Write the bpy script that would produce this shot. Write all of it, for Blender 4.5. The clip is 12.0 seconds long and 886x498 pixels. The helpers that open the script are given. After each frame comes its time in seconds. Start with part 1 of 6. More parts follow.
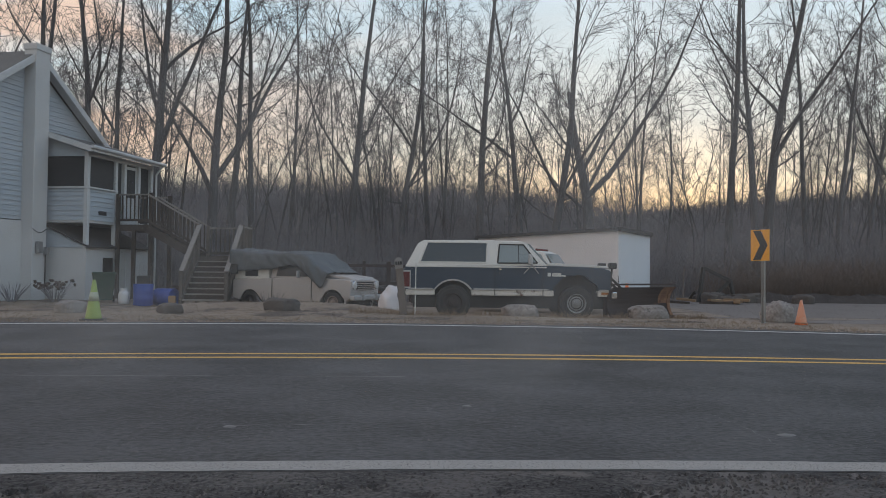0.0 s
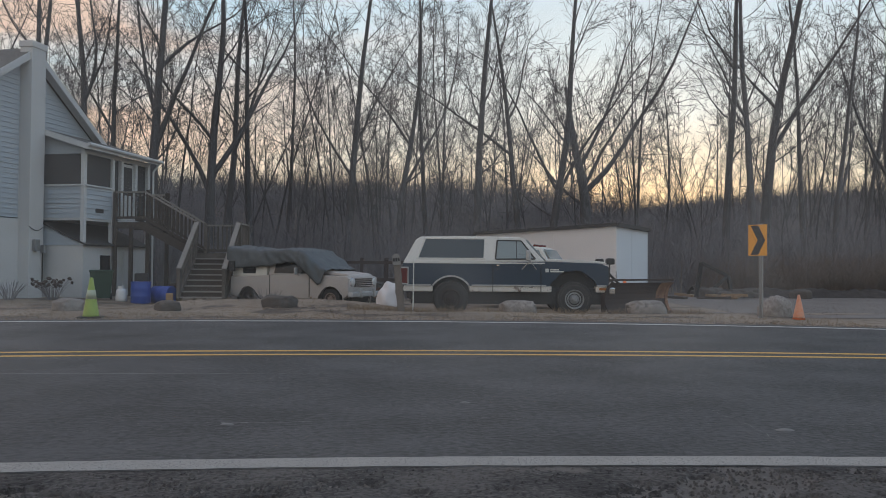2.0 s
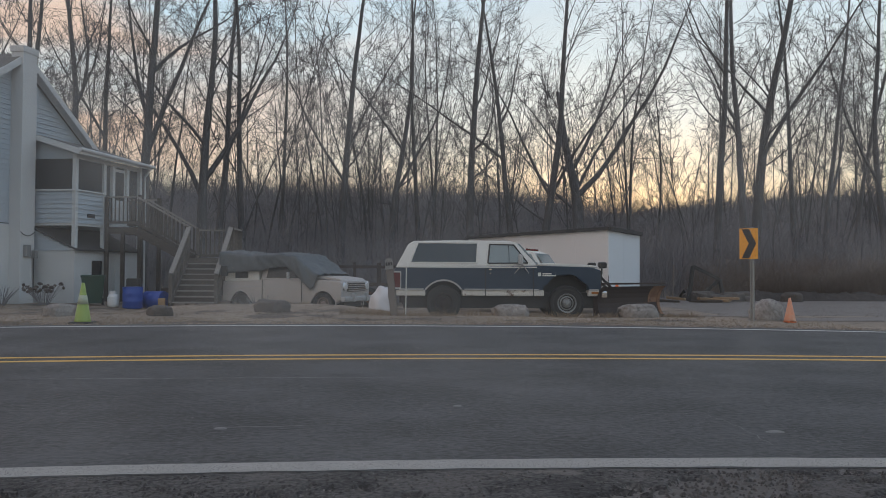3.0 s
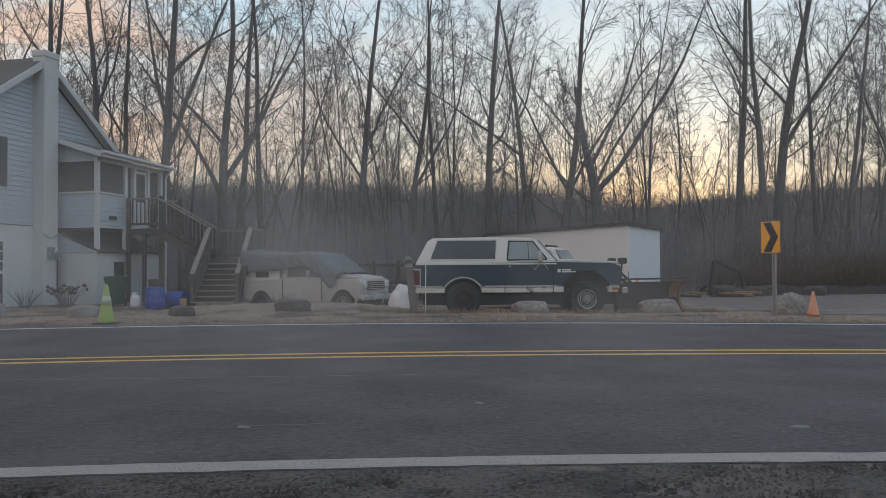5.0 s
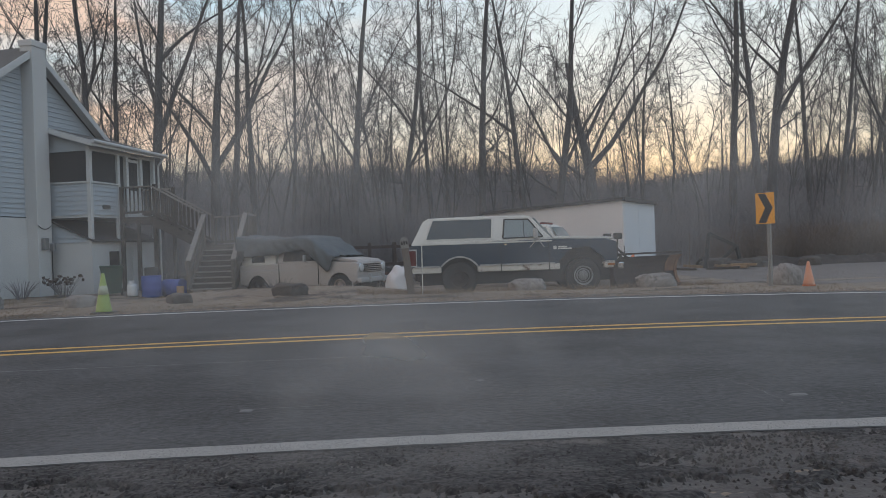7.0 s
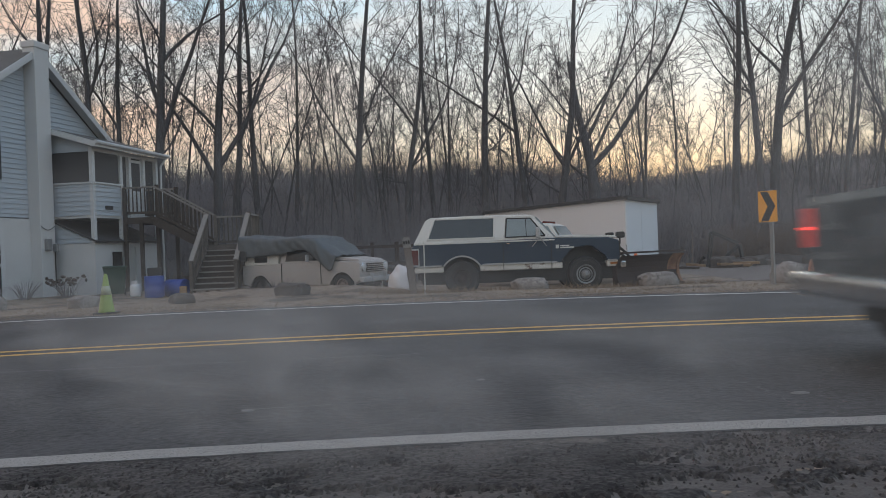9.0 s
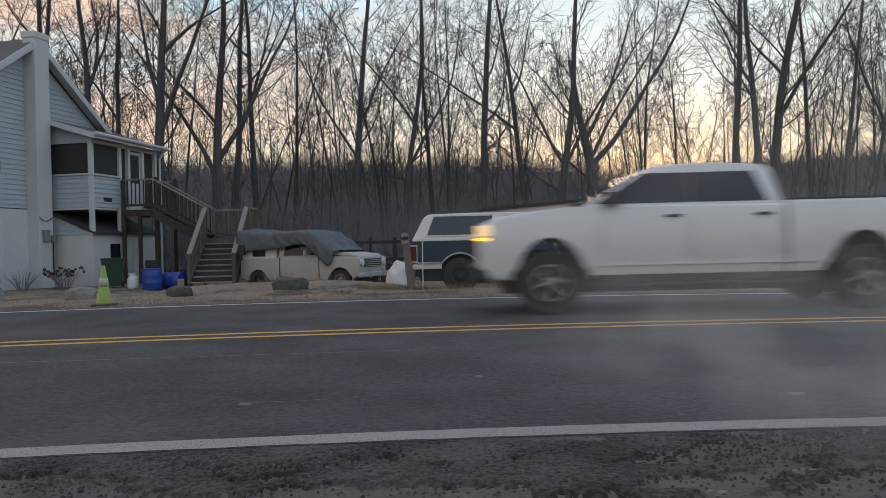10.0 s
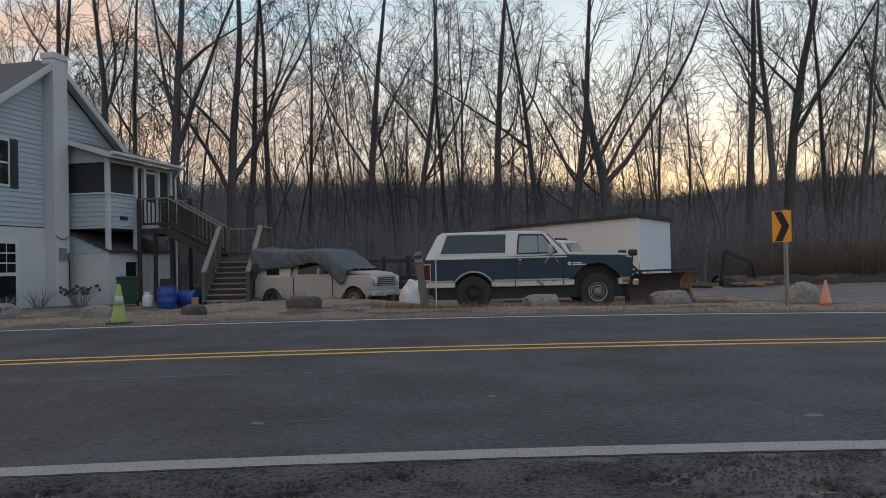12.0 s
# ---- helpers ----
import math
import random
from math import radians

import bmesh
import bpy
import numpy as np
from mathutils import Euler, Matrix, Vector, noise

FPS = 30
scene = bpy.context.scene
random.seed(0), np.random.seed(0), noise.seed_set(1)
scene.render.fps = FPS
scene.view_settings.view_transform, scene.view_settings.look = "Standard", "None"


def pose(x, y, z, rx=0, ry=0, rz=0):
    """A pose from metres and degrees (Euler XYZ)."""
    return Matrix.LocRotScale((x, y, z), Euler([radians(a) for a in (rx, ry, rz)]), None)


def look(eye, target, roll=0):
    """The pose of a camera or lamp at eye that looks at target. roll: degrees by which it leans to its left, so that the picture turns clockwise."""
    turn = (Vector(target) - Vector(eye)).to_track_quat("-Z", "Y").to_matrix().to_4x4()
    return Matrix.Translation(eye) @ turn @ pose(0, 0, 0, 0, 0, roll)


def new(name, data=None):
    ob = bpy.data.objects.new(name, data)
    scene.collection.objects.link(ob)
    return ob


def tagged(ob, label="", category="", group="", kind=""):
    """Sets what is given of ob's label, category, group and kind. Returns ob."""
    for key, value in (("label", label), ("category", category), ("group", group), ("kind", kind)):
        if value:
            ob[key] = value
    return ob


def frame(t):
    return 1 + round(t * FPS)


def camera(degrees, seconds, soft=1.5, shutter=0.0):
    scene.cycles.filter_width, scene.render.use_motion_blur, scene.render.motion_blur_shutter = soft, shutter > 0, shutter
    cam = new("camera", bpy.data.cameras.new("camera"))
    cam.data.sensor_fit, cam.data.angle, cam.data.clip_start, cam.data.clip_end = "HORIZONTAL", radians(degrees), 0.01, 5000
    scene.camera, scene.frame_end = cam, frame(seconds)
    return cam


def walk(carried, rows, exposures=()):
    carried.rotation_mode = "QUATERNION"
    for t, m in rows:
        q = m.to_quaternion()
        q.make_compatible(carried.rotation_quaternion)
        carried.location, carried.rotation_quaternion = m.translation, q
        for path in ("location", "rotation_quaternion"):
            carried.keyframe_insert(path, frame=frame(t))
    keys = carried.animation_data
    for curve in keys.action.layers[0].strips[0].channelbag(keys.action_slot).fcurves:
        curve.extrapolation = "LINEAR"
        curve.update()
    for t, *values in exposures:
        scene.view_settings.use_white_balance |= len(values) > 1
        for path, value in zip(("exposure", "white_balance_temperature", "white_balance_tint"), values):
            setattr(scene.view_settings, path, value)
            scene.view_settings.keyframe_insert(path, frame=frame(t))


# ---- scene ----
# Path of the camera: seconds, place, yaw, pitch, roll.
PATH = [
    (0.0, 0.004, 0.018, 0.959, -1.397, 1.443, -0.688),
    (0.5, 0.006, 0.018, 0.958, -1.397, 1.480, -0.630),
    (1.0, 0.012, 0.033, 0.953, -1.321, 1.479, -0.526),
    (1.5, 0.004, 0.021, 0.956, -1.270, 1.240, -0.503),
    (2.0, 0.007, 0.029, 0.959, -1.544, 1.181, -0.443),
    (2.5, 0.008, 0.017, 0.957, -2.136, 1.316, -0.358),
    (4.5, 0.002, -0.001, 0.957, -1.214, 1.743, 0.362),
    (5.0, -0.000, 0.003, 0.956, -0.715, 1.310, 0.374),
    (5.5, 0.009, 0.017, 0.951, -0.758, 0.794, 0.750),
    (6.0, 0.004, 0.007, 0.944, -0.745, 0.384, 1.217),
    (6.5, 0.006, 0.013, 0.943, -0.854, 0.080, 1.618),
    (7.0, -0.008, 0.001, 0.948, -1.027, -0.087, 1.961),
    (9.0, 0.006, 0.002, 0.947, -0.820, -0.124, 2.153),
    (9.5, -0.010, -0.010, 0.957, -0.923, -0.290, 1.541),
    (10.0, -0.003, -0.001, 0.947, -0.959, -0.382, 1.372),
    (10.5, 0.004, 0.006, 0.942, -0.718, -0.235, 1.390),
    (11.0, 0.000, -0.003, 0.946, -0.532, -0.050, 1.368),
    (11.5, -0.003, -0.005, 0.948, 0.056, 0.914, 1.253),
    (12.0, -0.000, 0.000, 0.950, -0.000, 0.970, 1.300),
]
cam = camera(57.6, 12.0, soft=0.7, shutter=0.28)
walk(cam, [(t, pose(x, y, z, 90 + p, r, w)) for t, x, y, z, w, p, r in PATH],
     exposures=[(0.0, 0.10), (5.0, 0.08), (6.5, 0.14), (10.6, 0.14), (11.3, 0.0), (12.0, 0.0)])

# ---------------------------------------------------------------- light
SUN_TURN = 14.0     # degrees to the right of straight ahead, behind the wood
world = bpy.data.worlds.new("dusk")
scene.world = world
world.use_nodes = True
wn, wl = world.node_tree.nodes, world.node_tree.links
wn.clear()
w_out = wn.new("ShaderNodeOutputWorld")
w_bg = wn.new("ShaderNodeBackground")
w_sky = wn.new("ShaderNodeTexSky")
w_sky.sky_type, w_sky.sun_disc = "NISHITA", False
w_sky.sun_elevation, w_sky.sun_rotation = radians(3.0), radians(SUN_TURN)
w_sky.air_density, w_sky.dust_density = 1.0, 1.0
w_co = wn.new("ShaderNodeTexCoord")
w_sep = wn.new("ShaderNodeSeparateXYZ")
w_ramp = wn.new("ShaderNodeValToRGB")
for stop, colour in ((0.0, (0.80, 0.58, 0.36)), (0.065, (0.78, 0.67, 0.45)), (0.115, (0.72, 0.745, 0.66)),
                     (0.18, (0.65, 0.765, 0.80)), (0.32, (0.55, 0.735, 0.86)), (0.75, (0.43, 0.59, 0.83))):
    el = w_ramp.color_ramp.elements
    e = el[0] if stop == 0.0 else (el[-1] if stop == 0.75 else el.new(stop))
    e.position, e.color = stop, (*colour, 1)
w_map = wn.new("ShaderNodeMapping")
w_map.inputs["Scale"].default_value = (2.2, 2.2, 9.0)
w_noise = wn.new("ShaderNodeTexNoise")
w_noise.inputs["Scale"].default_value, w_noise.inputs["Detail"].default_value = 1.6, 5
w_cl = wn.new("ShaderNodeMapRange")
w_cl.inputs["From Min"].default_value, w_cl.inputs["From Max"].default_value = 0.36, 0.58
w_cl.inputs["To Max"].default_value = 0.85
w_side = wn.new("ShaderNodeMapRange")
w_side.inputs["From Min"].default_value, w_side.inputs["From Max"].default_value = 0.05, -0.35
w_side.inputs["To Min"].default_value = 0.12
w_mul = wn.new("ShaderNodeMath")
w_mul.operation = "MULTIPLY"
w_cloud = wn.new("ShaderNodeMix")
w_cloud.data_type = "RGBA"
w_cloud.inputs["B"].default_value = (0.86, 0.58, 0.42, 1)
w_add = wn.new("ShaderNodeMix")
w_add.data_type, w_add.blend_type = "RGBA", "ADD"
w_add.inputs["Factor"].default_value = 0.025
wl.new(w_co.outputs["Generated"], w_sep.inputs[0])
wl.new(w_sep.outputs["Z"], w_ramp.inputs[0])
wl.new(w_co.outputs["Generated"], w_map.inputs[0])
wl.new(w_map.outputs[0], w_noise.inputs["Vector"])
wl.new(w_noise.outputs[0], w_cl.inputs[0])
wl.new(w_sep.outputs["X"], w_side.inputs[0])
wl.new(w_cl.outputs[0], w_mul.inputs[0]), wl.new(w_side.outputs[0], w_mul.inputs[1])
wl.new(w_mul.outputs[0], w_cloud.inputs["Factor"])
wl.new(w_ramp.outputs[0], w_cloud.inputs["A"])
wl.new(w_cloud.outputs["Result"], w_add.inputs["A"])
wl.new(w_sky.outputs[0], w_add.inputs["B"])
wl.new(w_add.outputs["Result"], w_bg.inputs[0])
w_bg.inputs[1].default_value = 1.0
wl.new(w_bg.outputs[0], w_out.inputs[0])

sun = new("sun", bpy.data.lights.new("sun", "SUN"))
sun.data.energy, sun.data.angle, sun.data.color = 0.12, radians(12), (1.0, 0.72, 0.48)
sun.matrix_world = look((20, 80, 12), (0, 0, 0))


# ---------------------------------------------------------------- materials
def mat(name, base, other=None, rough=0.7, metal=0.0, scale=6.0, fine=60.0, bump=0.15, amount=0.5, spec=0.4, glow=None, power=0.0,
        stretch=(1, 1, 1), per_object=0.0, coat=0.0, spread=0.35, spots=None, spot_scale=2.0, spot_from=0.6):
    """A surface with coarse and fine variation between two colours, relief, and optional patches of a third colour."""
    m = bpy.data.materials.new(name)
    m.use_nodes = True
    n, l = m.node_tree.nodes, m.node_tree.links
    b = n["Principled BSDF"]
    b.inputs["Roughness"].default_value, b.inputs["Metallic"].default_value = rough, metal
    b.inputs["Specular IOR Level"].default_value = spec
    b.inputs["Coat Weight"].default_value = coat
    other = other or tuple(c * 0.7 for c in base)
    tc, mp = n.new("ShaderNodeTexCoord"), n.new("ShaderNodeMapping")
    mp.inputs["Scale"].default_value = stretch
    l.new(tc.outputs["Object"], mp.inputs[0])
    a, f = n.new("ShaderNodeTexNoise"), n.new("ShaderNodeTexNoise")
    a.inputs["Scale"].default_value, a.inputs["Detail"].default_value = scale, 4
    f.inputs["Scale"].default_value, f.inputs["Detail"].default_value = fine, 3
    l.new(mp.outputs[0], a.inputs["Vector"]), l.new(mp.outputs[0], f.inputs["Vector"])
    add = n.new("ShaderNodeMath")
    add.operation = "ADD"
    l.new(a.outputs[0], add.inputs[0]), l.new(f.outputs[0], add.inputs[1])
    rng = n.new("ShaderNodeMapRange")
    rng.inputs["From Min"].default_value, rng.inputs["From Max"].default_value = 1.0 - spread, 1.0 + spread
    rng.inputs["To Min"].default_value, rng.inputs["To Max"].default_value = 0.5 - amount / 2, 0.5 + amount / 2
    l.new(add.outputs[0], rng.inputs[0])
    mix = n.new("ShaderNodeMix")
    mix.data_type = "RGBA"
    mix.inputs["A"].default_value, mix.inputs["B"].default_value = (*base, 1), (*other, 1)
    l.new(rng.outputs[0], mix.inputs["Factor"])
    col = mix.outputs["Result"]
    if spots:
        s = n.new("ShaderNodeTexNoise")
        s.inputs["Scale"].default_value, s.inputs["Detail"].default_value = spot_scale, 8
        s.inputs["Roughness"].default_value = 0.65
        l.new(mp.outputs[0], s.inputs["Vector"])
        sr = n.new("ShaderNodeMapRange")
        sr.inputs["From Min"].default_value, sr.inputs["From Max"].default_value = spot_from, spot_from + 0.06
        l.new(s.outputs[0], sr.inputs[0])
        sm = n.new("ShaderNodeMix")
        sm.data_type = "RGBA"
        sm.inputs["B"].default_value = (*spots, 1)
        l.new(sr.outputs[0], sm.inputs["Factor"]), l.new(col, sm.inputs["A"])
        col = sm.outputs["Result"]
    if per_object:
        oi, hv = n.new("ShaderNodeObjectInfo"), n.new("ShaderNodeHueSaturation")
        vr = n.new("ShaderNodeMapRange")
        vr.inputs["To Min"].default_value, vr.inputs["To Max"].default_value = 1 - per_object, 1 + per_object
        l.new(oi.outputs["Random"], vr.inputs[0]), l.new(vr.outputs[0], hv.inputs["Value"]), l.new(col, hv.inputs["Color"])
        col = hv.outputs["Color"]
    l.new(col, b.inputs["Base Color"])
    if bump:
        bp = n.new("ShaderNodeBump")
        bp.inputs["Strength"].default_value, bp.inputs["Distance"].default_value = bump, 0.01
        l.new(f.outputs[0], bp.inputs["Height"]), l.new(bp.outputs[0], b.inputs["Normal"])
    if glow:
        b.inputs["Emission Color"].default_value, b.inputs["Emission Strength"].default_value = (*glow, 1), power
    return m


def glass(name, tint=(0.012, 0.014, 0.016), rough=0.03, clear=0.0):
    """Dark reflecting glass, or see-through where clear is above zero."""
    m = bpy.data.materials.new(name)
    m.use_nodes = True
    b = m.node_tree.nodes["Principled BSDF"]
    b.inputs["Base Color"].default_value = (*tint, 1)
    b.inputs["Roughness"].default_value = rough
    b.inputs["Specular IOR Level"].default_value = 0.35
    if clear:
        n, l = m.node_tree.nodes, m.node_tree.links
        t, x = n.new("ShaderNodeBsdfTransparent"), n.new("ShaderNodeMixShader")
        t.inputs[0].default_value = (0.75, 0.82, 0.80, 1)
        x.inputs[0].default_value = clear
        l.new(b.outputs[0], x.inputs[1]), l.new(t.outputs[0], x.inputs[2])
        l.new(x.outputs[0], n["Material Output"].inputs[0])
    return m


ASPHALT = mat("asphalt", (0.0225, 0.0222, 0.0228), (0.0605, 0.0603, 0.0618), 0.85, scale=0.9, fine=26, bump=1.0, amount=1.3, spread=0.24, spots=(0.105, 0.10, 0.096), spot_scale=20, spot_from=0.645)
SHOULDER = mat("worn_asphalt", (0.020, 0.018, 0.018), (0.075, 0.068, 0.064), 0.95, scale=2.2, fine=42, bump=1.0, amount=1.3, spread=0.2, spots=(0.105, 0.092, 0.083), spot_scale=1.5, spot_from=0.585)
WHITE_LINE = mat("worn_white_paint", (0.34, 0.322, 0.297), (0.22, 0.21, 0.197), 0.85, scale=3, fine=60, spots=(0.05, 0.05, 0.05), spot_scale=95, spot_from=0.55)
YELLOW_LINE = mat("worn_yellow_paint", (0.66, 0.37, 0.07), (0.52, 0.30, 0.07), 0.7, scale=3, fine=40, spots=(0.10, 0.08, 0.06), spot_scale=20, spot_from=0.68)
FAR_LINE = mat("white_line_paint", (0.50, 0.49, 0.47), (0.38, 0.37, 0.355), 0.8, scale=3, fine=40, spots=(0.10, 0.10, 0.095), spot_scale=14, spot_from=0.68)
SHOULDER_DIRT = mat("shoulder_grit", (0.085, 0.076, 0.071), (0.135, 0.122, 0.112), 0.95, scale=3, fine=60, bump=1.0, amount=1.2)
EARTH = mat("dry_ground", (0.150, 0.120, 0.095), (0.265, 0.208, 0.155), 0.95, scale=0.35, fine=18, bump=1.0, amount=1.2, spots=(0.085, 0.068, 0.055), spot_scale=0.6, spot_from=0.52)
GRAVEL = mat("gravel_drive", (0.115, 0.102, 0.094), (0.18, 0.16, 0.147), 0.95, scale=0.8, fine=40, bump=1.0, amount=1.0)
GRASS = mat("dead_grass", (0.24, 0.175, 0.11), (0.14, 0.10, 0.065), 0.9, scale=1.5, fine=20, bump=0)
BARK = mat("bark", (0.104, 0.102, 0.107), (0.050, 0.048, 0.051), 0.95, scale=3, fine=25, bump=0.8, stretch=(4, 4, 0.6), amount=1.0, per_object=0.25)
BRUSH = mat("brush_twigs", (0.225, 0.215, 0.226), (0.118, 0.112, 0.119), 0.95, scale=0.4, fine=4, bump=0)
REEDS = mat("dry_reeds", (0.19, 0.145, 0.118), (0.10, 0.08, 0.068), 0.95, scale=0.8, fine=6, bump=0)
FAR_WOOD = mat("far_woods", (0.085, 0.080, 0.084), (0.045, 0.043, 0.047), 1.0, scale=0.12, fine=1.2, bump=0, amount=1.2)
SIDING = mat("vinyl_siding", (0.40, 0.45, 0.50), (0.33, 0.37, 0.415), 0.55, scale=0.8, fine=12, bump=0.1, amount=0.5)
STUCCO = mat("white_stucco", (0.56, 0.565, 0.57), (0.42, 0.42, 0.42), 0.85, scale=0.9, fine=35, bump=0.4, amount=0.9, spots=(0.34, 0.325, 0.30), spot_scale=0.9, spot_from=0.66)
TRIM = mat("white_trim", (0.56, 0.57, 0.58), (0.44, 0.45, 0.46), 0.6, scale=2, fine=30, bump=0.1)
SHINGLE = mat("roof_shingle", (0.13, 0.125, 0.12), (0.08, 0.078, 0.075), 0.9, scale=3, fine=30, bump=0.6)
DARK_ROOF = mat("tar_roof", (0.035, 0.034, 0.034), (0.055, 0.05, 0.05), 0.85, scale=3, fine=40, bump=0.5)
# Handrails and treads are paler than the deck wood, the upper flight darker.
RAIL_TOP = mat("pale_rail_wood", (0.26, 0.24, 0.22), (0.17, 0.155, 0.143), 0.9, scale=2, fine=25, bump=0.5)
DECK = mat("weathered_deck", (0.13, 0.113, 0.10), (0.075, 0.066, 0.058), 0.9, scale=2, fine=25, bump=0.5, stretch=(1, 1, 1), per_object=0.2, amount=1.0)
DARK_DECK = mat("dark_brown_deck", (0.065, 0.052, 0.043), (0.038, 0.031, 0.027), 0.9, scale=2, fine=25, bump=0.5, per_object=0.2)
GLASS = glass("dark_glass")
SCREEN = mat("porch_screen", (0.035, 0.037, 0.04), (0.02, 0.02, 0.022), 0.6, fine=200)
SHUTTER = mat("shutter_paint", (0.035, 0.045, 0.05), None, 0.6)
STONE = mat("boulder", (0.14, 0.125, 0.115), (0.29, 0.265, 0.245), 0.95, scale=3.0, fine=22, bump=1.0, amount=1.3, per_object=0.12, spots=(0.075, 0.07, 0.065), spot_scale=4, spot_from=0.6)
DARK_STONE = mat("dark_boulder", (0.055, 0.048, 0.045), (0.10, 0.09, 0.082), 0.95, scale=3.0, fine=22, bump=1.0, amount=1.2)
RUBBER = mat("tyre_rubber", (0.020, 0.020, 0.021), (0.040, 0.039, 0.038), 0.85, scale=5, fine=60, bump=0.3)
STEEL = mat("alloy", (0.55, 0.55, 0.56), (0.40, 0.40, 0.41), 0.35, 0.8, fine=80, bump=0.05)
CHROME = mat("chrome", (0.75, 0.75, 0.76), (0.6, 0.6, 0.6), 0.15, 1.0, bump=0)
BLACK = mat("black_plastic", (0.018, 0.018, 0.019), (0.030, 0.030, 0.030), 0.6, fine=90, bump=0.1)
RUST = mat("rust", (0.16, 0.062, 0.030), (0.060, 0.030, 0.022), 0.9, scale=5, fine=40, bump=0.6, amount=1.2)
BLUE_PAINT = mat("faded_navy_paint", (0.012, 0.029, 0.054), (0.017, 0.037, 0.064), 0.42, scale=1.5, fine=20, bump=0.02)
DULL_CHROME = mat("dull_trim", (0.42, 0.42, 0.42), (0.30, 0.30, 0.30), 0.5, 0.2, bump=0.02)
OLD_WHITE = mat("faded_white_paint", (0.66, 0.65, 0.62), (0.54, 0.53, 0.50), 0.5, scale=1.5, fine=20, bump=0.03)
ROCKER = mat("rusted_white_paint", (0.64, 0.62, 0.58), (0.50, 0.47, 0.43), 0.6, scale=2, fine=20, bump=0.1, spots=(0.10, 0.05, 0.03), spot_scale=2.6, spot_from=0.56)
CREAM = mat("aged_cream_paint", (0.43, 0.40, 0.38), (0.32, 0.295, 0.28), 0.55, scale=1.5, fine=20, bump=0.05, spots=(0.26, 0.20, 0.16), spot_scale=3, spot_from=0.66)
WHITE_PAINT = mat("white_car_paint", (0.66, 0.67, 0.68), (0.61, 0.62, 0.63), 0.25, scale=1, fine=10, bump=0, coat=0.6)
DARK_PAINT = mat("dark_blue_grey_paint", (0.010, 0.013, 0.016), (0.012, 0.016, 0.019), 0.25, scale=1, fine=10, bump=0, coat=0.4)
TEAL_PAINT = mat("dark_teal_paint", (0.013, 0.023, 0.029), (0.016, 0.027, 0.033), 0.25, scale=1, fine=10, bump=0, coat=0.5)
RED_DIM = mat("glowing_red_lens", (0.35, 0.02, 0.015), None, 0.3, bump=0, glow=(1.0, 0.05, 0.03), power=0.22)
TARP = mat("blue_grey_tarp", (0.085, 0.098, 0.107), (0.058, 0.067, 0.073), 0.55, scale=2.5, fine=25, bump=0.5)
PALE_TARP = mat("white_tarp", (0.66, 0.64, 0.64), (0.50, 0.48, 0.48), 0.6, scale=3, fine=25, bump=0.4)
SHED_WHITE = mat("shed_white_panel", (0.70, 0.68, 0.68), (0.62, 0.60, 0.60), 0.5, scale=0.8, fine=12, bump=0.1)
# Bluer, slightly darker copy of the shed's white, for one wall only.
SHED_BLUE = mat("shed_bluish_panel", (0.60, 0.64, 0.70), (0.52, 0.56, 0.61), 0.5, scale=0.8, fine=12, bump=0.1)
SIGN_YELLOW = mat("sign_yellow", (0.85, 0.38, 0.02), (0.72, 0.32, 0.03), 0.4, scale=3, fine=30, bump=0)
SIGN_BLACK = mat("sign_black", (0.015, 0.015, 0.016), None, 0.5, bump=0)
GALV = mat("galvanised_steel", (0.30, 0.31, 0.32), (0.22, 0.225, 0.23), 0.5, 0.7, scale=4, fine=40, bump=0.1)
LIME = mat("lime_plastic", (0.27, 0.36, 0.075), (0.19, 0.26, 0.065), 0.5, fine=30, bump=0.1, spots=(0.2, 0.22, 0.1), spot_scale=6, spot_from=0.68)
ORANGE = mat("orange_plastic", (0.85, 0.17, 0.04), (0.60, 0.16, 0.06), 0.5, fine=30, bump=0.1)
PALE_BAND = mat("reflective_band", (0.62, 0.64, 0.60), (0.5, 0.5, 0.48), 0.4, bump=0)
BLUE_PLASTIC = mat("blue_plastic", (0.015, 0.06, 0.32), (0.02, 0.05, 0.22), 0.45, bump=0.05)
GREEN_PLASTIC = mat("dark_green_plastic", (0.015, 0.05, 0.035), None, 0.5, bump=0.05)
TAN_WOOD = mat("tan_side_board", (0.27, 0.19, 0.12), (0.20, 0.14, 0.09), 0.8, scale=2, fine=30, bump=0.2, stretch=(0.4, 4, 4))
LUMBER = mat("split_lumber", (0.27, 0.18, 0.10), (0.17, 0.11, 0.065), 0.85, scale=2, fine=30, bump=0.3, per_object=0.3)
POST_WOOD = mat("grey_post_wood", (0.18, 0.155, 0.138), (0.105, 0.09, 0.08), 0.9, scale=3, fine=30, bump=0.5, stretch=(4, 4, 0.5))
DUMP_BODY = mat("black_dump_body", (0.022, 0.021, 0.021), (0.045, 0.038, 0.034), 0.6, scale=2, fine=20, bump=0.1)
RED_LENS = mat("red_lens", (0.11, 0.012, 0.012), None, 0.25, bump=0)
RED_LIT = mat("lit_red_lamp", (0.5, 0.03, 0.02), None, 0.3, bump=0, glow=(1.0, 0.05, 0.03), power=2.4)
AMBER_LIT = mat("lit_amber_lamp", (0.6, 0.25, 0.03), None, 0.3, bump=0, glow=(1.0, 0.42, 0.03), power=3.0)
LAMP_LIT = mat("lit_headlamp", (0.7, 0.6, 0.45), None, 0.3, bump=0, glow=(1.0, 0.62, 0.28), power=0.7)
LENS = mat("clear_lens", (0.55, 0.55, 0.55), None, 0.2, bump=0)


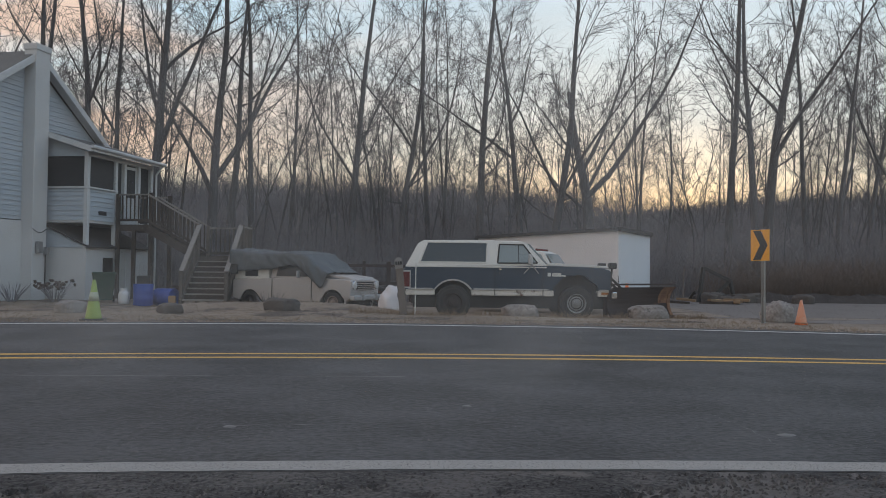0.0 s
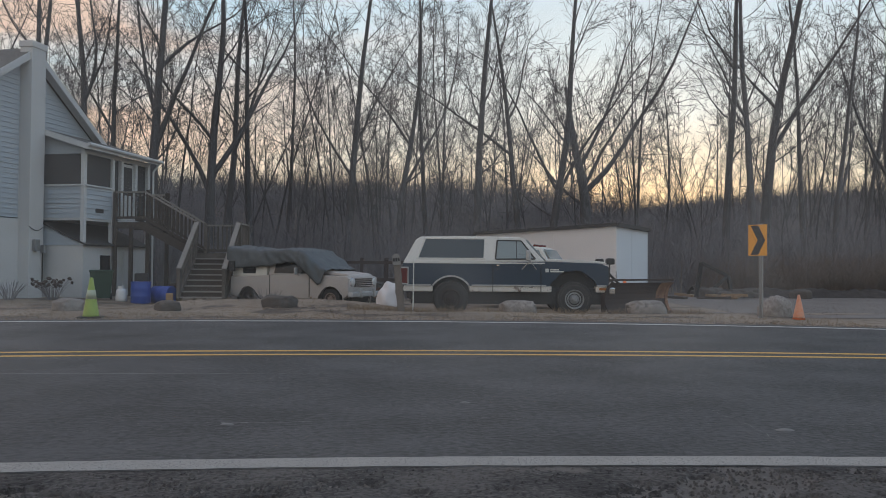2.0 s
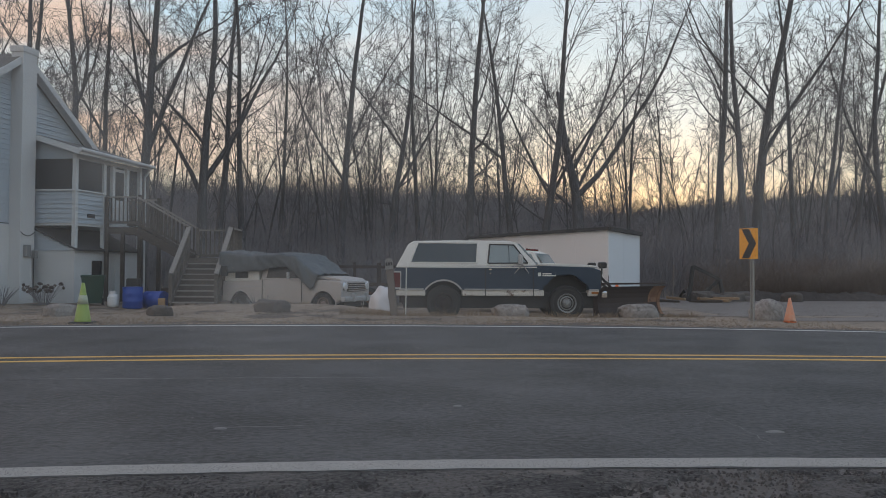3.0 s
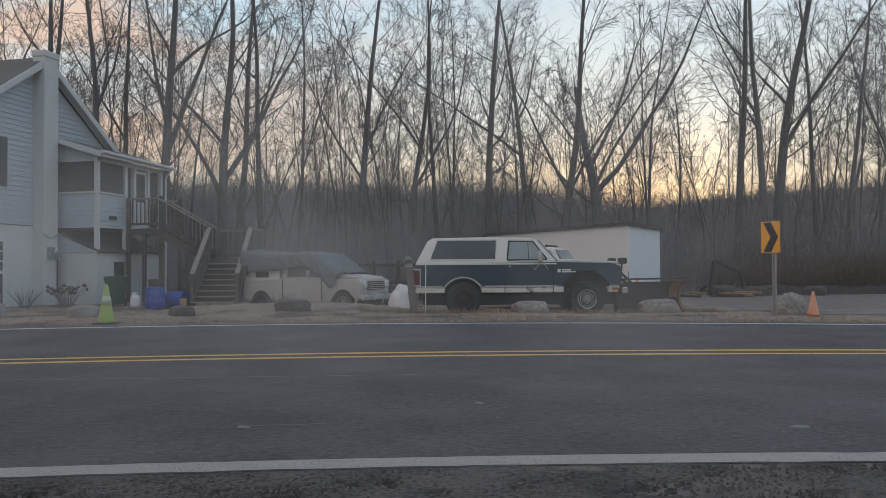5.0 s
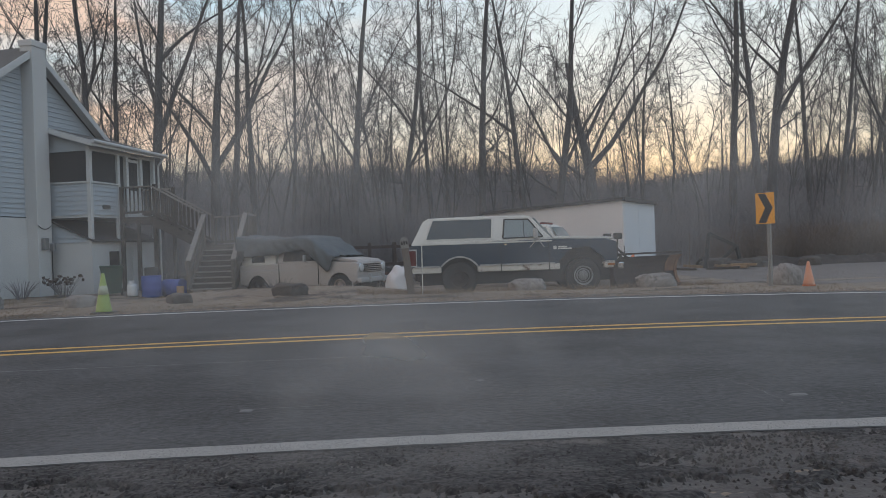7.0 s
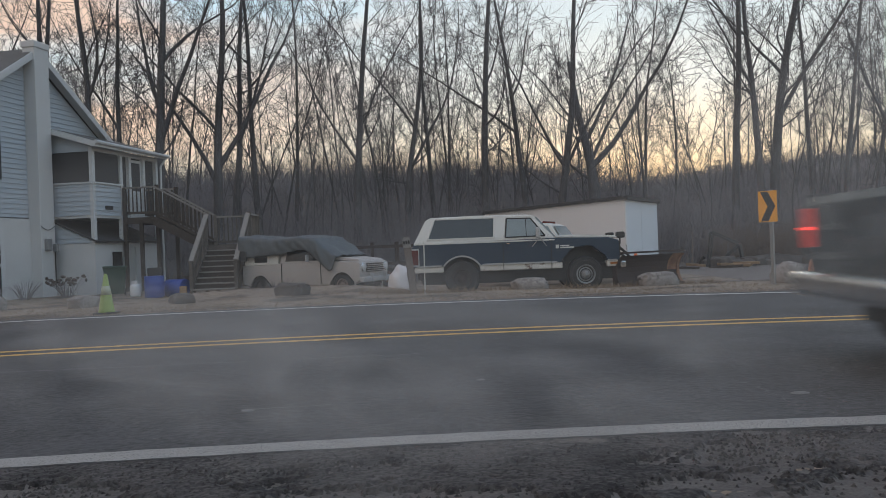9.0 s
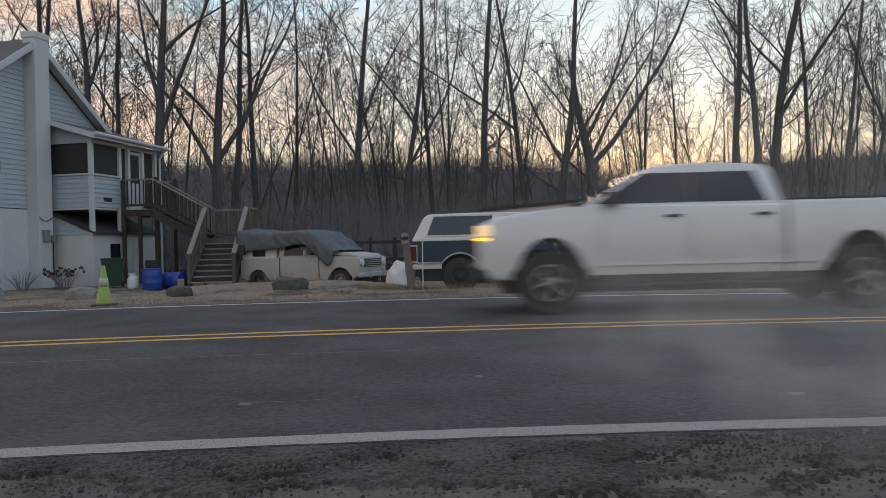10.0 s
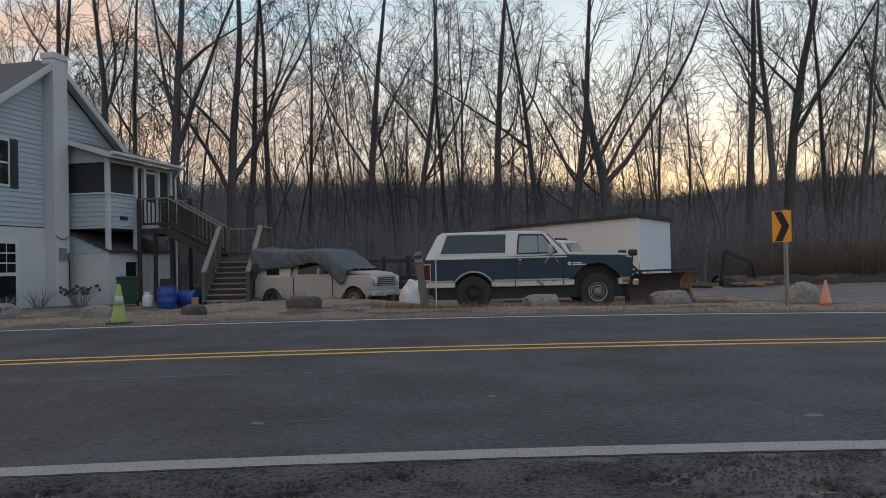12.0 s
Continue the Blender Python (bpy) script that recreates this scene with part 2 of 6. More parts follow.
# ---------------------------------------------------------------- building helpers
def part(name, bm, material, parent=None, label="", smooth=False, kind=""):
    """Links a bmesh as one mesh object under a thing or a part."""
    me = bpy.data.meshes.new(name)
    bmesh.ops.recalc_face_normals(bm, faces=bm.faces[:])
    bm.to_mesh(me)
    bm.free()
    if smooth:
        me.shade_smooth()
    me.materials.append(material)
    ob = new(name, me)
    if parent is not None:
        ob.parent = parent
    return tagged(ob, label, kind=kind)


def thing(name, label, category, m=None, group="", kind=""):
    ob = new(name)
    ob.empty_display_size = 0.2
    if m is not None:
        ob.matrix_basis = m
    return tagged(ob, label, category, group, kind)


def box(bm, x0, x1, y0, y1, z0, z1, bevel=0.0, m=None):
    vs = [bm.verts.new((x, y, z)) for x in (x0, x1) for y in (y0, y1) for z in (z0, z1)]
    fs = [bm.faces.new([vs[i] for i in q]) for q in ((0, 1, 3, 2), (4, 6, 7, 5), (0, 4, 5, 1), (2, 3, 7, 6), (0, 2, 6, 4), (1, 5, 7, 3))]
    if bevel:
        es = list({e for f in fs for e in f.edges})
        got = bmesh.ops.bevel(bm, geom=es, offset=bevel, segments=2, affect="EDGES", profile=0.5)
        vs = [v for v in got["verts"] if v.is_valid]
    if m is not None:
        bmesh.ops.transform(bm, matrix=m, verts=vs)
    return bm


def boxes(*args):
    bm = bmesh.new()
    for a in args:
        box(bm, *a)
    return bm


def span(s, a, b):
    """From a to b out from the middle, on the side s."""
    return min(s * a, s * b), max(s * a, s * b)


def beam(bm, a, b, w, h):
    """A square-edged bar from a to b, w wide and h high."""
    a, b = Vector(a), Vector(b)
    d = (b - a).normalized()
    side = d.cross(Vector((0, 0, 1)))
    side = side.normalized() if side.length > 1e-3 else Vector((1, 0, 0))
    up = side.cross(d).normalized()
    vs = []
    for p in (a, b):
        for i, j in ((-1, -1), (1, -1), (1, 1), (-1, 1)):
            vs.append(bm.verts.new(p + side * (i * w / 2) + up * (j * h / 2)))
    bm.faces.new(vs[3::-1]), bm.faces.new(vs[4:])
    for i in range(4):
        j = (i + 1) % 4
        bm.faces.new((vs[i], vs[j], vs[4 + j], vs[4 + i]))
    return bm


def rod(bm, a, b, r0, r1=None, n=10):
    """A round bar from a to b."""
    r1 = r0 if r1 is None else r1
    a, b = Vector(a), Vector(b)
    q = (b - a).to_track_quat("Z", "Y")
    rings = []
    for p, r in ((a, r0), (b, r1)):
        rings.append([bm.verts.new(p + q @ Vector((r * math.cos(2 * math.pi * i / n), r * math.sin(2 * math.pi * i / n), 0))) for i in range(n)])
    for i in range(n):
        j = (i + 1) % n
        bm.faces.new((rings[0][i], rings[0][j], rings[1][j], rings[1][i]))
    bm.faces.new(rings[0][::-1]), bm.faces.new(rings[1])
    return bm


def turned(bm, profile, n=24, axis="Z", m=None, ring=False):
    """A body of revolution from (radius, height) pairs."""
    rings = []
    for r, h in profile:
        circle = []
        for i in range(n):
            c, s = r * math.cos(2 * math.pi * i / n), r * math.sin(2 * math.pi * i / n)
            circle.append(bm.verts.new((c, s, h) if axis == "Z" else (c, h, s)))
        rings.append(circle)
    for a, b in zip(rings, rings[1:]):
        for i in range(n):
            j = (i + 1) % n
            bm.faces.new((a[i], a[j], b[j], b[i]))
    if ring:
        for i in range(n):
            j = (i + 1) % n
            bm.faces.new((rings[-1][i], rings[-1][j], rings[0][j], rings[0][i]))
    else:
        bm.faces.new(rings[0][::-1]), bm.faces.new(rings[-1])
    if m is not None:
        bmesh.ops.transform(bm, matrix=m, verts=[v for circle in rings for v in circle])
    return bm


def slab(bm, profile, half, bevel=0.0, segments=2, lo=None):
    """A side profile of (x, z) drawn out across y: half(z) gives half the width; lo(z), where given, the other side."""
    far = lo or (lambda z: -half(z))
    left = [bm.verts.new((x, half(z), z)) for x, z in profile]
    right = [bm.verts.new((x, far(z), z)) for x, z in profile]
    fs = [bm.faces.new(left), bm.faces.new(right[::-1])]
    for i in range(len(profile)):
        j = (i + 1) % len(profile)
        fs.append(bm.faces.new((left[j], left[i], right[i], right[j])))
    if bevel:
        es = list({e for f in fs[:2] for e in f.edges})
        bmesh.ops.bevel(bm, geom=es, offset=bevel, segments=segments, affect="EDGES", profile=0.6, clamp_overlap=True)
    return bm


def barrel(bm, z0, z1, depth, rows=9):
    """Rounds the sides of a body: the width draws in by depth at its sill and shoulder."""
    for i in range(1, rows):
        z = z0 + (z1 - z0) * i / rows
        geom = bm.verts[:] + bm.edges[:] + bm.faces[:]
        bmesh.ops.bisect_plane(bm, geom=geom, dist=1e-4, plane_co=(0, 0, z), plane_no=(0, 0, 1))
    for v in bm.verts:
        k = (v.co.z - (z0 * 0.42 + z1 * 0.58)) / (z1 - z0) * 2
        v.co.y *= 1 - depth * k * k
    return bm


# ---------------------------------------------------------------- the road's curve
MID = Vector((1.3, -30.9))   # the middle of the bend
ROAD_Z = 0.03


def on_bend(r, turn, z=0.0):
    """A place on the road: r from the middle of the bend, turn in radians to the right of its crest; straight on past 0.7."""
    k = max(-0.7, min(0.7, turn))
    rest = (turn - k) * r
    return Vector((MID.x + r * math.sin(k) + rest * math.cos(k), MID.y + r * math.cos(k) - rest * math.sin(k), z))


def widen(r, turn):
    """The far side of the road bends less than the rest: what to add to r there."""
    k = max(-0.19, min(0.16, turn))
    return (-3.17 * k - 12.0 * k * k) * (1.0 if r > 43 else 0.0)


def strip(bm, r0, r1, z, t0=-3.5, t1=3.5, steps=260, ragged=0.0):
    rows = []
    for i in range(steps + 1):
        u = t0 + (t1 - t0) * i / steps
        g = ragged * noise.noise((u * 160, r0, 0)), ragged * noise.noise((u * 160, r1, 5))
        rows.append((bm.verts.new(on_bend(r0 + widen(r0, u) + g[0], u, z)), bm.verts.new(on_bend(r1 + widen(r1, u) + g[1], u, z))))
    for a, b in zip(rows, rows[1:]):
        bm.faces.new((a[0], b[0], b[1], a[1]))
    return bm


NEAR_R, YELLOW_R, FAR_R = 34.79, 39.56, 44.18


def ground_height(x, y):
    """The lie of the land: flat by the road, a dip behind the verge, a rise to the wood and hills behind."""
    def ease(v, a, b):
        k = max(0.0, min(1.0, (v - a) / (b - a)))
        return k * k * (3 - 2 * k)
    drop = 0.19 * ease(y, 16.7, 17.7) + 0.11 * ease(y, 18.5, 23)
    drop *= (1 - 0.6 * ease(-x, 6.5, 9.5)) * (1 - 0.75 * ease(x, 4.6, 7.0)) * (1 - ease(y, 30, 40))
    z = 0.05 * noise.noise((x * 0.35, y * 0.5, 3.0)) * ease(y, 15.0, 16.5) * (1 - ease(y, 16.5, 22)) - drop
    if y > 30:
        k = min(1.0, (y - 30) / 65)
        top = 6.6 + 0.6 * (1 - ease(x, 0, 30)) + 1.0 * noise.noise((x * 0.03, 2.0, 0.0))
        top -= 2.2 * math.exp(-((x - 26) / 9.0) ** 2)
        z += top * k * k * (3 - 2 * k)
        if y > 95:
            z += (y - 95) * 0.022 + 17 * math.exp(-((x - 190) / 110) ** 2) * min(1, (y - 95) / 200)
    if y < -40:
        z += 0.03 * (-40 - y)
    z += 0.37 * math.exp(-((x + 3.4) / 3.2) ** 4 - ((y - 18.6) / 1.3) ** 2)
    return z


def build_ground():
    def axis(lo, hi, marks):
        out, v = [], lo
        while v < hi:
            out.append(v)
            v += next(step for lim, step in marks if abs(v) < lim)
        return out + [hi]
    xs = axis(-900, 900, ((16, 0.5), (40, 2.0), (120, 6.0), (400, 25.0), (9e9, 80.0)))
    ys = axis(-700, 1500, ((32, 0.5), (60, 2.0), (130, 5.0), (400, 20.0), (9e9, 80.0)))
    verts = [(x, y, ground_height(x, y)) for y in ys for x in xs]
    nx = len(xs)
    faces = [(j * nx + i, j * nx + i + 1, (j + 1) * nx + i + 1, (j + 1) * nx + i) for j in range(len(ys) - 1) for i in range(nx - 1)]
    me = bpy.data.meshes.new("ground")
    me.from_pydata(verts, [], faces)
    me.shade_smooth()
    me.materials.append(EARTH)
    return tagged(new("ground", me), "bare winter ground of dry grass and leaf litter", "ground", kind="structure")


ground = build_ground()
bm = bmesh.new()
strip(bm, NEAR_R - 0.105, FAR_R + 0.35, ROAD_Z, steps=900)
strip(bm, FAR_R + 0.35, FAR_R + 0.62, ROAD_Z - 0.012, ragged=0.12)
road = tagged(part("road", bm, ASPHALT), "two-lane asphalt road with cracked dark surface", "road", kind="structure")
bm = strip(bmesh.new(), NEAR_R - 6.5, NEAR_R - 1.40, ROAD_Z - 0.020)
tagged(part("pavement", bm, SHOULDER), "broken dark asphalt shoulder with gravel", "shoulder", kind="structure")


def broken_edge():
    """The worn rim of the road: a crumbling asphalt skin over grit, with pits and lifted lips."""
    nu, nr, u0, u1, r0, r1 = 640, 58, -0.19, 0.15, NEAR_R - 1.42, NEAR_R - 0.085
    verts, faces, grit = [], [], []
    for i in range(nu + 1):
        u = u0 + (u1 - u0) * i / nu
        for j in range(nr + 1):
            r = r0 + (r1 - r0) * j / nr
            p = on_bend(r, u)
            away = (r1 - r) / (r1 - r0)
            skin = noise.noise((p.x * 1.1, p.y * 2.6, 7.0)) + 0.6 * noise.noise((p.x * 4.1, p.y * 7.0, 2.0)) + 0.3 * noise.noise((p.x * 13, p.y * 17, 5.0)) + 0.42 - 0.95 * away
            k = max(0.0, min(1.0, skin * 7 + 0.5))
            pit = max(0.0, noise.noise((p.x * 2.3, p.y * 4.0, 11.0)) - 0.22) * away
            z = ROAD_Z - 0.002 - 0.022 * (1 - k) * min(1, away * 6) - 0.07 * pit
            z += (0.004 * noise.noise((p.x * 21, p.y * 21, 1.0)) + 0.003 * noise.noise((p.x * 48, p.y * 48, 3.0))) * min(1, away * 8)
            verts.append((p.x, p.y, z))
            grit.append(k < 0.5)
    n1 = nr + 1
    me = bpy.data.meshes.new("pavement_edge")
    for i in range(nu):
        for j in range(nr):
            faces.append((i * n1 + j, (i + 1) * n1 + j, (i + 1) * n1 + j + 1, i * n1 + j + 1))
    me.from_pydata(verts, [], faces)
    me.materials.append(SHOULDER), me.materials.append(SHOULDER_DIRT)
    me.polygons.foreach_set("material_index", [int(grit[f[0]] and grit[f[2]]) for f in faces])
    return tagged(new("pavement_edge", me), "crumbling road edge of broken asphalt over grit", "shoulder", kind="structure")


broken_edge()
tagged(part("trim_edge_line", strip(bmesh.new(), NEAR_R - 0.09, NEAR_R + 0.09, ROAD_Z + 0.002, t0=-0.7, t1=0.7, steps=900, ragged=0.012), WHITE_LINE), "worn white painted edge line", "road marking", kind="structure")
tagged(part("trim_edge_line", strip(bmesh.new(), FAR_R - 0.08, FAR_R + 0.08, ROAD_Z + 0.004, ragged=0.02), FAR_LINE), "thin white painted edge line beside the verge", "road marking", kind="structure")
for k in (-0.19, 0.17):
    tagged(part("trim_centre_line", strip(bmesh.new(), YELLOW_R + k - 0.06, YELLOW_R + k + 0.06, ROAD_Z + 0.004, ragged=0.008), YELLOW_LINE), "yellow painted centre line", "road marking", kind="structure")


# ---------------------------------------------------------------- trees
class Wood:
    """Collects tapered tubes of one tree."""

    def __init__(self):
        self.verts, self.faces = [], []
        self.fine, self.counts, self.thin = None, (15, 9, 6, 0), 0.0085

    def tube(self, pts, radii, n):
        base = len(self.verts)
        for i, (p, r) in enumerate(zip(pts, radii)):
            d = (pts[min(i + 1, len(pts) - 1)] - pts[max(i - 1, 0)]).normalized()
            u = d.orthogonal().normalized()
            v = d.cross(u)
            for k in range(n):
                a = 2 * math.pi * k / n
                self.verts.append(p + u * (r * math.cos(a)) + v * (r * math.sin(a)))
        for i in range(len(pts) - 1):
            for k in range(n):
                j = (k + 1) % n
                self.faces.append((base + i * n + k, base + i * n + j, base + (i + 1) * n + j, base + (i + 1) * n + k))

    def grow(self, rnd, at, way, length, r, level, lean=0.06, wander=0.10, kids=None, tip=0.12, steep=1.0):
        """One limb and, from it, its side branches down to twigs; steep below 1 draws the branches up along it."""
        steps = (16, 8, 5, 2)[level]
        sides = (7, 4, 3, 3)[level]
        pts, radii = [Vector(at)], [r]
        d = Vector(way).normalized()
        bend = Vector((0, 0, 0))
        for i in range(steps):
            kink = Vector((rnd.gauss(0, wander), rnd.gauss(0, wander), rnd.gauss(0, wander * 0.6)))
            bend = bend * 0.3 + kink * 0.8
            d = (d + bend + Vector((0, 0, lean))).normalized()
            pts.append(pts[-1] + d * (length / steps))
            radii.append(max(self.thin * (1.0, 1.0, 0.95, 0.75)[level], r * (1 - (1 - tip) * ((i + 1) / steps) ** 0.85)))
        if level == 0:
            radii[0] *= 1.45
            radii[1] *= 1.12
        (self.fine if self.fine is not None and level >= 2 else self).tube(pts, radii, sides)
        if level >= 3:
            return pts
        count = kids if kids is not None else self.counts[level]
        low = (0.28, 0.12, 0.08)[level]
        for k in range(count):
            f = low + (0.98 - low) * (k + rnd.random()) / count
            i = min(int(f * steps), steps - 1)
            g = f * steps - i
            p = pts[i].lerp(pts[i + 1], g)
            d0 = (pts[i + 1] - pts[i]).normalized()
            side = d0.orthogonal().normalized()
            side.rotate(Matrix.Rotation(rnd.random() * 6.283, 3, d0))
            open_ = rnd.uniform(0.55, 1.25) * (steep if level == 0 else 1.0)
            way2 = d0 * math.cos(open_) + side * math.sin(open_) + Vector((0, 0, 0.06))
            rr = max(self.thin * (1.5, 1.15, 0.8)[level], (radii[i] * (1 - g) + radii[i + 1] * g) * rnd.choice((0.18, 0.22, 0.28, 0.40)) * (1.0, 0.8, 0.4)[level])
            if level:
                ll = length * (1 - f * 0.55) * rnd.uniform(0.30, 0.60)
            else:
                ll = length * (1.0 - f * 0.70) * rnd.uniform(0.22, 0.42)
            self.grow(rnd, p, way2, ll, rr, level + 1, (0.0, 0.05, 0.03, 0.02)[level + 1], (0.0, 0.13, 0.13, 0.15)[level + 1], tip=0.2)
        return pts


def tree_mesh(seed, height, r, lean=(0.0, 0.0), limbs=(), kids=None, broken=False, counts=(15, 8, 6, 0), crook=0.034, steep=1.0, thin=0.009):
    """A bare tree; limbs: (share of the height, compass degrees, degrees up, length, girth) of its large limbs."""
    rnd = random.Random(seed)
    w = Wood()
    w.fine, w.counts, w.thin = Wood(), counts, thin
    pts = w.grow(rnd, (0, 0, -0.4), (lean[0], lean[1], 1), height, r, 0, 0.05, crook, kids=kids, tip=0.25 if broken else 0.10, steep=steep)
    for f, compass, up, length, girth in limbs:
        i = min(int(f * 16), 15)
        p = pts[i].lerp(pts[i + 1], f * 16 - i)
        a, u = radians(compass), radians(up)
        w.grow(rnd, p, (math.cos(a) * math.cos(u), math.sin(a) * math.cos(u), math.sin(u)), length, girth * 0.85, 1, 0.045, 0.115, kids=15)
    out = []
    for name, k in (("trunk", w), ("crown", w.fine)):
        me = bpy.data.meshes.new(name)
        me.from_pydata(k.verts, [], k.faces)
        me.shade_smooth()
        me.materials.append(BARK)
        out.append((name, me))
    return out


def plant(name, meshes, x, y, turn, label, group="bare trees of the wood", size=1.0):
    """One tree, trunk with limbs and crown of twigs, on the ground."""
    ob = thing(name, label, "tree", pose(x, y, ground_height(x, y) - 0.1, 0, 0, turn) @ Matrix.Scale(size, 4), group)
    for part_name, me in meshes:
        new(part_name, me).parent = ob
    return ob


# Large trees: bearing (sideways over ahead), distance, height, girth, lean sideways, limbs.
LARGE = [
    (-0.395, 30, 17, 0.20, -0.16, ((0.30, 170, 55, 7.5, 0.11), (0.45, 20, 60, 6, 0.09))),
    (-0.365, 33, 17, 0.16, -0.10, ((0.4, 175, 60, 6, 0.08),)),
    (-0.335, 31, 18, 0.27, -0.03, ((0.33, 8, 66, 9, 0.15), (0.40, 185, 55, 7, 0.12), (0.5, 30, 50, 6, 0.10))),
    (-0.262, 32, 18, 0.25, 0.01, ((0.24, 165, 66, 9, 0.15), (0.28, 15, 62, 9.5, 0.15), (0.36, 200, 55, 6, 0.10))),
    (-0.245, 35, 18, 0.20, 0.02, ((0.35, 10, 65, 7, 0.10),)),
    (-0.209, 34, 19, 0.17, -0.01, ((0.45, 0, 40, 5, 0.06), (0.5, 180, 45, 5, 0.06))),
    (-0.165, 40, 17, 0.13, 0.02, ()),
    (-0.090, 36, 19, 0.22, -0.01, ((0.28, 190, 62, 8, 0.10), (0.36, 5, 60, 7, 0.09))),
    (-0.030, 36, 18, 0.18, 0.0, ((0.24, 178, 10, 3.4, 0.07), (0.27, 15, 62, 9, 0.12), (0.38, 170, 62, 8, 0.10))),
    (0.005, 40, 18, 0.15, 0.01, ((0.3, 200, 60, 7, 0.07),)),
    (0.022, 43, 16, 0.11, 0.03, ()),
    (0.068, 36, 19, 0.23, 0.01, ((0.45, 10, 55, 6, 0.08),)),
    (0.127, 35, 18, 0.18, -0.01, ((0.36, 172, 40, 8, 0.11), (0.45, 20, 60, 6, 0.09))),
    (0.157, 34, 18, 0.22, 0.01, ((0.26, 10, 62, 9, 0.12), (0.26, 165, 55, 8, 0.11), (0.2, 185, 35, 4.5, 0.07))),
    (0.268, 40, 16, 0.11, 0.02, ()),
    (0.300, 42, 13, 0.09, 0.05, ()),
    (0.378, 33, 19, 0.20, 0.02, ((0.5, 170, 50, 5, 0.07),)),
    (0.418, 32, 19, 0.19, -0.02, ((0.4, 160, 60, 6, 0.08),)),
    (0.430, 33, 19, 0.27, 0.0, ((0.33, 15, 64, 9, 0.14), (0.42, 180, 50, 6, 0.09))),
    (0.482, 35, 18, 0.15, -0.01, ((0.4, 10, 55, 5, 0.06),)),
    (0.520, 34, 17, 0.15, 0.02, ((0.25, 20, 60, 8, 0.10),)),
    (0.553, 36, 18, 0.14, 0.03, ()),
    (0.600, 34, 18, 0.2, -0.03, ((0.3, 170, 55, 8, 0.1),)),
    (-0.445, 33, 18, 0.22, -0.12, ((0.3, 20, 60, 8, 0.12),)),
    (-0.50, 35, 18, 0.22, 0.02, ((0.3, 180, 60, 8, 0.12),)),
    (-0.57, 34, 17, 0.22, 0.05, ((0.3, 20, 60, 8, 0.12),)),
]
for i, (bear, dist, high, girth, lean, limbs) in enumerate(LARGE):
    plant("tree", tree_mesh(100 + i, high, girth, (lean, 0.02), limbs, kids=16), bear * dist, dist, 0,
          "tall bare tree with dark bark and forked limbs" if limbs else "tall straight bare tree with dark bark")

# The storm-broken tree: a splintered stub with long limbs leaning away from it.
plant("broken_tree", tree_mesh(301, 9.6, 0.36, (0.02, 0.0), (
    (0.48, 8, 40, 11.5, 0.20), (0.60, 8, 58, 9, 0.15), (0.50, 14, 52, 9, 0.13), (0.42, 175, 38, 4.5, 0.12), (0.74, 165, 50, 2.2, 0.09)), kids=5, broken=True),
    0.208 * 34, 34, 0, "broken leaning tree with splintered trunk and long heavy limbs", "")

# Slender trees of the wood behind.
rnd = random.Random(7)
slender = [tree_mesh(400 + i, rnd.uniform(11, 16), rnd.uniform(0.055, 0.10), (rnd.uniform(-0.07, 0.07), 0), kids=15, counts=(15, 5, 3, 0), crook=0.04, steep=0.78, thin=0.010) for i in range(10)]
for i in range(155):
    d = rnd.uniform(36, 74)
    plant("slender_tree", slender[i % 10], rnd.uniform(-0.66, 0.66) * d, d, rnd.uniform(0, 360), "slender bare tree in the wood", size=rnd.uniform(0.8, 1.25))

# Saplings and low growth between the trunks.
saplings = [tree_mesh(500 + i, rnd.uniform(5.0, 8.5), rnd.uniform(0.028, 0.045), (rnd.uniform(-0.2, 0.2), 0), kids=13, counts=(13, 5, 0, 0), crook=0.06, steep=0.9, thin=0.0095) for i in range(8)]
for i in range(125):
    d = rnd.uniform(33, 66)
    plant("sapling", saplings[i % 8], rnd.triangular(-0.62, 0.68, 0.30) * d, d, rnd.uniform(0, 360), "thin leafless sapling below the tall trees", "saplings of the wood", rnd.uniform(0.8, 1.3))


def stems(name, seed, count, area, height, r, material, label, category, spread=0.25, forks=3):
    """A thicket of thin forked stems, in one sheet of growth."""
    rnd = random.Random(seed)
    verts, faces = [], []

    def blade(p, q, w):
        d = q - p
        s = Vector((d.y, -d.x, 0))
        s = (s.normalized() if s.length > 1e-4 else Vector((1, 0, 0)))
        s.rotate(Matrix.Rotation(rnd.uniform(0, 3.14), 3, "Z"))
        o = Vector((s.y, -s.x, 0))
        b = len(verts)
        verts.extend((p + s * w, p - s * w * 0.5 + o * w * 0.8, p - s * w * 0.5 - o * w * 0.8, q))
        faces.extend(((b, b + 1, b + 3), (b + 1, b + 2, b + 3), (b + 2, b, b + 3)))
    for _ in range(count):
        x, y = area(rnd)
        p = Vector((x, y, ground_height(x, y) - 0.05))
        h = height * rnd.uniform(0.45, 1.1)
        q = p + Vector((rnd.gauss(0, spread) * h, rnd.gauss(0, spread) * h, h))
        blade(p, q, r)
        for _k in range(forks):
            f = rnd.uniform(0.2, 0.85)
            a = p.lerp(q, f)
            blade(a, a + Vector((rnd.gauss(0, 0.35) * h, rnd.gauss(0, 0.35) * h, h * rnd.uniform(0.1, 0.5))), r * 0.6)
    me = bpy.data.meshes.new(name)
    me.from_pydata(verts, [], faces)
    me.materials.append(material)
    return tagged(new(name, me), label, category, kind="stuff")


def wedge(d0, d1, b0=-0.7, b1=0.7):
    def area(rnd):
        d = rnd.uniform(d0, d1)
        return rnd.uniform(b0, b1) * d, d
    return area


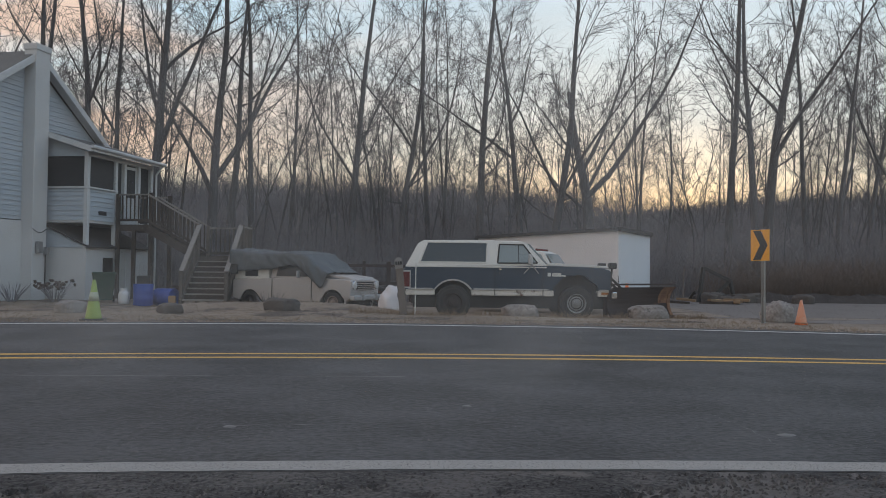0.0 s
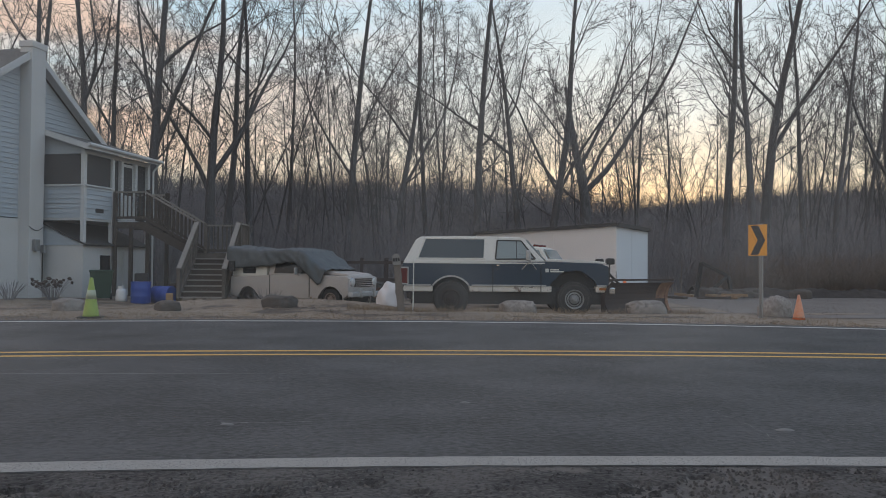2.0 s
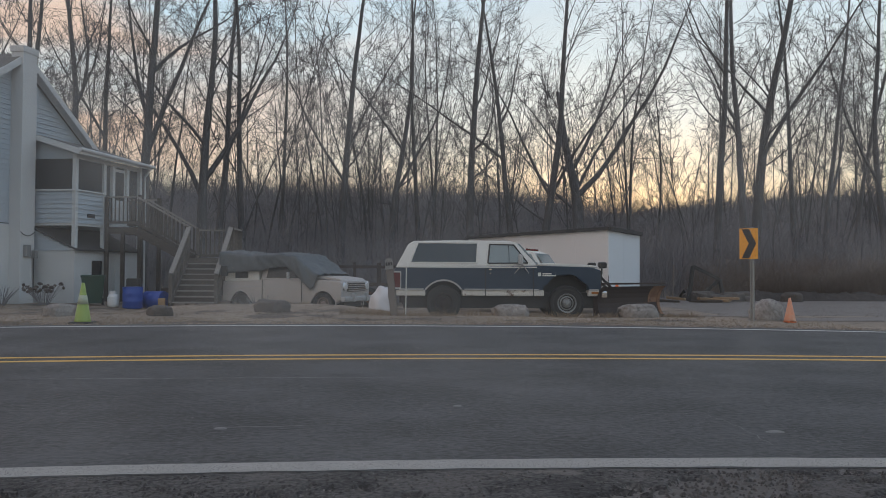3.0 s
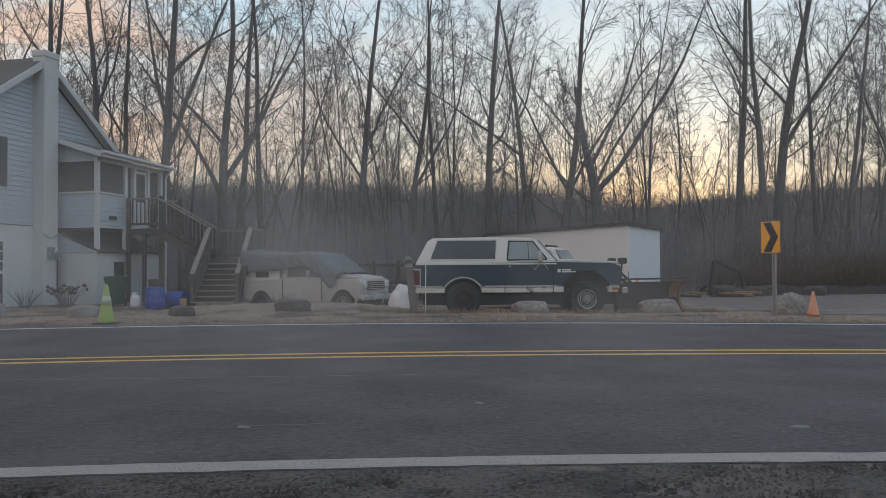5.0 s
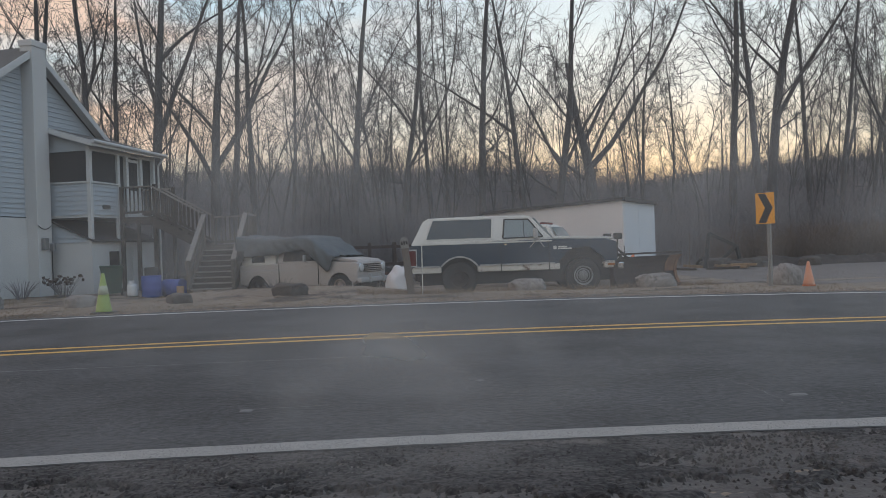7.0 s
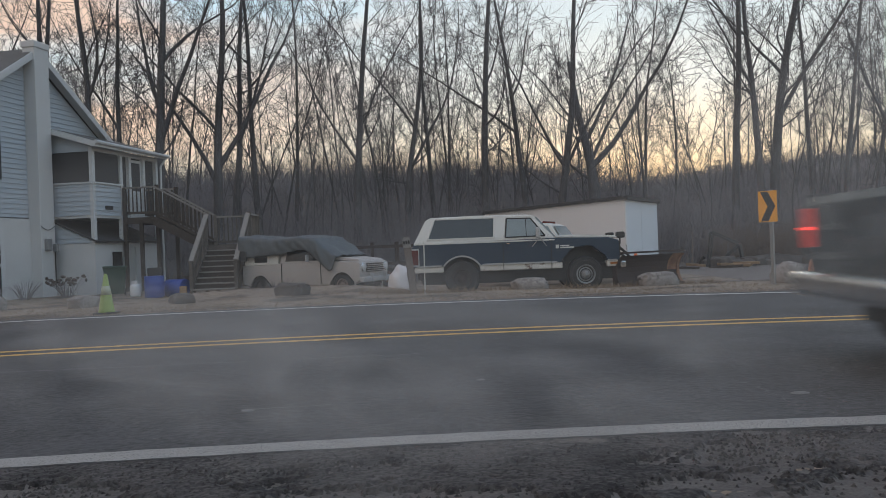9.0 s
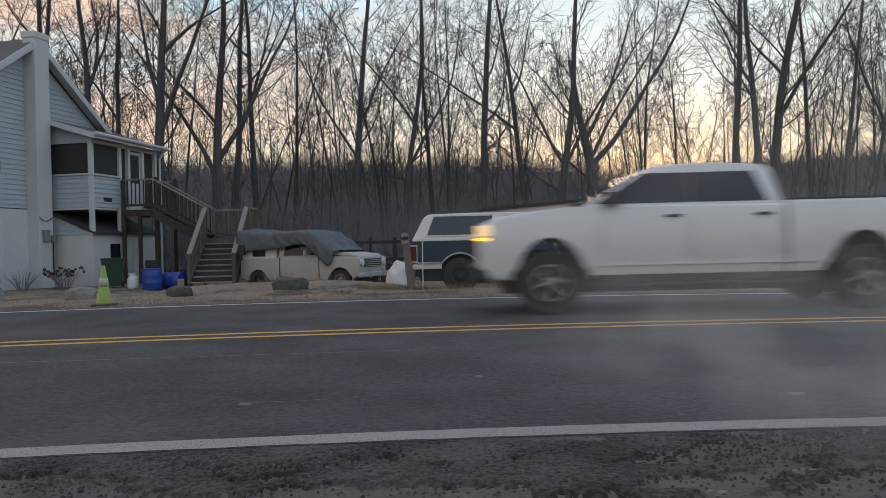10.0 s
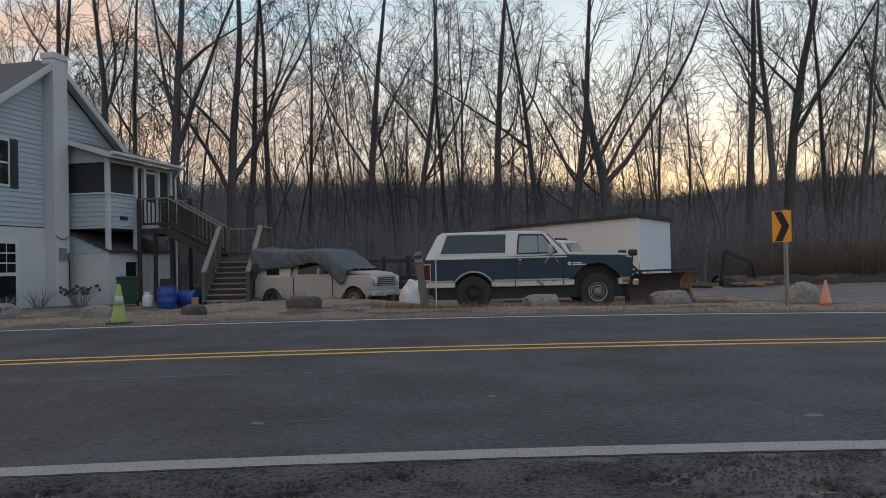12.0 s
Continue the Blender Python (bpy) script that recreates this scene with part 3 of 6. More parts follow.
stems("undergrowth", 11, 14000, wedge(29.5, 50), 3.0, 0.015, BRUSH, "leafless brown undergrowth below the trees", "brush", 0.42, 3)
stems("undergrowth", 12, 9000, wedge(48, 95), 4.2, 0.028, BRUSH, "leafless thicket deeper in the wood", "brush", 0.26, 4)


def reed_patch(rnd):
    d = rnd.uniform(28.6, 32.5)
    return rnd.triangular(0.33, 0.74, 0.53) * d, d


stems("reeds", 13, 5500, reed_patch, 1.55, 0.010, REEDS, "tan dry weeds at the edge of the wood", "weeds", 0.34, 3)
stems("far_woods", 15, 5000, wedge(150, 420, 0.05, 0.75), 4.0, 0.5, FAR_WOOD, "wooded far hillside", "woods", 0.14, 3)
stems("far_woods", 14, 10000, wedge(88, 130, -0.75, 0.75), 3.6, 0.11, FAR_WOOD, "distant wood along the ridge", "woods", 0.14, 4)


# ---------------------------------------------------------------- wheels and vehicles
def wheel_parts(parent, name, x, y, r, width, rim, rim_mat, label="", spokes=0, dull=False):
    """A wheel: tyre, rim and hub, facing outward on the side of y."""
    side = 1 if y > 0 else -1
    hub = new(name)
    hub.parent = parent
    hub.matrix_basis = pose(x, y, r)
    bm = turned(bmesh.new(), [(rim, -width / 2), (r * 0.93, -width / 2), (r, -width * 0.36), (r, width * 0.36), (r * 0.93, width / 2), (rim, width / 2)], 28, "Y", ring=True)
    part("tyre", bm, RUBBER, hub, smooth=False)
    o = side * width * 0.32
    bm = turned(bmesh.new(), [(rim * 0.99, o - side * 0.10), (rim * 1.02, o + side * 0.055), (rim * 0.9, o + side * 0.05), (rim * 0.82, o + side * 0.0),
                              (rim * 0.5, o + side * 0.01), (rim * 0.42, o + side * 0.035), (0.02, o + side * 0.03)], 24, "Y")
    part("rim", bm, BLACK if spokes else rim_mat, hub, label, smooth=False)
    if spokes:
        for k in range(spokes):
            a = 2 * math.pi * k / spokes
            bm = bmesh.new()
            c, s = math.cos(a), math.sin(a)
            beam(bm, (c * 0.05, o + side * 0.035, s * 0.05), (c * rim * 0.97, o + side * 0.045, s * rim * 0.97), rim * 0.22, 0.03)
            part("spoke", bm, rim_mat, hub)
        part("rim_lip", turned(bmesh.new(), [(rim * 0.90, o + side * 0.02), (rim * 1.0, o + side * 0.02), (rim * 1.0, o + side * 0.062), (rim * 0.90, o + side * 0.062)], 28, "Y", ring=True), GALV, hub)
    if not spokes:
        for ra, rb in ((0.52, 0.60), (0.76, 0.84)):
            bm = turned(bmesh.new(), [(rim * ra, o), (rim * rb, o), (rim * rb, o + side * 0.022), (rim * ra, o + side * 0.022)], 24, "Y", ring=True)
            part("rim_groove", bm, BLACK, hub)
    bm = turned(bmesh.new(), [(0.07, o), (0.07, o + side * 0.06), (0.04, o + side * 0.075)], 12, "Y")
    part("hub_cap", bm, rim_mat, hub)
    return hub


def arch(cx, r, z0, n=10, rise=1.0):
    """Points of a wheel arch, from front to back along the sill."""
    pts = []
    for i in range(n + 1):
        a = math.pi * i / n
        pts.append((cx + r * math.cos(a), z0 + r * math.sin(a) * rise))
    return pts


def pickup(name, label, paint, m, wb=3.24, nose=0.92, tail=1.15, high=1.70, belt=1.14, rail=1.14, sill=0.46, wide=0.93, tyre=0.385,
           sq=False, lamps="on", spokes=6, chrome_sill=False, group="passing traffic", set_back=0.62, door=1.12, drop=0.0, rake=0.12, rise=1.0):
    """A crew-cab pickup heading along x, its wheels' middle at the origin."""
    car = thing(name, label, "pickup truck", m, group)
    f, b = wb / 2, -wb / 2
    ar = tyre * 1.24
    fx, bx = f + nose, b - tail
    cab_f, cab_b = f - set_back, f - set_back - 2.28
    bed_b = bx

    def half(z):
        return wide
    z0 = sill
    hood = belt - 0.02
    # front clip and cab below the windows, with both arches
    front = [(fx - 0.06, z0 + 0.02), (fx, z0 + 0.2), (fx, hood - 0.30), (fx - 0.05, hood - 0.13), (fx - 0.30, hood - 0.035), (cab_f + rake + 0.18, hood + 0.05), (cab_f + 0.05, belt + 0.03),
             (cab_b, belt + 0.02), (cab_b, z0)]
    front += [(x, z) for x, z in arch(f, ar, z0, 10, rise)[::-1]]
    part("body", barrel(slab(bmesh.new(), front, half, 0.06, 3), z0, belt, 0.045), paint, car, smooth=False)
    # the bed
    order = [(cab_b - 0.025, z0), (cab_b - 0.025, rail), (bed_b + 0.02, rail), (bed_b, rail - 0.06), (bed_b, z0 + 0.12), (bed_b + 0.05, z0 + 0.02)] + arch(b, ar, z0, 10, rise)[::-1]
    part("bed", barrel(slab(bmesh.new(), order, half, 0.05, 3), z0, belt, 0.045), paint, car)
    bm = boxes((bed_b + 0.06, cab_b - 0.07, -wide + 0.11, wide - 0.11, rail - 0.2, rail + 0.004))
    part("bed_cover", bm, BLACK, car, "black bed cover")
    for s in (1, -1):
        part("bed_rail", boxes((bed_b + 0.03, cab_b - 0.03, s * (wide - 0.09) - 0.035, s * (wide - 0.09) + 0.035, rail, rail + 0.025, 0.008)), BLACK, car)
    # cab above the belt
    def chalf(z):
        return wide - 0.05 - 0.22 * max(0, (z - belt)) / (high - belt)
    cab = [(cab_f + rake, belt), (cab_f - 0.60, high - 0.07), (cab_f - 0.85, high - 0.012), (cab_f - 1.5, high), (cab_b + 0.24, high - 0.03), (cab_b + 0.12, high - 0.09), (cab_b + 0.03, belt)]
    part("cab", slab(bmesh.new(), cab, chalf, 0.04), paint, car, smooth=False)
    # glass, a little proud of the cab
    zt, zb = high - 0.12, belt + 0.06
    px = cab_f - door
    for s in (1, -1):
        for pts in ([(cab_f - 0.20 + rake, zb), (cab_f - 0.56, zt), (px + 0.04, zt), (px + 0.04, zb)],
                    [(px + 0.04, zb + 0.005), (px + 0.04, zt - 0.005), (px - 0.04, zt - 0.005), (px - 0.04, zb + 0.005)],
                    [(px - 0.04, zb), (px - 0.04, zt), (cab_b + 0.34, zt), (cab_b + 0.20, zb)]):
            bm = slab(bmesh.new(), pts, (lambda z: chalf(z) + 0.006) if s > 0 else (lambda z: -chalf(z) + 0.02), lo=(lambda z: chalf(z) - 0.02) if s > 0 else (lambda z: -chalf(z) - 0.006))
            narrow = abs(pts[0][0] - pts[2][0]) < 0.1
            part("window_pillar" if narrow else "side_window", bm, BLACK if narrow else GLASS, car)
    for pts, nm in (([(cab_f + rake - 0.07, belt + 0.07), (cab_f - 0.52, high - 0.11), (cab_f - 0.51, high - 0.10), (cab_f + rake - 0.045, belt + 0.075)], "windscreen"),
                    ([(cab_b + 0.03, belt + 0.1), (cab_b + 0.10, high - 0.13), (cab_b + 0.115, high - 0.12), (cab_b + 0.045, belt + 0.1)], "rear_window")):
        dx = 0.035 if nm == "windscreen" else -0.03
        part(nm, slab(bmesh.new(), [(x + dx, z) for x, z in pts], lambda z: chalf(z) - 0.09), GLASS, car)
    # doors drawn by their gaps, handles, mirrors
    for s in (1, -1):
        y = s * (wide + 0.0)
        for x in (cab_f - 0.02, px, cab_b + 0.05):
            part("door_gap", boxes((x - 0.005, x + 0.005, *span(s, wide - 0.06, wide + 0.001), z0 + 0.26, belt - 0.16)), BLACK, car)
        for x in (px + 0.22, cab_b + 0.28):
            part("door_handle", boxes((x - 0.1, x + 0.1, y - 0.018, y + 0.018, belt - 0.12, belt - 0.085, 0.008)), CHROME if paint is not WHITE_PAINT else BLACK, car)
        part("side_mirror", boxes((cab_f - 0.20, cab_f - 0.06, *span(s, wide - 0.04, wide + 0.13), belt + 0.02, belt + 0.2, 0.03)), BLACK if paint is WHITE_PAINT else paint, car)
        bm = boxes((b + ar + 0.1, f - ar - 0.1, s * wide - 0.06, s * wide + 0.06, z0 - 0.085 - drop, z0 - 0.045 - drop * 1.1, 0.01))
        part("body_crease", boxes((b + ar + 0.05, f - ar - 0.05, *span(s, wide - 0.02, wide - 0.006), z0 + 0.165, z0 + 0.18)), paint, car)
        part("sill_cover", boxes((b + ar + 0.02, f - ar - 0.02, *span(s, wide - 0.1, wide - 0.025), z0 - 0.03 - drop * 1.5, z0 + 0.05)), BLACK, car, "black sill")
        part("running_board", bm, DULL_CHROME if chrome_sill else BLACK, car, "chrome running board" if chrome_sill else "black running board")
        # lamps
        lit = lamps == "on"
        part("headlamp", boxes((fx - 0.17, fx + 0.012, *span(s, wide - 0.33, wide + 0.006), hood - 0.29, hood - 0.15, 0.02)), LAMP_LIT if lit else LENS, car, "lit headlamp")
        part("turn_lamp", boxes((fx - 0.13, fx + 0.016, *span(s, wide - 0.32, wide + 0.010), hood - 0.34, hood - 0.31)), AMBER_LIT, car, "amber marker lamp")
        tl = part("tail_lamp", boxes((bed_b - 0.012, bed_b + 0.17, *span(s, wide - 0.19, wide + 0.008), rail - 0.38, rail - 0.08, 0.012)), RED_LENS if not sq else RED_DIM, car, "red tail lamp")
        if sq:
            part("tail_light_bar", boxes((bed_b - 0.018, bed_b + 0.12, *span(s, wide - 0.185, wide + 0.012), rail - 0.245, rail - 0.225)), RED_LIT, tl, "lit red bar")
        if not sq:
            for z in (rail - 0.12, rail - 0.34):
                part("tail_light_bar", boxes((bed_b - 0.018, bed_b + 0.05, *span(s, wide - 0.185, wide + 0.012), z - 0.022, z + 0.022)), RED_LIT, tl, "lit red bar")
    part("front_bumper", boxes((fx - 0.15, fx + 0.09, -wide + 0.03, wide - 0.03, z0 - 0.02, z0 + 0.2, 0.05)), BLACK, car)
    part("grille", boxes((fx - 0.05, fx + 0.02, -wide + 0.36, wide - 0.36, z0 + 0.24, hood - 0.14, 0.02)), BLACK, car)
    part("rear_bumper", boxes((bx - 0.14, bx + 0.08, -wide + 0.06, wide - 0.06, z0 + 0.0, z0 + 0.17, 0.04)), CHROME if chrome_sill else BLACK, car)
    part("underbody", boxes((bx + 0.3, fx - 0.3, -wide + 0.28, wide - 0.28, 0.26, z0 + 0.25)), BLACK, car)
    wheels = [wheel_parts(car, "wheel", x, s * (wide - 0.14), tyre, 0.26, tyre * 0.58, GALV, "alloy rim", spokes) for x in (f, b) for s in (1, -1)]
    return car, wheels, tyre


dark_pickup = pickup("dark_pickup_truck", "dark blue-grey crew-cab pickup truck driving by with lights on", DARK_PAINT, None, wb=3.36, nose=0.50, tail=0.90, high=1.735, chrome_sill=True, set_back=0.42, door=1.27, drop=0.08, rake=0.48)
teal_pickup = pickup("teal_pickup_truck", "dark teal-grey pickup truck driving off with lit tail lamps", TEAL_PAINT, None, wb=3.2, tail=0.82, nose=0.7, high=1.72, belt=1.17, rail=1.19, tyre=0.355, sq=True, chrome_sill=True)
white_pickup = pickup("white_pickup_truck", "white crew-cab pickup truck with black trim and lit lamps", WHITE_PAINT, None, wb=3.83, nose=0.90, tail=1.12, high=1.86, belt=1.30, rail=1.36, sill=0.43, tyre=0.40, wide=0.95, rake=0.26, rise=1.2)


def drive(thing_wheels, r, t_mid, turn_mid, speed):
    """Keys a vehicle along the bend: at t_mid it is at turn_mid (radians); speed in m/s, to the right above zero."""
    car, wheels, tyre = thing_wheels
    rows = []
    for i in range(0, 241):
        t = i * 0.05
        u = turn_mid + speed / r * (t - t_mid)
        u = max(-2.6, min(2.6, u))
        p = on_bend(r, u, ROAD_Z)
        k = max(-0.7, min(0.7, u))
        rows.append((t, pose(p.x, p.y, p.z, 0, 0, -math.degrees(k) + (0 if speed > 0 else 180))))
    walk(car, rows)
    t0, t1 = max(0.0, t_mid - 0.8), min(12.0, t_mid + 0.8)
    for w in wheels:
        x, y, z = w.matrix_basis.translation
        spin = [(0.0, 0.0)] + [(t0 + k / 30, math.degrees(abs(speed) / tyre * k / 30)) for k in range(int((t1 - t0) * 30) + 1)]
        last = spin[-1][1]
        walk(w, [(t, pose(x, y, z, 0, a, 0)) for t, a in spin] + [(12.0, pose(x, y, z, 0, last, 0))])


def dump_truck():
    car = thing("dump_truck", "black dump truck with tan wooden side boards and red tail lights", "dump truck", None, "passing traffic")
    w = 1.05
    part("chassis", boxes((-3.6, 3.0, -0.45, 0.45, 0.62, 0.86)), BLACK, car)
    part("dump_floor", boxes((-3.8, 0.55, -w, w, 0.92, 1.06)), DUMP_BODY, car)
    part("side_panel", boxes((-3.8, 0.55, -w, -w + 0.08, 1.06, 1.66)), DUMP_BODY, car)
    part("side_panel", boxes((-3.8, 0.55, w - 0.08, w, 1.06, 1.66)), DUMP_BODY, car)
    part("headboard", boxes((0.45, 0.55, -w + 0.08, w - 0.08, 1.06, 2.2)), DUMP_BODY, car)
    part("tailgate", boxes((-3.79, -3.71, -w + 0.08, w - 0.08, 1.06, 1.7)), DUMP_BODY, car)
    for s in (1, -1):
        for i in range(6):
            x = -3.7 + i * 0.82
            part("rib", boxes((x, x + 0.1, s * w - 0.05, s * w + 0.05, 0.95, 1.64)), DUMP_BODY, car)
        for i in range(3):
            part("side_board", boxes((-3.75, 0.5, s * (w - 0.04) - 0.025, s * (w - 0.04) + 0.025, 1.66 + i * 0.205, 1.86 + i * 0.205)), TAN_WOOD, car, "tan wooden side board")
        part("tail_post", boxes((-3.9, -3.72, s * 0.98 - 0.1, s * 0.98 + 0.1, 0.75, 1.95)), DUMP_BODY, car)
        for z, d in ((1.78, 0.016), (1.5, 0.03), (1.05, 0.016), (0.86, 0.03)):
            part("tail_lamp", boxes((-3.94, -3.84, *span(s, 0.90, 1.09), z - d, z + d)), RED_LIT, car, "lit red tail lamp")
        part("amber_lamp", boxes((-3.94, -3.84, *span(s, 0.90, 1.09), 0.79, 0.825)), AMBER_LIT, car)
        part("mudflap", boxes((-3.2, -3.17, s * 0.8 - 0.25, s * 0.8 + 0.25, 0.2, 0.85)), BLACK, car)
        part("fuel_tank", boxes((0.7, 1.5, s * 0.8 - 0.2, s * 0.8 + 0.2, 0.5, 0.9, 0.08)), STEEL, car)
    cab = [(0.7, 0.75), (0.7, 2.25), (0.85, 2.35), (1.75, 2.33), (2.05, 1.65), (3.1, 1.5), (3.2, 1.35), (3.2, 0.7), (2.62, 0.7), (2.5, 1.05), (2.1, 1.12), (1.7, 1.05), (1.55, 0.7)]
    part("cab", slab(bmesh.new(), cab, lambda z: 1.0, 0.05), DARK_PAINT, car)
    for s in (1, -1):
        bm = boxes((0.95, 1.72, s * 1.0 - 0.012, s * 1.0 + 0.012, 1.6, 2.2))
        part("side_window", bm, GLASS, car)
        part("headlamp", boxes((3.1, 3.22, s * 0.75 - 0.15, s * 0.75 + 0.15, 1.0, 1.2)), LAMP_LIT, car)
    part("windscreen", slab(bmesh.new(), [(1.84, 2.25), (2.06, 1.7), (2.09, 1.7), (1.87, 2.25)], lambda z: 0.88), GLASS, car)
    part("front_bumper", boxes((3.15, 3.35, -1.0, 1.0, 0.5, 0.8, 0.03)), CHROME, car)
    wheels = [wheel_parts(car, "wheel", 2.1, s * 0.9, 0.48, 0.28, 0.28, STEEL, "", 0) for s in (1, -1)]
    wheels += [wheel_parts(car, "wheel", -2.0, s * 0.8, 0.48, 0.46, 0.28, STEEL, "", 0) for s in (1, -1)]
    return car, wheels, 0.48


hauler = dump_truck()


# ---------------------------------------------------------------- parked vehicles
def parked_suv():
    m = pose(2.02, 18.58, -0.15, 0, 0, 0)
    car = thing("parked_suv", "old white-over-navy two-door SUV with rusted sills and snowplough", "car", m)
    f, b, w, tyre = 1.36, -1.36, 0.88, 0.39
    lo, mid, belt, top = 0.50, 0.67, 1.17, 1.77
    rear, nose = -2.44, 2.13
    # navy middle: two arches rise into it
    navy = [(rear + 0.02, mid), (rear - 0.01, belt - 0.1), (rear + 0.03, belt), (0.72, belt + 0.04), (nose - 0.25, belt + 0.015), (nose - 0.02, belt - 0.05), (nose, mid)]
    def bite(cx, r, base, cz):
        n, out = 12, []
        a = math.asin((base - cz) / r)
        for i in range(n + 1):
            t = a + (math.pi - 2 * a) * i / n
            out.append((cx + r * math.cos(t), cz + r * math.sin(t)))
        return out
    rag = [(x + 0.02 * math.sin(i * 2.1), z + 0.035 * math.sin(i * 1.7)) for i, (x, z) in enumerate(bite(f - 0.02, 0.57, mid, 0.46))]
    navy += [(f + 0.50, mid)] + rag[1:-1] + [(f - 0.54, mid)] + bite(b, 0.47, mid, 0.40)
    part("body", slab(bmesh.new(), navy, lambda z: w, 0.02), BLUE_PAINT, car, "faded navy body")
    # lower body in white and rust
    for x0, x1 in ((rear + 0.04, b - 0.40), (b + 0.40, f - 0.5), (f + 0.48, nose - 0.04)):
        part("rocker_panel", boxes((x0, x1, -w + 0.01, w - 0.01, lo + 0.04, mid, 0.02)), ROCKER, car, "white lower panel eaten by rust")
    for s in (1, -1):
        y = s * (w + 0.004)
        for x0, x1 in ((rear + 0.1, b - 0.44), (b + 0.45, f - 0.62), (f + 0.5, nose - 0.06)):
            part("trim_strip", boxes((x0, x1, y - 0.012, y + 0.012, mid - 0.005, mid + 0.03, 0.004)), DULL_CHROME, car, "dull chrome side strip")
        part("belt_strip", boxes((rear + 0.05, 0.70, y - 0.012, y + 0.012, belt - 0.012, belt + 0.02, 0.004)), OLD_WHITE, car, "white belt strip")
        bm = bmesh.new()
        pts = bite(b, 0.485, mid, 0.40)
        for p, q in zip(pts, pts[1:]):
            beam(bm, (p[0], y, p[1]), (q[0], y, q[1]), 0.03, 0.035)
        part("arch_trim", bm, DULL_CHROME, car, "bright wheel-arch trim")
    # white top
    def th(z):
        return w - 0.02 - 0.16 * (z - belt) / (top - belt)
    roof = [(rear + 0.03, belt), (rear + 0.30, top - 0.09), (rear + 0.42, top - 0.02), (-1.0, top), (0.12, top - 0.015), (0.27, top - 0.055), (0.72, belt + 0.04)]
    part("hardtop", slab(bmesh.new(), roof, th, 0.03), OLD_WHITE, car, "white hard top")
    part("drip_rail", boxes((-0.35, 0.30, -th(top) - 0.02, -th(top) + 0.02, top - 0.07, top - 0.045)), OLD_WHITE, car)
    for s in (1, -1):
        def g(z, k=0.006):
            return s * (th(z) + k)
        for pts, clear, nm in (([(-2.10, belt + 0.10), (-1.93, top - 0.06), (-0.60, top - 0.06), (-0.63, belt + 0.10)], 0, "rear_side_window"),
                               ([(-0.38, belt + 0.09), (-0.33, top - 0.09), (0.20, top - 0.10), (0.50, belt + 0.10)], 1, "door_window")):
            bm = slab(bmesh.new(), pts, lambda z: g(z), lo=lambda z: g(z, -0.02))
            part(nm, bm, SKY_PALE_GLASS if clear else SKY_GREY_GLASS, car, "dark side window")
            bm = bmesh.new()
            for p, q in zip(pts, pts[1:] + pts[:1]):
                beam(bm, (p[0], g(p[1], 0.004), p[1]), (q[0], g(q[1], 0.004), q[1]), 0.03, 0.028)
            part("window_frame", bm, OLD_WHITE if not clear else BLACK, car)
        bm = slab(bmesh.new(), [(0.08, belt + 0.09), (0.08, top - 0.10), (0.095, top - 0.10), (0.095, belt + 0.09)], lambda z: g(z, 0.01), lo=lambda z: g(z, -0.01))
        part("vent_bar", bm, BLACK, car)
        y = s * (w + 0.005)
        for x in (-0.44, 0.62):
            part("door_gap", boxes((x - 0.007, x + 0.007, y - 0.012, y + 0.012, lo + 0.02, belt - 0.01)), BLACK, car)
        part("door_handle", boxes((-0.36, -0.30, y - 0.02, y + 0.02, belt - 0.06, belt - 0.03)), CHROME, car)
        part("door_lock", boxes((-0.345, -0.325, y - 0.012, y + 0.012, belt - 0.14, belt - 0.12)), CHROME, car)
        bm = bmesh.new()
        for q in ((0.2, belt - 0.13), (0.52, belt - 0.13)):
            rod(bm, (q[0], y, q[1]), (0.36, y + s * 0.14, belt + 0.06), 0.011, n=6)
        box(bm, 0.27, 0.37, y + s * 0.14 - 0.04, y + s * 0.14 + 0.04, belt + 0.05, belt + 0.29, 0.03)
        part("side_mirror", bm, DULL_CHROME, car, "chrome mirror on tripod arms")
        part("tail_lamp", boxes((rear - 0.02, rear + 0.13, *span(s, w - 0.18, w + 0.008), 0.72, 1.05, 0.01)), RED_LENS, car)
        part("lamp_bezel", boxes((rear - 0.01, rear + 0.15, *span(s, w - 0.19, w + 0.004), 0.69, 1.08)), DULL_CHROME, car)
        part("marker_lamp", boxes((nose - 0.22, nose - 0.05, y - 0.012, y + 0.012, 0.59, 0.64)), AMBER_LENS, car)
        part("badge", boxes((0.72, 0.79, y - 0.006, y + 0.006, 0.98, 1.06)), PALE_BAND, car, "small pale badge")
        for i, z in enumerate((1.035, 0.995)):
            part("lettering_bar", boxes((0.82, 1.02 + 0.1 * i, y - 0.005, y + 0.005, z - 0.014, z + 0.014)), PALE_BAND, car)
    part("windscreen", slab(bmesh.new(), [(0.31, top - 0.07), (0.71, belt + 0.08), (0.74, belt + 0.08), (0.34, top - 0.07)], lambda z: th(z) - 0.07), SKY_PALE_GLASS, car)
    part("hood", slab(bmesh.new(), [(0.72, belt + 0.045), (0.74, belt + 0.105), (1.5, belt + 0.085), (nose - 0.1, belt + 0.05), (nose - 0.02, belt)], lambda z: w - 0.06, 0.02), OLD_WHITE, car, "white bonnet edge")
    part("grille", boxes((nose - 0.03, nose + 0.03, -w + 0.06, w - 0.06, 0.75, 1.1, 0.01)), BLACK, car)
    part("front_bumper", boxes((nose, nose + 0.14, -w, w, 0.50, 0.66, 0.03)), CHROME, car)
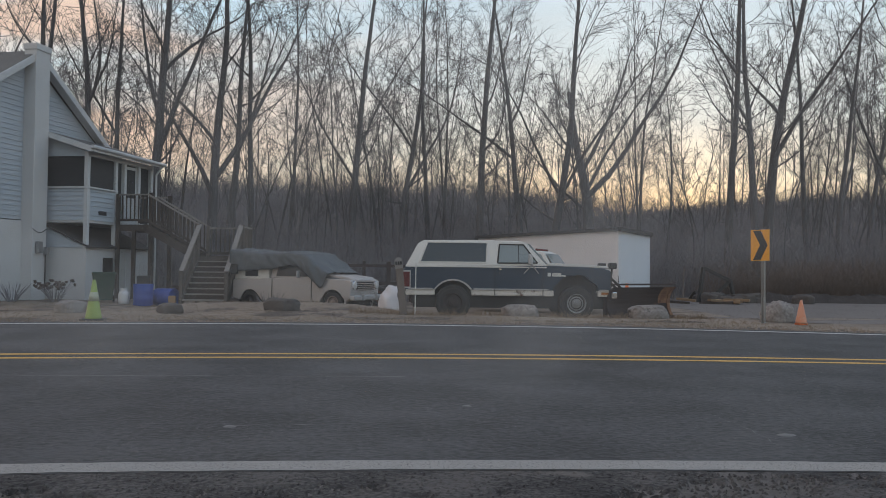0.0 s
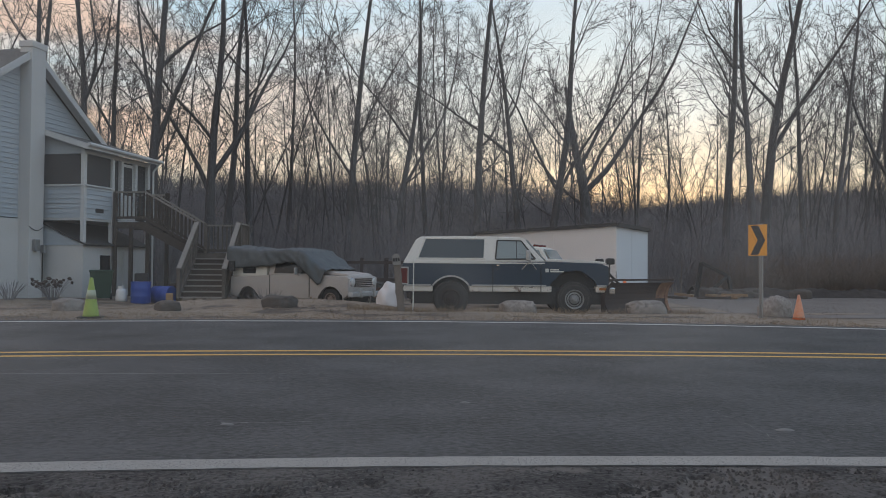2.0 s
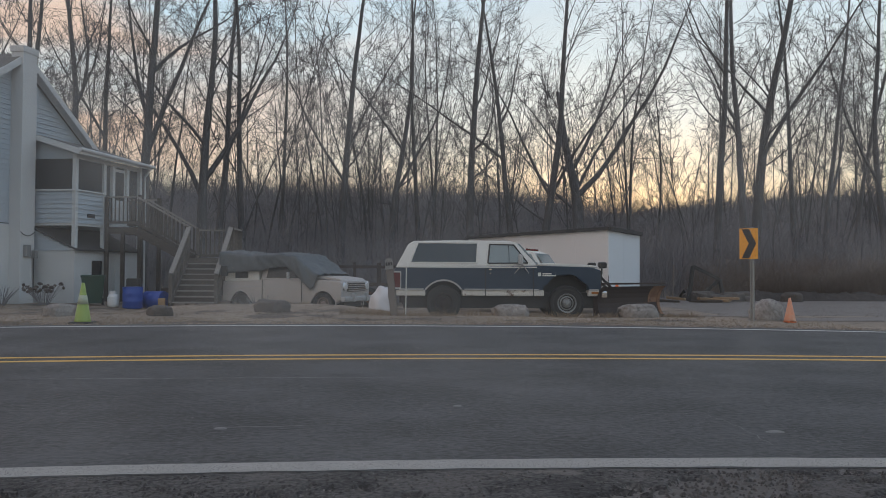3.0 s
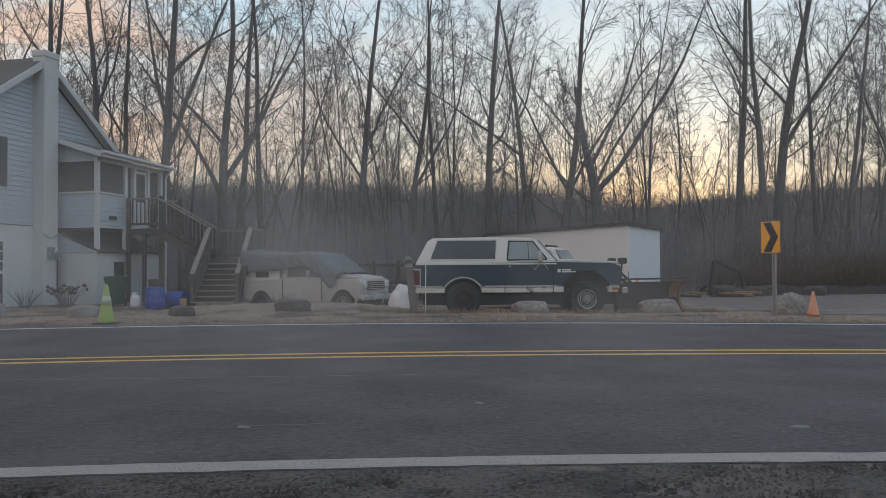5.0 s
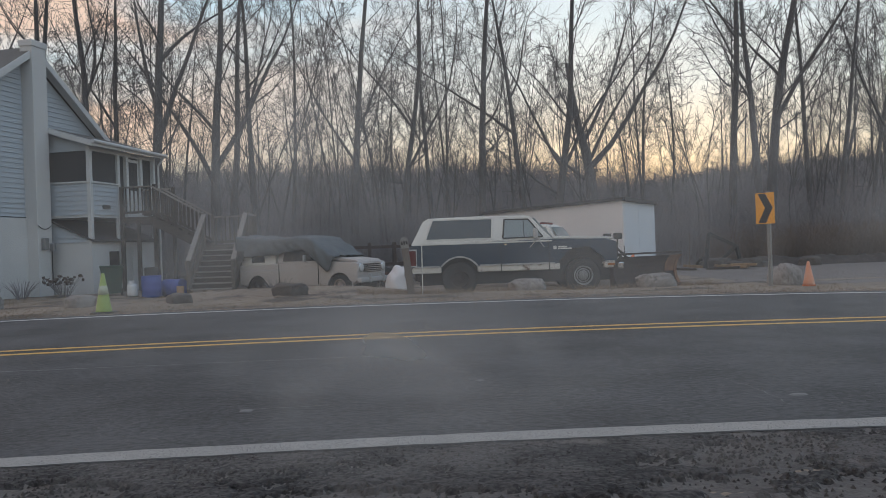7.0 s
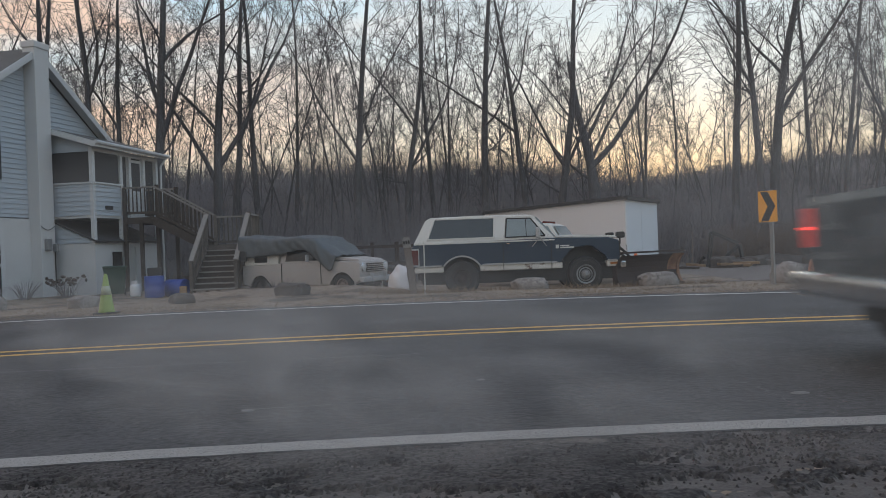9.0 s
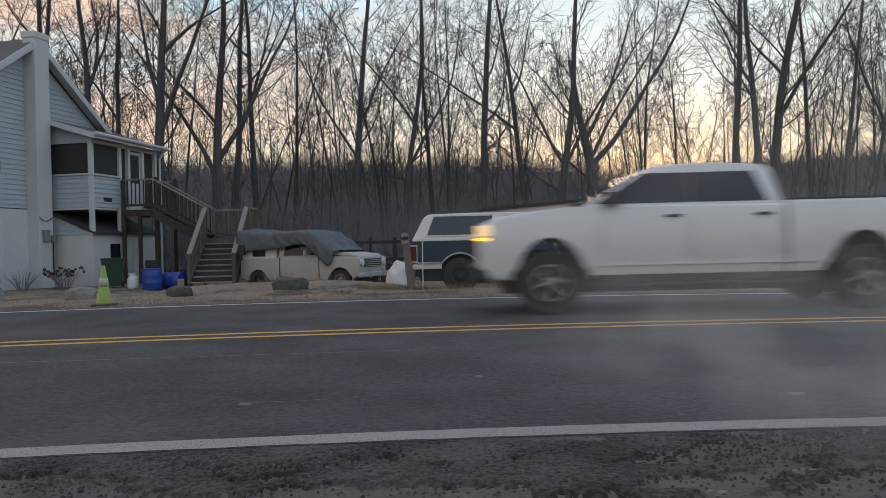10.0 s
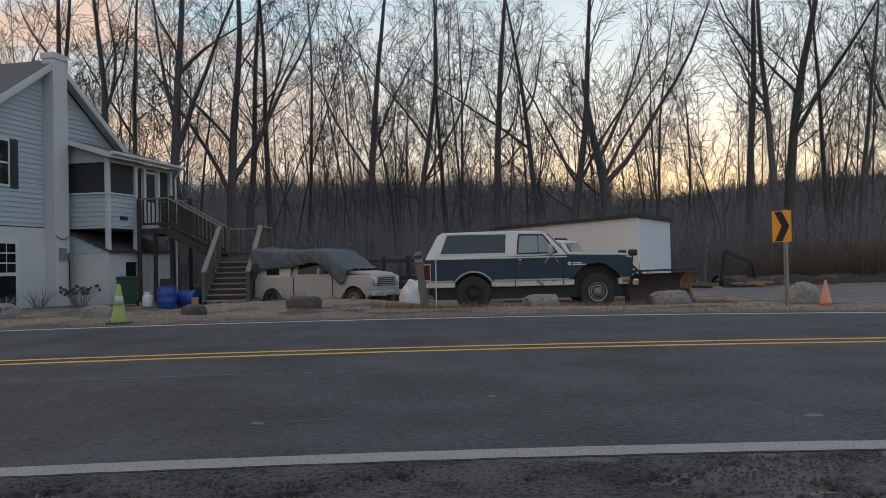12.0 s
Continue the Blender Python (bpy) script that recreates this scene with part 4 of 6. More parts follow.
    part("rear_bumper", boxes((rear - 0.14, rear + 0.02, -w, w, 0.46, 0.60, 0.03)), CHROME, car)
    # Broader than a real underbody, so its black gives the shade below the sills.
    part("underbody", boxes((rear + 0.2, nose - 0.1, -0.74, 0.74, 0.27, 0.62)), BLACK, car)
    part("wheel_well", boxes((b - 0.5, f + 0.55, -0.62, 0.62, 0.5, 1.05)), BLACK, car)
    for x in (f, b):
        for s in (1, -1):
            wh = wheel_parts(car, "wheel", x, s * (w - 0.10), tyre, 0.25, 0.21, GALV if x > 0 else DARK_RIM, "dirty steel rim")
            part("sidewall_band", turned(bmesh.new(), [(0.29, s * 0.120), (0.318, s * 0.120), (0.318, s * 0.1285), (0.29, s * 0.1285)], 28, "Y", ring=True), SIDEWALL, wh)
    # snowplough: curved blade set askew, push frame, mast with two lamps
    plow = new("snowplough")
    plow.parent = car
    plow.matrix_basis = pose(2.88, -0.22, 0.0, 0, 0, -55)
    tagged(plow, "rusty snowplough blade on a black frame")
    def curl(y0, y1, x0, x1, first=0, last=8):
        """A stretch of the curled blade between y0 and y1, from x0 to x1 through its thickness."""
        bm, rows = bmesh.new(), []
        for i in range(first, last + 1):
            a = radians(-62 + i * 15)
            x, z = 0.42 - 0.40 * math.cos(a), 0.40 + 0.42 * math.sin(a)
            rows.append([bm.verts.new((x + k, y, z)) for y in (y0, y1) for k in (x0, x1)])
        for p, q in zip(rows, rows[1:]):
            bm.faces.new((p[0], p[2], q[2], q[0])), bm.faces.new((p[1], q[1], q[3], p[3]))
            bm.faces.new((p[0], q[0], q[1], p[1])), bm.faces.new((p[2], p[3], q[3], q[2]))
        bm.faces.new((rows[0][0], rows[0][1], rows[0][3], rows[0][2])), bm.faces.new((rows[-1][0], rows[-1][2], rows[-1][3], rows[-1][1]))
        return bm
    part("blade", curl(-1.06, 1.06, 0, 0.03), RUST_DARK, plow, "curved rusty blade")
    part("end_plate", curl(0.98, 1.075, -0.01, 0.05), BRIGHT_RUST, plow, "flaking orange rust at the blade's end")
    part("rust_patch", curl(0.66, 0.98, 0.03, 0.036, 4, 8), BRIGHT_RUST, plow, "bare orange rust patch")
    for y in (-1.04, -0.52, 0.0, 0.52, 1.04):
        part("blade_rib", boxes((-0.06, 0.04, y - 0.025, y + 0.025, 0.10, 0.72)), RUST_DARK, plow)
    part("cutting_edge", boxes((0.18, 0.24, -1.06, 1.06, 0.0, 0.10)), RUST_DARK, plow)
    part("top_lip", boxes((0.16, 0.26, -1.06, 1.06, 0.80, 0.84)), RUST_DARK, plow)
    bm = bmesh.new()
    for y in (-0.35, 0.35):
        beam(bm, (2.1, y, 0.45), (2.9, y * 0.6, 0.32), 0.08, 0.10)
        beam(bm, (2.2, y, 0.40), (2.2, y, 1.05), 0.06, 0.06)
        rod(bm, (2.25, y, 0.95), (2.75, y * 0.5, 0.5), 0.03, n=8)
    beam(bm, (2.2, -0.55, 1.05), (2.2, 0.55, 1.05), 0.06, 0.06)
    beam(bm, (2.2, -0.35, 0.75), (2.2, 0.35, 0.75), 0.06, 0.06)
    part("lift_frame", bm, BLACK, car, "black lift frame")
    for y in (-0.62, 0.45):
        lamp = part("plough_lamp", boxes((2.12, 2.30, y - 0.09, y + 0.09, 1.16, 1.30, 0.03)), BLACK, car, "black plough lamp")
        part("lamp_stem", rod(bmesh.new(), (2.2, y, 1.04), (2.2, y, 1.17), 0.018, n=6), BLACK, lamp)
    bm = bmesh.new()
    for i in range(14):
        z = 1.0 - i * 0.035
        box(bm, 2.42 + 0.004 * (i % 2), 2.435 + 0.004 * (i % 2), -0.30, -0.285, z - 0.03, z)
    part("chain", bm, BLACK, car)
    return car


DARK_RIM = mat("rusty_dark_rim", (0.045, 0.035, 0.03), (0.025, 0.02, 0.02), 0.8)
SIDEWALL = mat("grubby_sidewall", (0.06, 0.058, 0.055), (0.03, 0.03, 0.03), 0.9, spots=(0.16, 0.155, 0.15), spot_scale=9, spot_from=0.6)
# Parked-vehicle panes: the reflected sky is put into the blue-grey base colour.
SKY_GREY_GLASS = glass("sky_grey_glass", (0.045, 0.055, 0.062), 0.12)
SKY_PALE_GLASS = glass("sky_pale_glass", (0.22, 0.26, 0.27), 0.08)
AMBER_LENS = mat("amber_lens", (0.35, 0.12, 0.02), None, 0.3, bump=0)
BRIGHT_RUST = mat("bright_rust", (0.27, 0.15, 0.085), (0.10, 0.048, 0.032), 0.9, scale=6, fine=40, bump=0.5, amount=1.2)
RUST_DARK = mat("dark_rusted_steel", (0.050, 0.032, 0.028), (0.022, 0.018, 0.018), 0.8, scale=3, fine=30, bump=0.4, spots=(0.11, 0.052, 0.032), spot_scale=2.2, spot_from=0.63)
parked_suv()


def old_pickup(name, label, paint, m, beacon=False):
    """A pickup of the sixties with round lamps."""
    car = thing(name, label, "pickup truck", m)
    f, b, w = 1.40, -1.40, 0.86
    z0 = 0.30
    side = [(1.98, z0 + 0.14), (2.01, 0.90), (1.94, 0.96), (1.0, 1.00), (0.78, 1.00), (-0.72, 0.98), (-0.74, 0.93), (-2.02, 0.93), (-2.04, z0 + 0.08), (b - 0.42, z0 + 0.02)]
    side += arch(b, 0.36, z0 + 0.02, 8)[::-1] + [(b + 0.40, z0), (f - 0.44, z0)] + arch(f, 0.40, z0 + 0.02, 8)[::-1]
    part("body", barrel(slab(bmesh.new(), side, lambda z: w, 0.05, 3), z0, 1.06, 0.035, 6), paint, car)
    part("hood", slab(bmesh.new(), [(0.80, 1.05), (0.80, 1.10), (1.3, 1.10), (1.86, 1.03), (1.97, 0.95)], lambda z: w - 0.15, 0.03), paint, car)
    def ch(z):
        return w - 0.04 - 0.12 * (z - 1.08) / 0.6
    part("cab", slab(bmesh.new(), [(0.80, 0.97), (0.42, 1.60), (0.25, 1.66), (-0.50, 1.66), (-0.62, 1.60), (-0.70, 0.97)], ch, 0.05, 3), paint, car)
    part("windscreen", slab(bmesh.new(), [(0.77, 1.13), (0.46, 1.58), (0.49, 1.58), (0.80, 1.13)], lambda z: ch(z) - 0.06), SKY_PALE_GLASS if beacon else GLASS, car)
    for s in (1, -1):
        bm = slab(bmesh.new(), [(0.62, 1.03), (0.32, 1.57), (-0.42, 1.57), (-0.50, 1.03)], lambda z: s * (ch(z) + 0.006), lo=lambda z: s * (ch(z) - 0.02))
        part("door_window", bm, SKY_PALE_GLASS if beacon else GLASS, car)
        y = s * (w + 0.004)
        for x in (-0.62, 0.72):
            part("door_gap", boxes((x - 0.008, x + 0.008, y - 0.014, y + 0.002, z0 + 0.06, 0.97)), BLACK, car)
        part("side_mirror", boxes((0.34, 0.39, y + s * 0.16 - 0.07, y + s * 0.16 + 0.07, 1.00, 1.20, 0.02)), DULL_CHROME, car)
        part("mirror_arm", rod(bmesh.new(), (0.36, y - s * 0.05, 0.94), (0.36, y + s * 0.14, 1.06), 0.012, n=6), DULL_CHROME, car)
        part("side_trim", boxes((-2.0, 0.70, *span(s, w - 0.035, w + 0.006), 0.765, 0.79)), DULL_CHROME, car)
        part("arch_lip", turned(bmesh.new(), [(0.40, -0.02), (0.425, -0.02), (0.425, 0.02), (0.40, 0.02)], 28, "Y", pose(f, s * (w - 0.03), z0 + 0.02), ring=True), paint, car)
        lamp = part("headlamp", turned(bmesh.new(), [(0.10, 0), (0.11, 0.05), (0.085, 0.075), (0.05, 0.085)], 20, "Y", pose(1.98, s * 0.66, 0.80, 0, 0, -90)), LENS, car, "round headlamp")
        part("lamp_ring", turned(bmesh.new(), [(0.125, 0), (0.13, 0.035), (0.112, 0.05)], 20, "Y", pose(1.97, s * 0.66, 0.80, 0, 0, -90)), CHROME, lamp)
        part("tail_lamp", boxes((-1.99, -1.89, s * 0.76 - 0.06, s * 0.76 + 0.06, 0.7, 0.9, 0.02)), RED_LENS, car)
    part("grille", boxes((1.94, 2.03, -0.52, 0.52, 0.66, 0.92, 0.02)), BLACK, car)
    for i in range(5):
        part("grille_bar", boxes((2.01, 2.05, -0.52, 0.52, 0.68 + i * 0.055, 0.70 + i * 0.055)), CHROME, car)
    part("front_bumper", boxes((1.98, 2.14, -0.88, 0.88, 0.38, 0.52, 0.03)), DULL_CHROME, car)
    for y in (-0.4, 0.4):
        part("bumper_guard", boxes((2.08, 2.20, y - 0.03, y + 0.03, 0.36, 0.62, 0.02)), DULL_CHROME, car)
    part("rear_bumper", boxes((-2.05, -1.95, -0.8, 0.8, 0.46, 0.58, 0.02)), CHROME, car)
    part("underbody", boxes((-1.8, 1.9, -0.5, 0.5, 0.22, 0.62)), BLACK, car)
    part("wheel_well", boxes((b - 0.45, f + 0.46, -0.64, 0.64, 0.32, 0.90)), BLACK, car)
    for x in (f, b):
        for s in (1, -1):
            wheel_parts(car, "wheel", x, s * (w - 0.13), 0.31, 0.20, 0.18, RIM_DUST if x > 0 else BLACK, "dusty steel rim")
    if beacon:
        for i in range(5):
            part("roof_lamp", turned(bmesh.new(), [(0.045, 0), (0.045, 0.05), (0.02, 0.075)], 10, "Z", pose(0.15, -0.56 + i * 0.28, 1.66)), RED_LENS, car, "red roof marker lamp")
    else:
        # long cap over the bed, below the tarp
        part("bed_cap", slab(bmesh.new(), [(-0.76, 0.93), (-0.76, 1.5), (-1.9, 1.5), (-2.0, 0.93)], lambda z: w - 0.05, 0.04), OLD_WHITE, car, "white cap over the bed")
        for s in (-1, 1):
            part("cap_window", boxes((-1.60, -1.15, s * (w - 0.05) - 0.012, s * (w - 0.05) + 0.012, 1.02, 1.2)), GLASS, car)
    return car


RIM_DUST = mat("dusty_rim", (0.30, 0.25, 0.22), (0.16, 0.11, 0.09), 0.8, scale=9, fine=40)
TRUCK_POSE = pose(-3.50, 24.28, -0.33, 0, 0, -24)
old_pickup("old_pickup_truck", "weathered cream sixties pickup truck with round headlamps, partly under a tarp", CREAM, TRUCK_POSE)
old_pickup("work_truck", "old pale grey truck with red roof marker lamps behind the SUV", OLD_WHITE, pose(3.45, 24.4, -0.12, 0, 0, -24), True)


def tarp_over_truck():
    xs = np.linspace(-2.06, 1.30, 64)
    ss = np.linspace(-1, 1, 47)
    verts, faces = [], []

    def along(x, *marks):
        """A height that glides from mark to mark along the truck."""
        return float(np.interp(x, [k for k, _ in marks], [v for _, v in marks]))
    for x in xs:
        top = along(x, (-2.06, 1.80), (-1.75, 1.80), (-1.3, 1.71), (-0.6, 1.70), (0.1, 1.74), (0.5, 1.66), (0.85, 1.42), (1.1, 1.22), (1.3, 1.13))
        half_ = along(x, (-2.06, 0.88), (0.2, 0.86), (0.9, 0.88), (1.3, 0.80))
        low = along(x, (-2.06, 1.08), (-1.4, 1.13), (-0.6, 1.20), (0.0, 1.32), (0.3, 1.28), (0.7, 0.98), (1.05, 0.66), (1.16, 0.72), (1.24, 1.0), (1.3, 1.08))
        for s in ss:
            a = abs(s)
            if a < 0.62:
                y, z = s / 0.62 * half_, top - 0.05 * (a / 0.62) ** 3
            else:
                k = (a - 0.62) / 0.38
                y, z = math.copysign(half_ + 0.06 * math.sin(k * 2.2) + 0.03, s), top - 0.05 - (top - 0.05 - low) * k
            n = noise.noise((x * 2.2, s * 3.0, 1.0)) * 0.05 + (0.5 - abs(noise.noise((x * 3.4 + s * 4.0, s * 2.0, 4.0)))) * 0.07 + noise.noise((x * 9, s * 8.0, 2.0)) * 0.02
            verts.append((x, y + n * (1 if s > 0 else -1), z + abs(n) + 0.02))
    nx, ns = len(xs), len(ss)
    for i in range(nx - 1):
        for j in range(ns - 1):
            faces.append((i * ns + j, (i + 1) * ns + j, (i + 1) * ns + j + 1, i * ns + j + 1))
    me = bpy.data.meshes.new("tarp")
    me.from_pydata(verts, [], faces)
    me.shade_smooth()
    me.materials.append(TARP)
    ob = tagged(new("tarp", me), "wrinkled blue-grey tarp draped over an old pickup truck", "tarp")
    ob.matrix_basis = TRUCK_POSE
    ob.modifiers.new("thick", "SOLIDIFY").thickness = 0.012
    return ob


tarp_over_truck()


# ---------------------------------------------------------------- the shed
def shed():
    """A low white shed; its near corner at the origin, one wall along x and the long wall along y."""
    m = pose(6.31, 26.0, -0.2, 0, 0, 45.8)
    ob = thing("shed", "low white panelled shed with a black tarred roof edge", "shed", m)
    L, W = 5.95, 2.1
    h = lambda x, y: 2.52 - 0.16 * y / L - 0.10 * x / W
    def wall(name, a, b, inward, matl):
        bm = bmesh.new()
        t = Vector(inward) * 0.08
        lo = [Vector((*a, -0.2)), Vector((*b, -0.2))]
        hi = [Vector((*a, h(*a))), Vector((*b, h(*b)))]
        vs = [bm.verts.new(v) for v in (lo[0], lo[1], hi[1], hi[0])] + [bm.verts.new(v + t) for v in (lo[0], lo[1], hi[1], hi[0])]
        for q in ((0, 1, 2, 3), (7, 6, 5, 4), (0, 4, 5, 1), (1, 5, 6, 2), (2, 6, 7, 3), (3, 7, 4, 0)):
            bm.faces.new([vs[i] for i in q])
        return part(name, bm, matl, ob)
    wall("wall", (0, 0.0), (0, L), (1, 0, 0), SHED_WHITE)
    wall("wall", (0.08, 0), (W, 0), (0, 1, 0), SHED_BLUE)
    wall("wall", (W, 0.08), (W, L), (-1, 0, 0), SHED_WHITE)
    wall("wall", (0.08, L), (W - 0.08, L), (0, -1, 0), SHED_WHITE)
    for y in (1.25, 2.45, 3.65, 4.85):
        part("panel_seam", boxes((-0.006, 0.004, y - 0.008, y + 0.008, -0.1, h(0, y) - 0.02)), SHED_WHITE, ob)
    part("panel_seam", boxes((1.02, 1.04, -0.006, 0.004, -0.1, 2.42)), SHED_BLUE, ob)
    bm = bmesh.new()
    rim = []
    for a, b in (((-0.06, -0.06), (-0.06, L + 0.05)), ((W + 0.06, -0.06), (W + 0.06, L + 0.05))):
        n = 24
        for i in range(n):
            p, q = (a[0], a[1] + (b[1] - a[1]) * i / n), (a[0], a[1] + (b[1] - a[1]) * (i + 1) / n)
            dz = 0.02 * noise.noise((i * 0.9, a[0], 0))
            beam(bm, (*p, h(*p) + 0.01 + dz), (*q, h(*q) + 0.01 + dz), 0.10, 0.10)
    for i in range(10):
        p, q = (W * i / 10, -0.06), (W * (i + 1) / 10, -0.06)
        dz = 0.025 * noise.noise((i * 0.9, 9.0, 0))
        beam(bm, (*p, h(*p) + 0.01 + dz), (*q, h(*q) + 0.01 + dz), 0.10, 0.12)
    part("roof_edge", bm, DARK_ROOF, ob, "black tarred roof edge")
    bm = bmesh.new()
    vs = [bm.verts.new((x, y, h(x, y) + k)) for k in (0.0, 0.06) for x, y in ((-0.08, -0.08), (W + 0.08, -0.08), (W + 0.08, L + 0.08), (-0.08, L + 0.08))]
    for q in ((3, 2, 1, 0), (4, 5, 6, 7), (0, 1, 5, 4), (1, 2, 6, 5), (2, 3, 7, 6), (3, 0, 4, 7)):
        bm.faces.new([vs[i] for i in q])
    part("roof", bm, DARK_ROOF, ob)
    return ob


shed()


# ---------------------------------------------------------------- by the road
def boulder(x, y, sx, sy, sz, seed, label, matl=None, sink=0.12, rough=0.16, dome=False):
    bm = bmesh.new()
    bmesh.ops.create_icosphere(bm, subdivisions=4, radius=1.0)
    for v in bm.verts:
        p = v.co.copy()
        k = 1 + rough * noise.noise(p * 1.3 + Vector((seed * 7.1, 0, 0))) + 0.5 * rough * noise.noise(p * 3.1 + Vector((0, seed * 3.3, 0))) + 0.2 * rough * noise.noise(p * 9)
        q = Vector((math.copysign(abs(p.x) ** 0.62, p.x), math.copysign(abs(p.y) ** 0.7, p.y), math.copysign(abs(p.z) ** 0.55, p.z)))
        if dome:
            q = p
        v.co = Vector((q.x * sx, q.y * sy, q.z * sz)) * k
    ob = part("boulder", bm, matl or STONE, None, label, smooth=True)
    ob.matrix_basis = pose(x, y, ground_height(x, y) + sz * 0.55 - sink * 0.3, 0, 0, seed * 31)
    return tagged(ob, category="boulder", group="boulders along the verge")


boulder(2.04, 16.75, 0.38, 0.28, 0.18, 0, "flat-topped grey boulder on the verge")
boulder(4.66, 16.6, 0.39, 0.29, 0.20, 6, "squared grey boulder on the verge in front of the plough")
boulder(7.22, 16.3, 0.37, 0.33, 0.42, 3, "domed pale grey boulder beside the road sign", sink=0.75, rough=0.2, dome=True)
boulder(-5.15, 16.6, 0.32, 0.22, 0.15, 4, "low dark boulder on the verge", DARK_STONE)
boulder(-2.98, 17.2, 0.37, 0.28, 0.20, 5, "low grey boulder on the verge", DARK_STONE)
boulder(-6.98, 16.2, 0.27, 0.22, 0.18, 2, "grey boulder behind the lime traffic cone")
boulder(-9.05, 16.6, 0.30, 0.24, 0.22, 7, "pale boulder at the edge of the yard")


DULL_BAND = mat("scuffed_band", (0.42, 0.45, 0.36), (0.30, 0.34, 0.24), 0.6, scale=5, fine=30, bump=0.1)
FADED_ORANGE = mat("sun_faded_orange", (0.55, 0.20, 0.10), (0.50, 0.30, 0.21), 0.6, scale=4, fine=30, bump=0.1, amount=1.0, spots=(0.55, 0.40, 0.32), spot_scale=5, spot_from=0.56)


def cone(x, y, high, matl, label, band=True, z=None):
    z = ground_height(x, y) if z is None else z
    ob = thing("traffic_cone", label, "traffic cone", pose(x, y, z, 0, 0, 12))
    r = high * 0.19 if matl is LIME else high * 0.22
    k = high * (0.28 if matl is LIME else 0.18)
    bm = boxes((-k, k, -k, k, 0, 0.035, 0.01))
    part("base", bm, BLACK if matl is LIME else ORANGE, ob)
    part("cone_body", turned(bmesh.new(), [(r * 1.08, 0.03), (r, 0.06), (r * 0.20, high), (r * 0.13, high + 0.005)], 24), matl, ob, smooth=True)
    if band:
        za, zb = high * 0.48, high * 0.70
        ra, rb = r * (1 - 0.8 * (za - 0.06) / (high - 0.06)), r * (1 - 0.8 * (zb - 0.06) / (high - 0.06))
        part("reflective_band", turned(bmesh.new(), [(ra + 0.004, za), (rb + 0.004, zb), (rb, zb)], 24), DULL_BAND, ob, smooth=True)
    return ob


cone(-5.72, 14.2, 0.70, LIME, "worn lime traffic cone on a black base at the road edge")
cone(7.08, 14.95, 0.46, FADED_ORANGE, "small faded orange traffic cone beside the road", False)
cone(6.25, 24.6, 0.72, ORANGE, "orange traffic cone near the shed", False)


def chevron_sign():
    m = pose(6.55, 15.45, 0.0, 0, 0, -60)
    ob = thing("road_sign", "yellow curve sign with a black chevron on a steel post", "road sign", m)
    zb = ground_height(6.55, 15.45)
    bm = boxes((-0.035, -0.005, 0.02, 0.06, zb - 0.2, 1.82), (0.005, 0.035, 0.02, 0.06, zb - 0.2, 1.82), (-0.035, 0.035, 0.055, 0.065, zb - 0.2, 1.82))
    part("post", bm, GALV, ob)
    plate = part("plate", boxes((-0.255, 0.165, -0.004, 0.004, 1.20, 1.80, 0.0)), SIGN_YELLOW, ob)
    bm = bmesh.new()
    arrow = [(-0.20, 1.785), (-0.03, 1.785), (0.13, 1.50), (-0.03, 1.215), (-0.20, 1.215), (-0.04, 1.50)]
    vs = [[bm.verts.new((x, y, z)) for x, z in arrow] for y in (-0.009, -0.0045)]
    bm.faces.new(vs[0]), bm.faces.new(vs[1][::-1])
    for i in range(6):
        bm.faces.new((vs[0][i], vs[1][i], vs[1][(i + 1) % 6], vs[0][(i + 1) % 6]))
    part("chevron", bm, SIGN_BLACK, plate, "black chevron pointing along the bend")
    for z in (1.26, 1.74):
        part("bolt", turned(bmesh.new(), [(0.012, 0), (0.012, 0.006), (0.006, 0.008)], 8, "Y", pose(0, -0.005, z, 0, 0, 180)), GALV, plate)
    return ob


chevron_sign()


TAG_GREY = mat("grey_tag", (0.26, 0.25, 0.245), (0.20, 0.19, 0.185), 0.7, fine=30)


def number_post():
    m = pose(-0.40, 16.85, ground_height(-0.4, 16.85), 0, -6, 0)
    ob = thing("mail_post", "leaning weathered wooden post with a pale number tag", "post", m)
    part("post", boxes((-0.075, 0.075, -0.07, 0.07, -0.2, 1.10, 0.015)), POST_WOOD, ob)
    bm = boxes((-0.085, 0.085, -0.10, -0.072, 0.95, 1.10, 0.004))
    rodm = turned(bm, [(0.085, -0.10), (0.085, -0.072)], 20, "Y", pose(0, 0, 1.10))
    tag = part("tag", rodm, TAG_GREY, ob, "rounded pale tag")
    for x in (-0.05, 0.0, 0.05):
        part("number_bar", boxes((x - 0.017, x + 0.017, -0.106, -0.101, 1.03, 1.10)), BLACK, tag)
    return ob


number_post()
st = thing("marker_stake", "thin white marker stake beside the wooden post", "stake", pose(-0.16, 16.8, ground_height(-0.16, 16.8)))
part("stake", rod(bmesh.new(), (0, 0, -0.1), (0.01, 0, 1.06), 0.012, n=8), PALE_BAND, st)
st = thing("marker_stake", "bare wooden stake near the wood", "stake", pose(8.75, 27.0, ground_height(8.75, 27.0)))
part("stake", rod(bmesh.new(), (0, 0, -0.1), (0.05, 0, 1.25), 0.022, n=8), POST_WOOD, st)


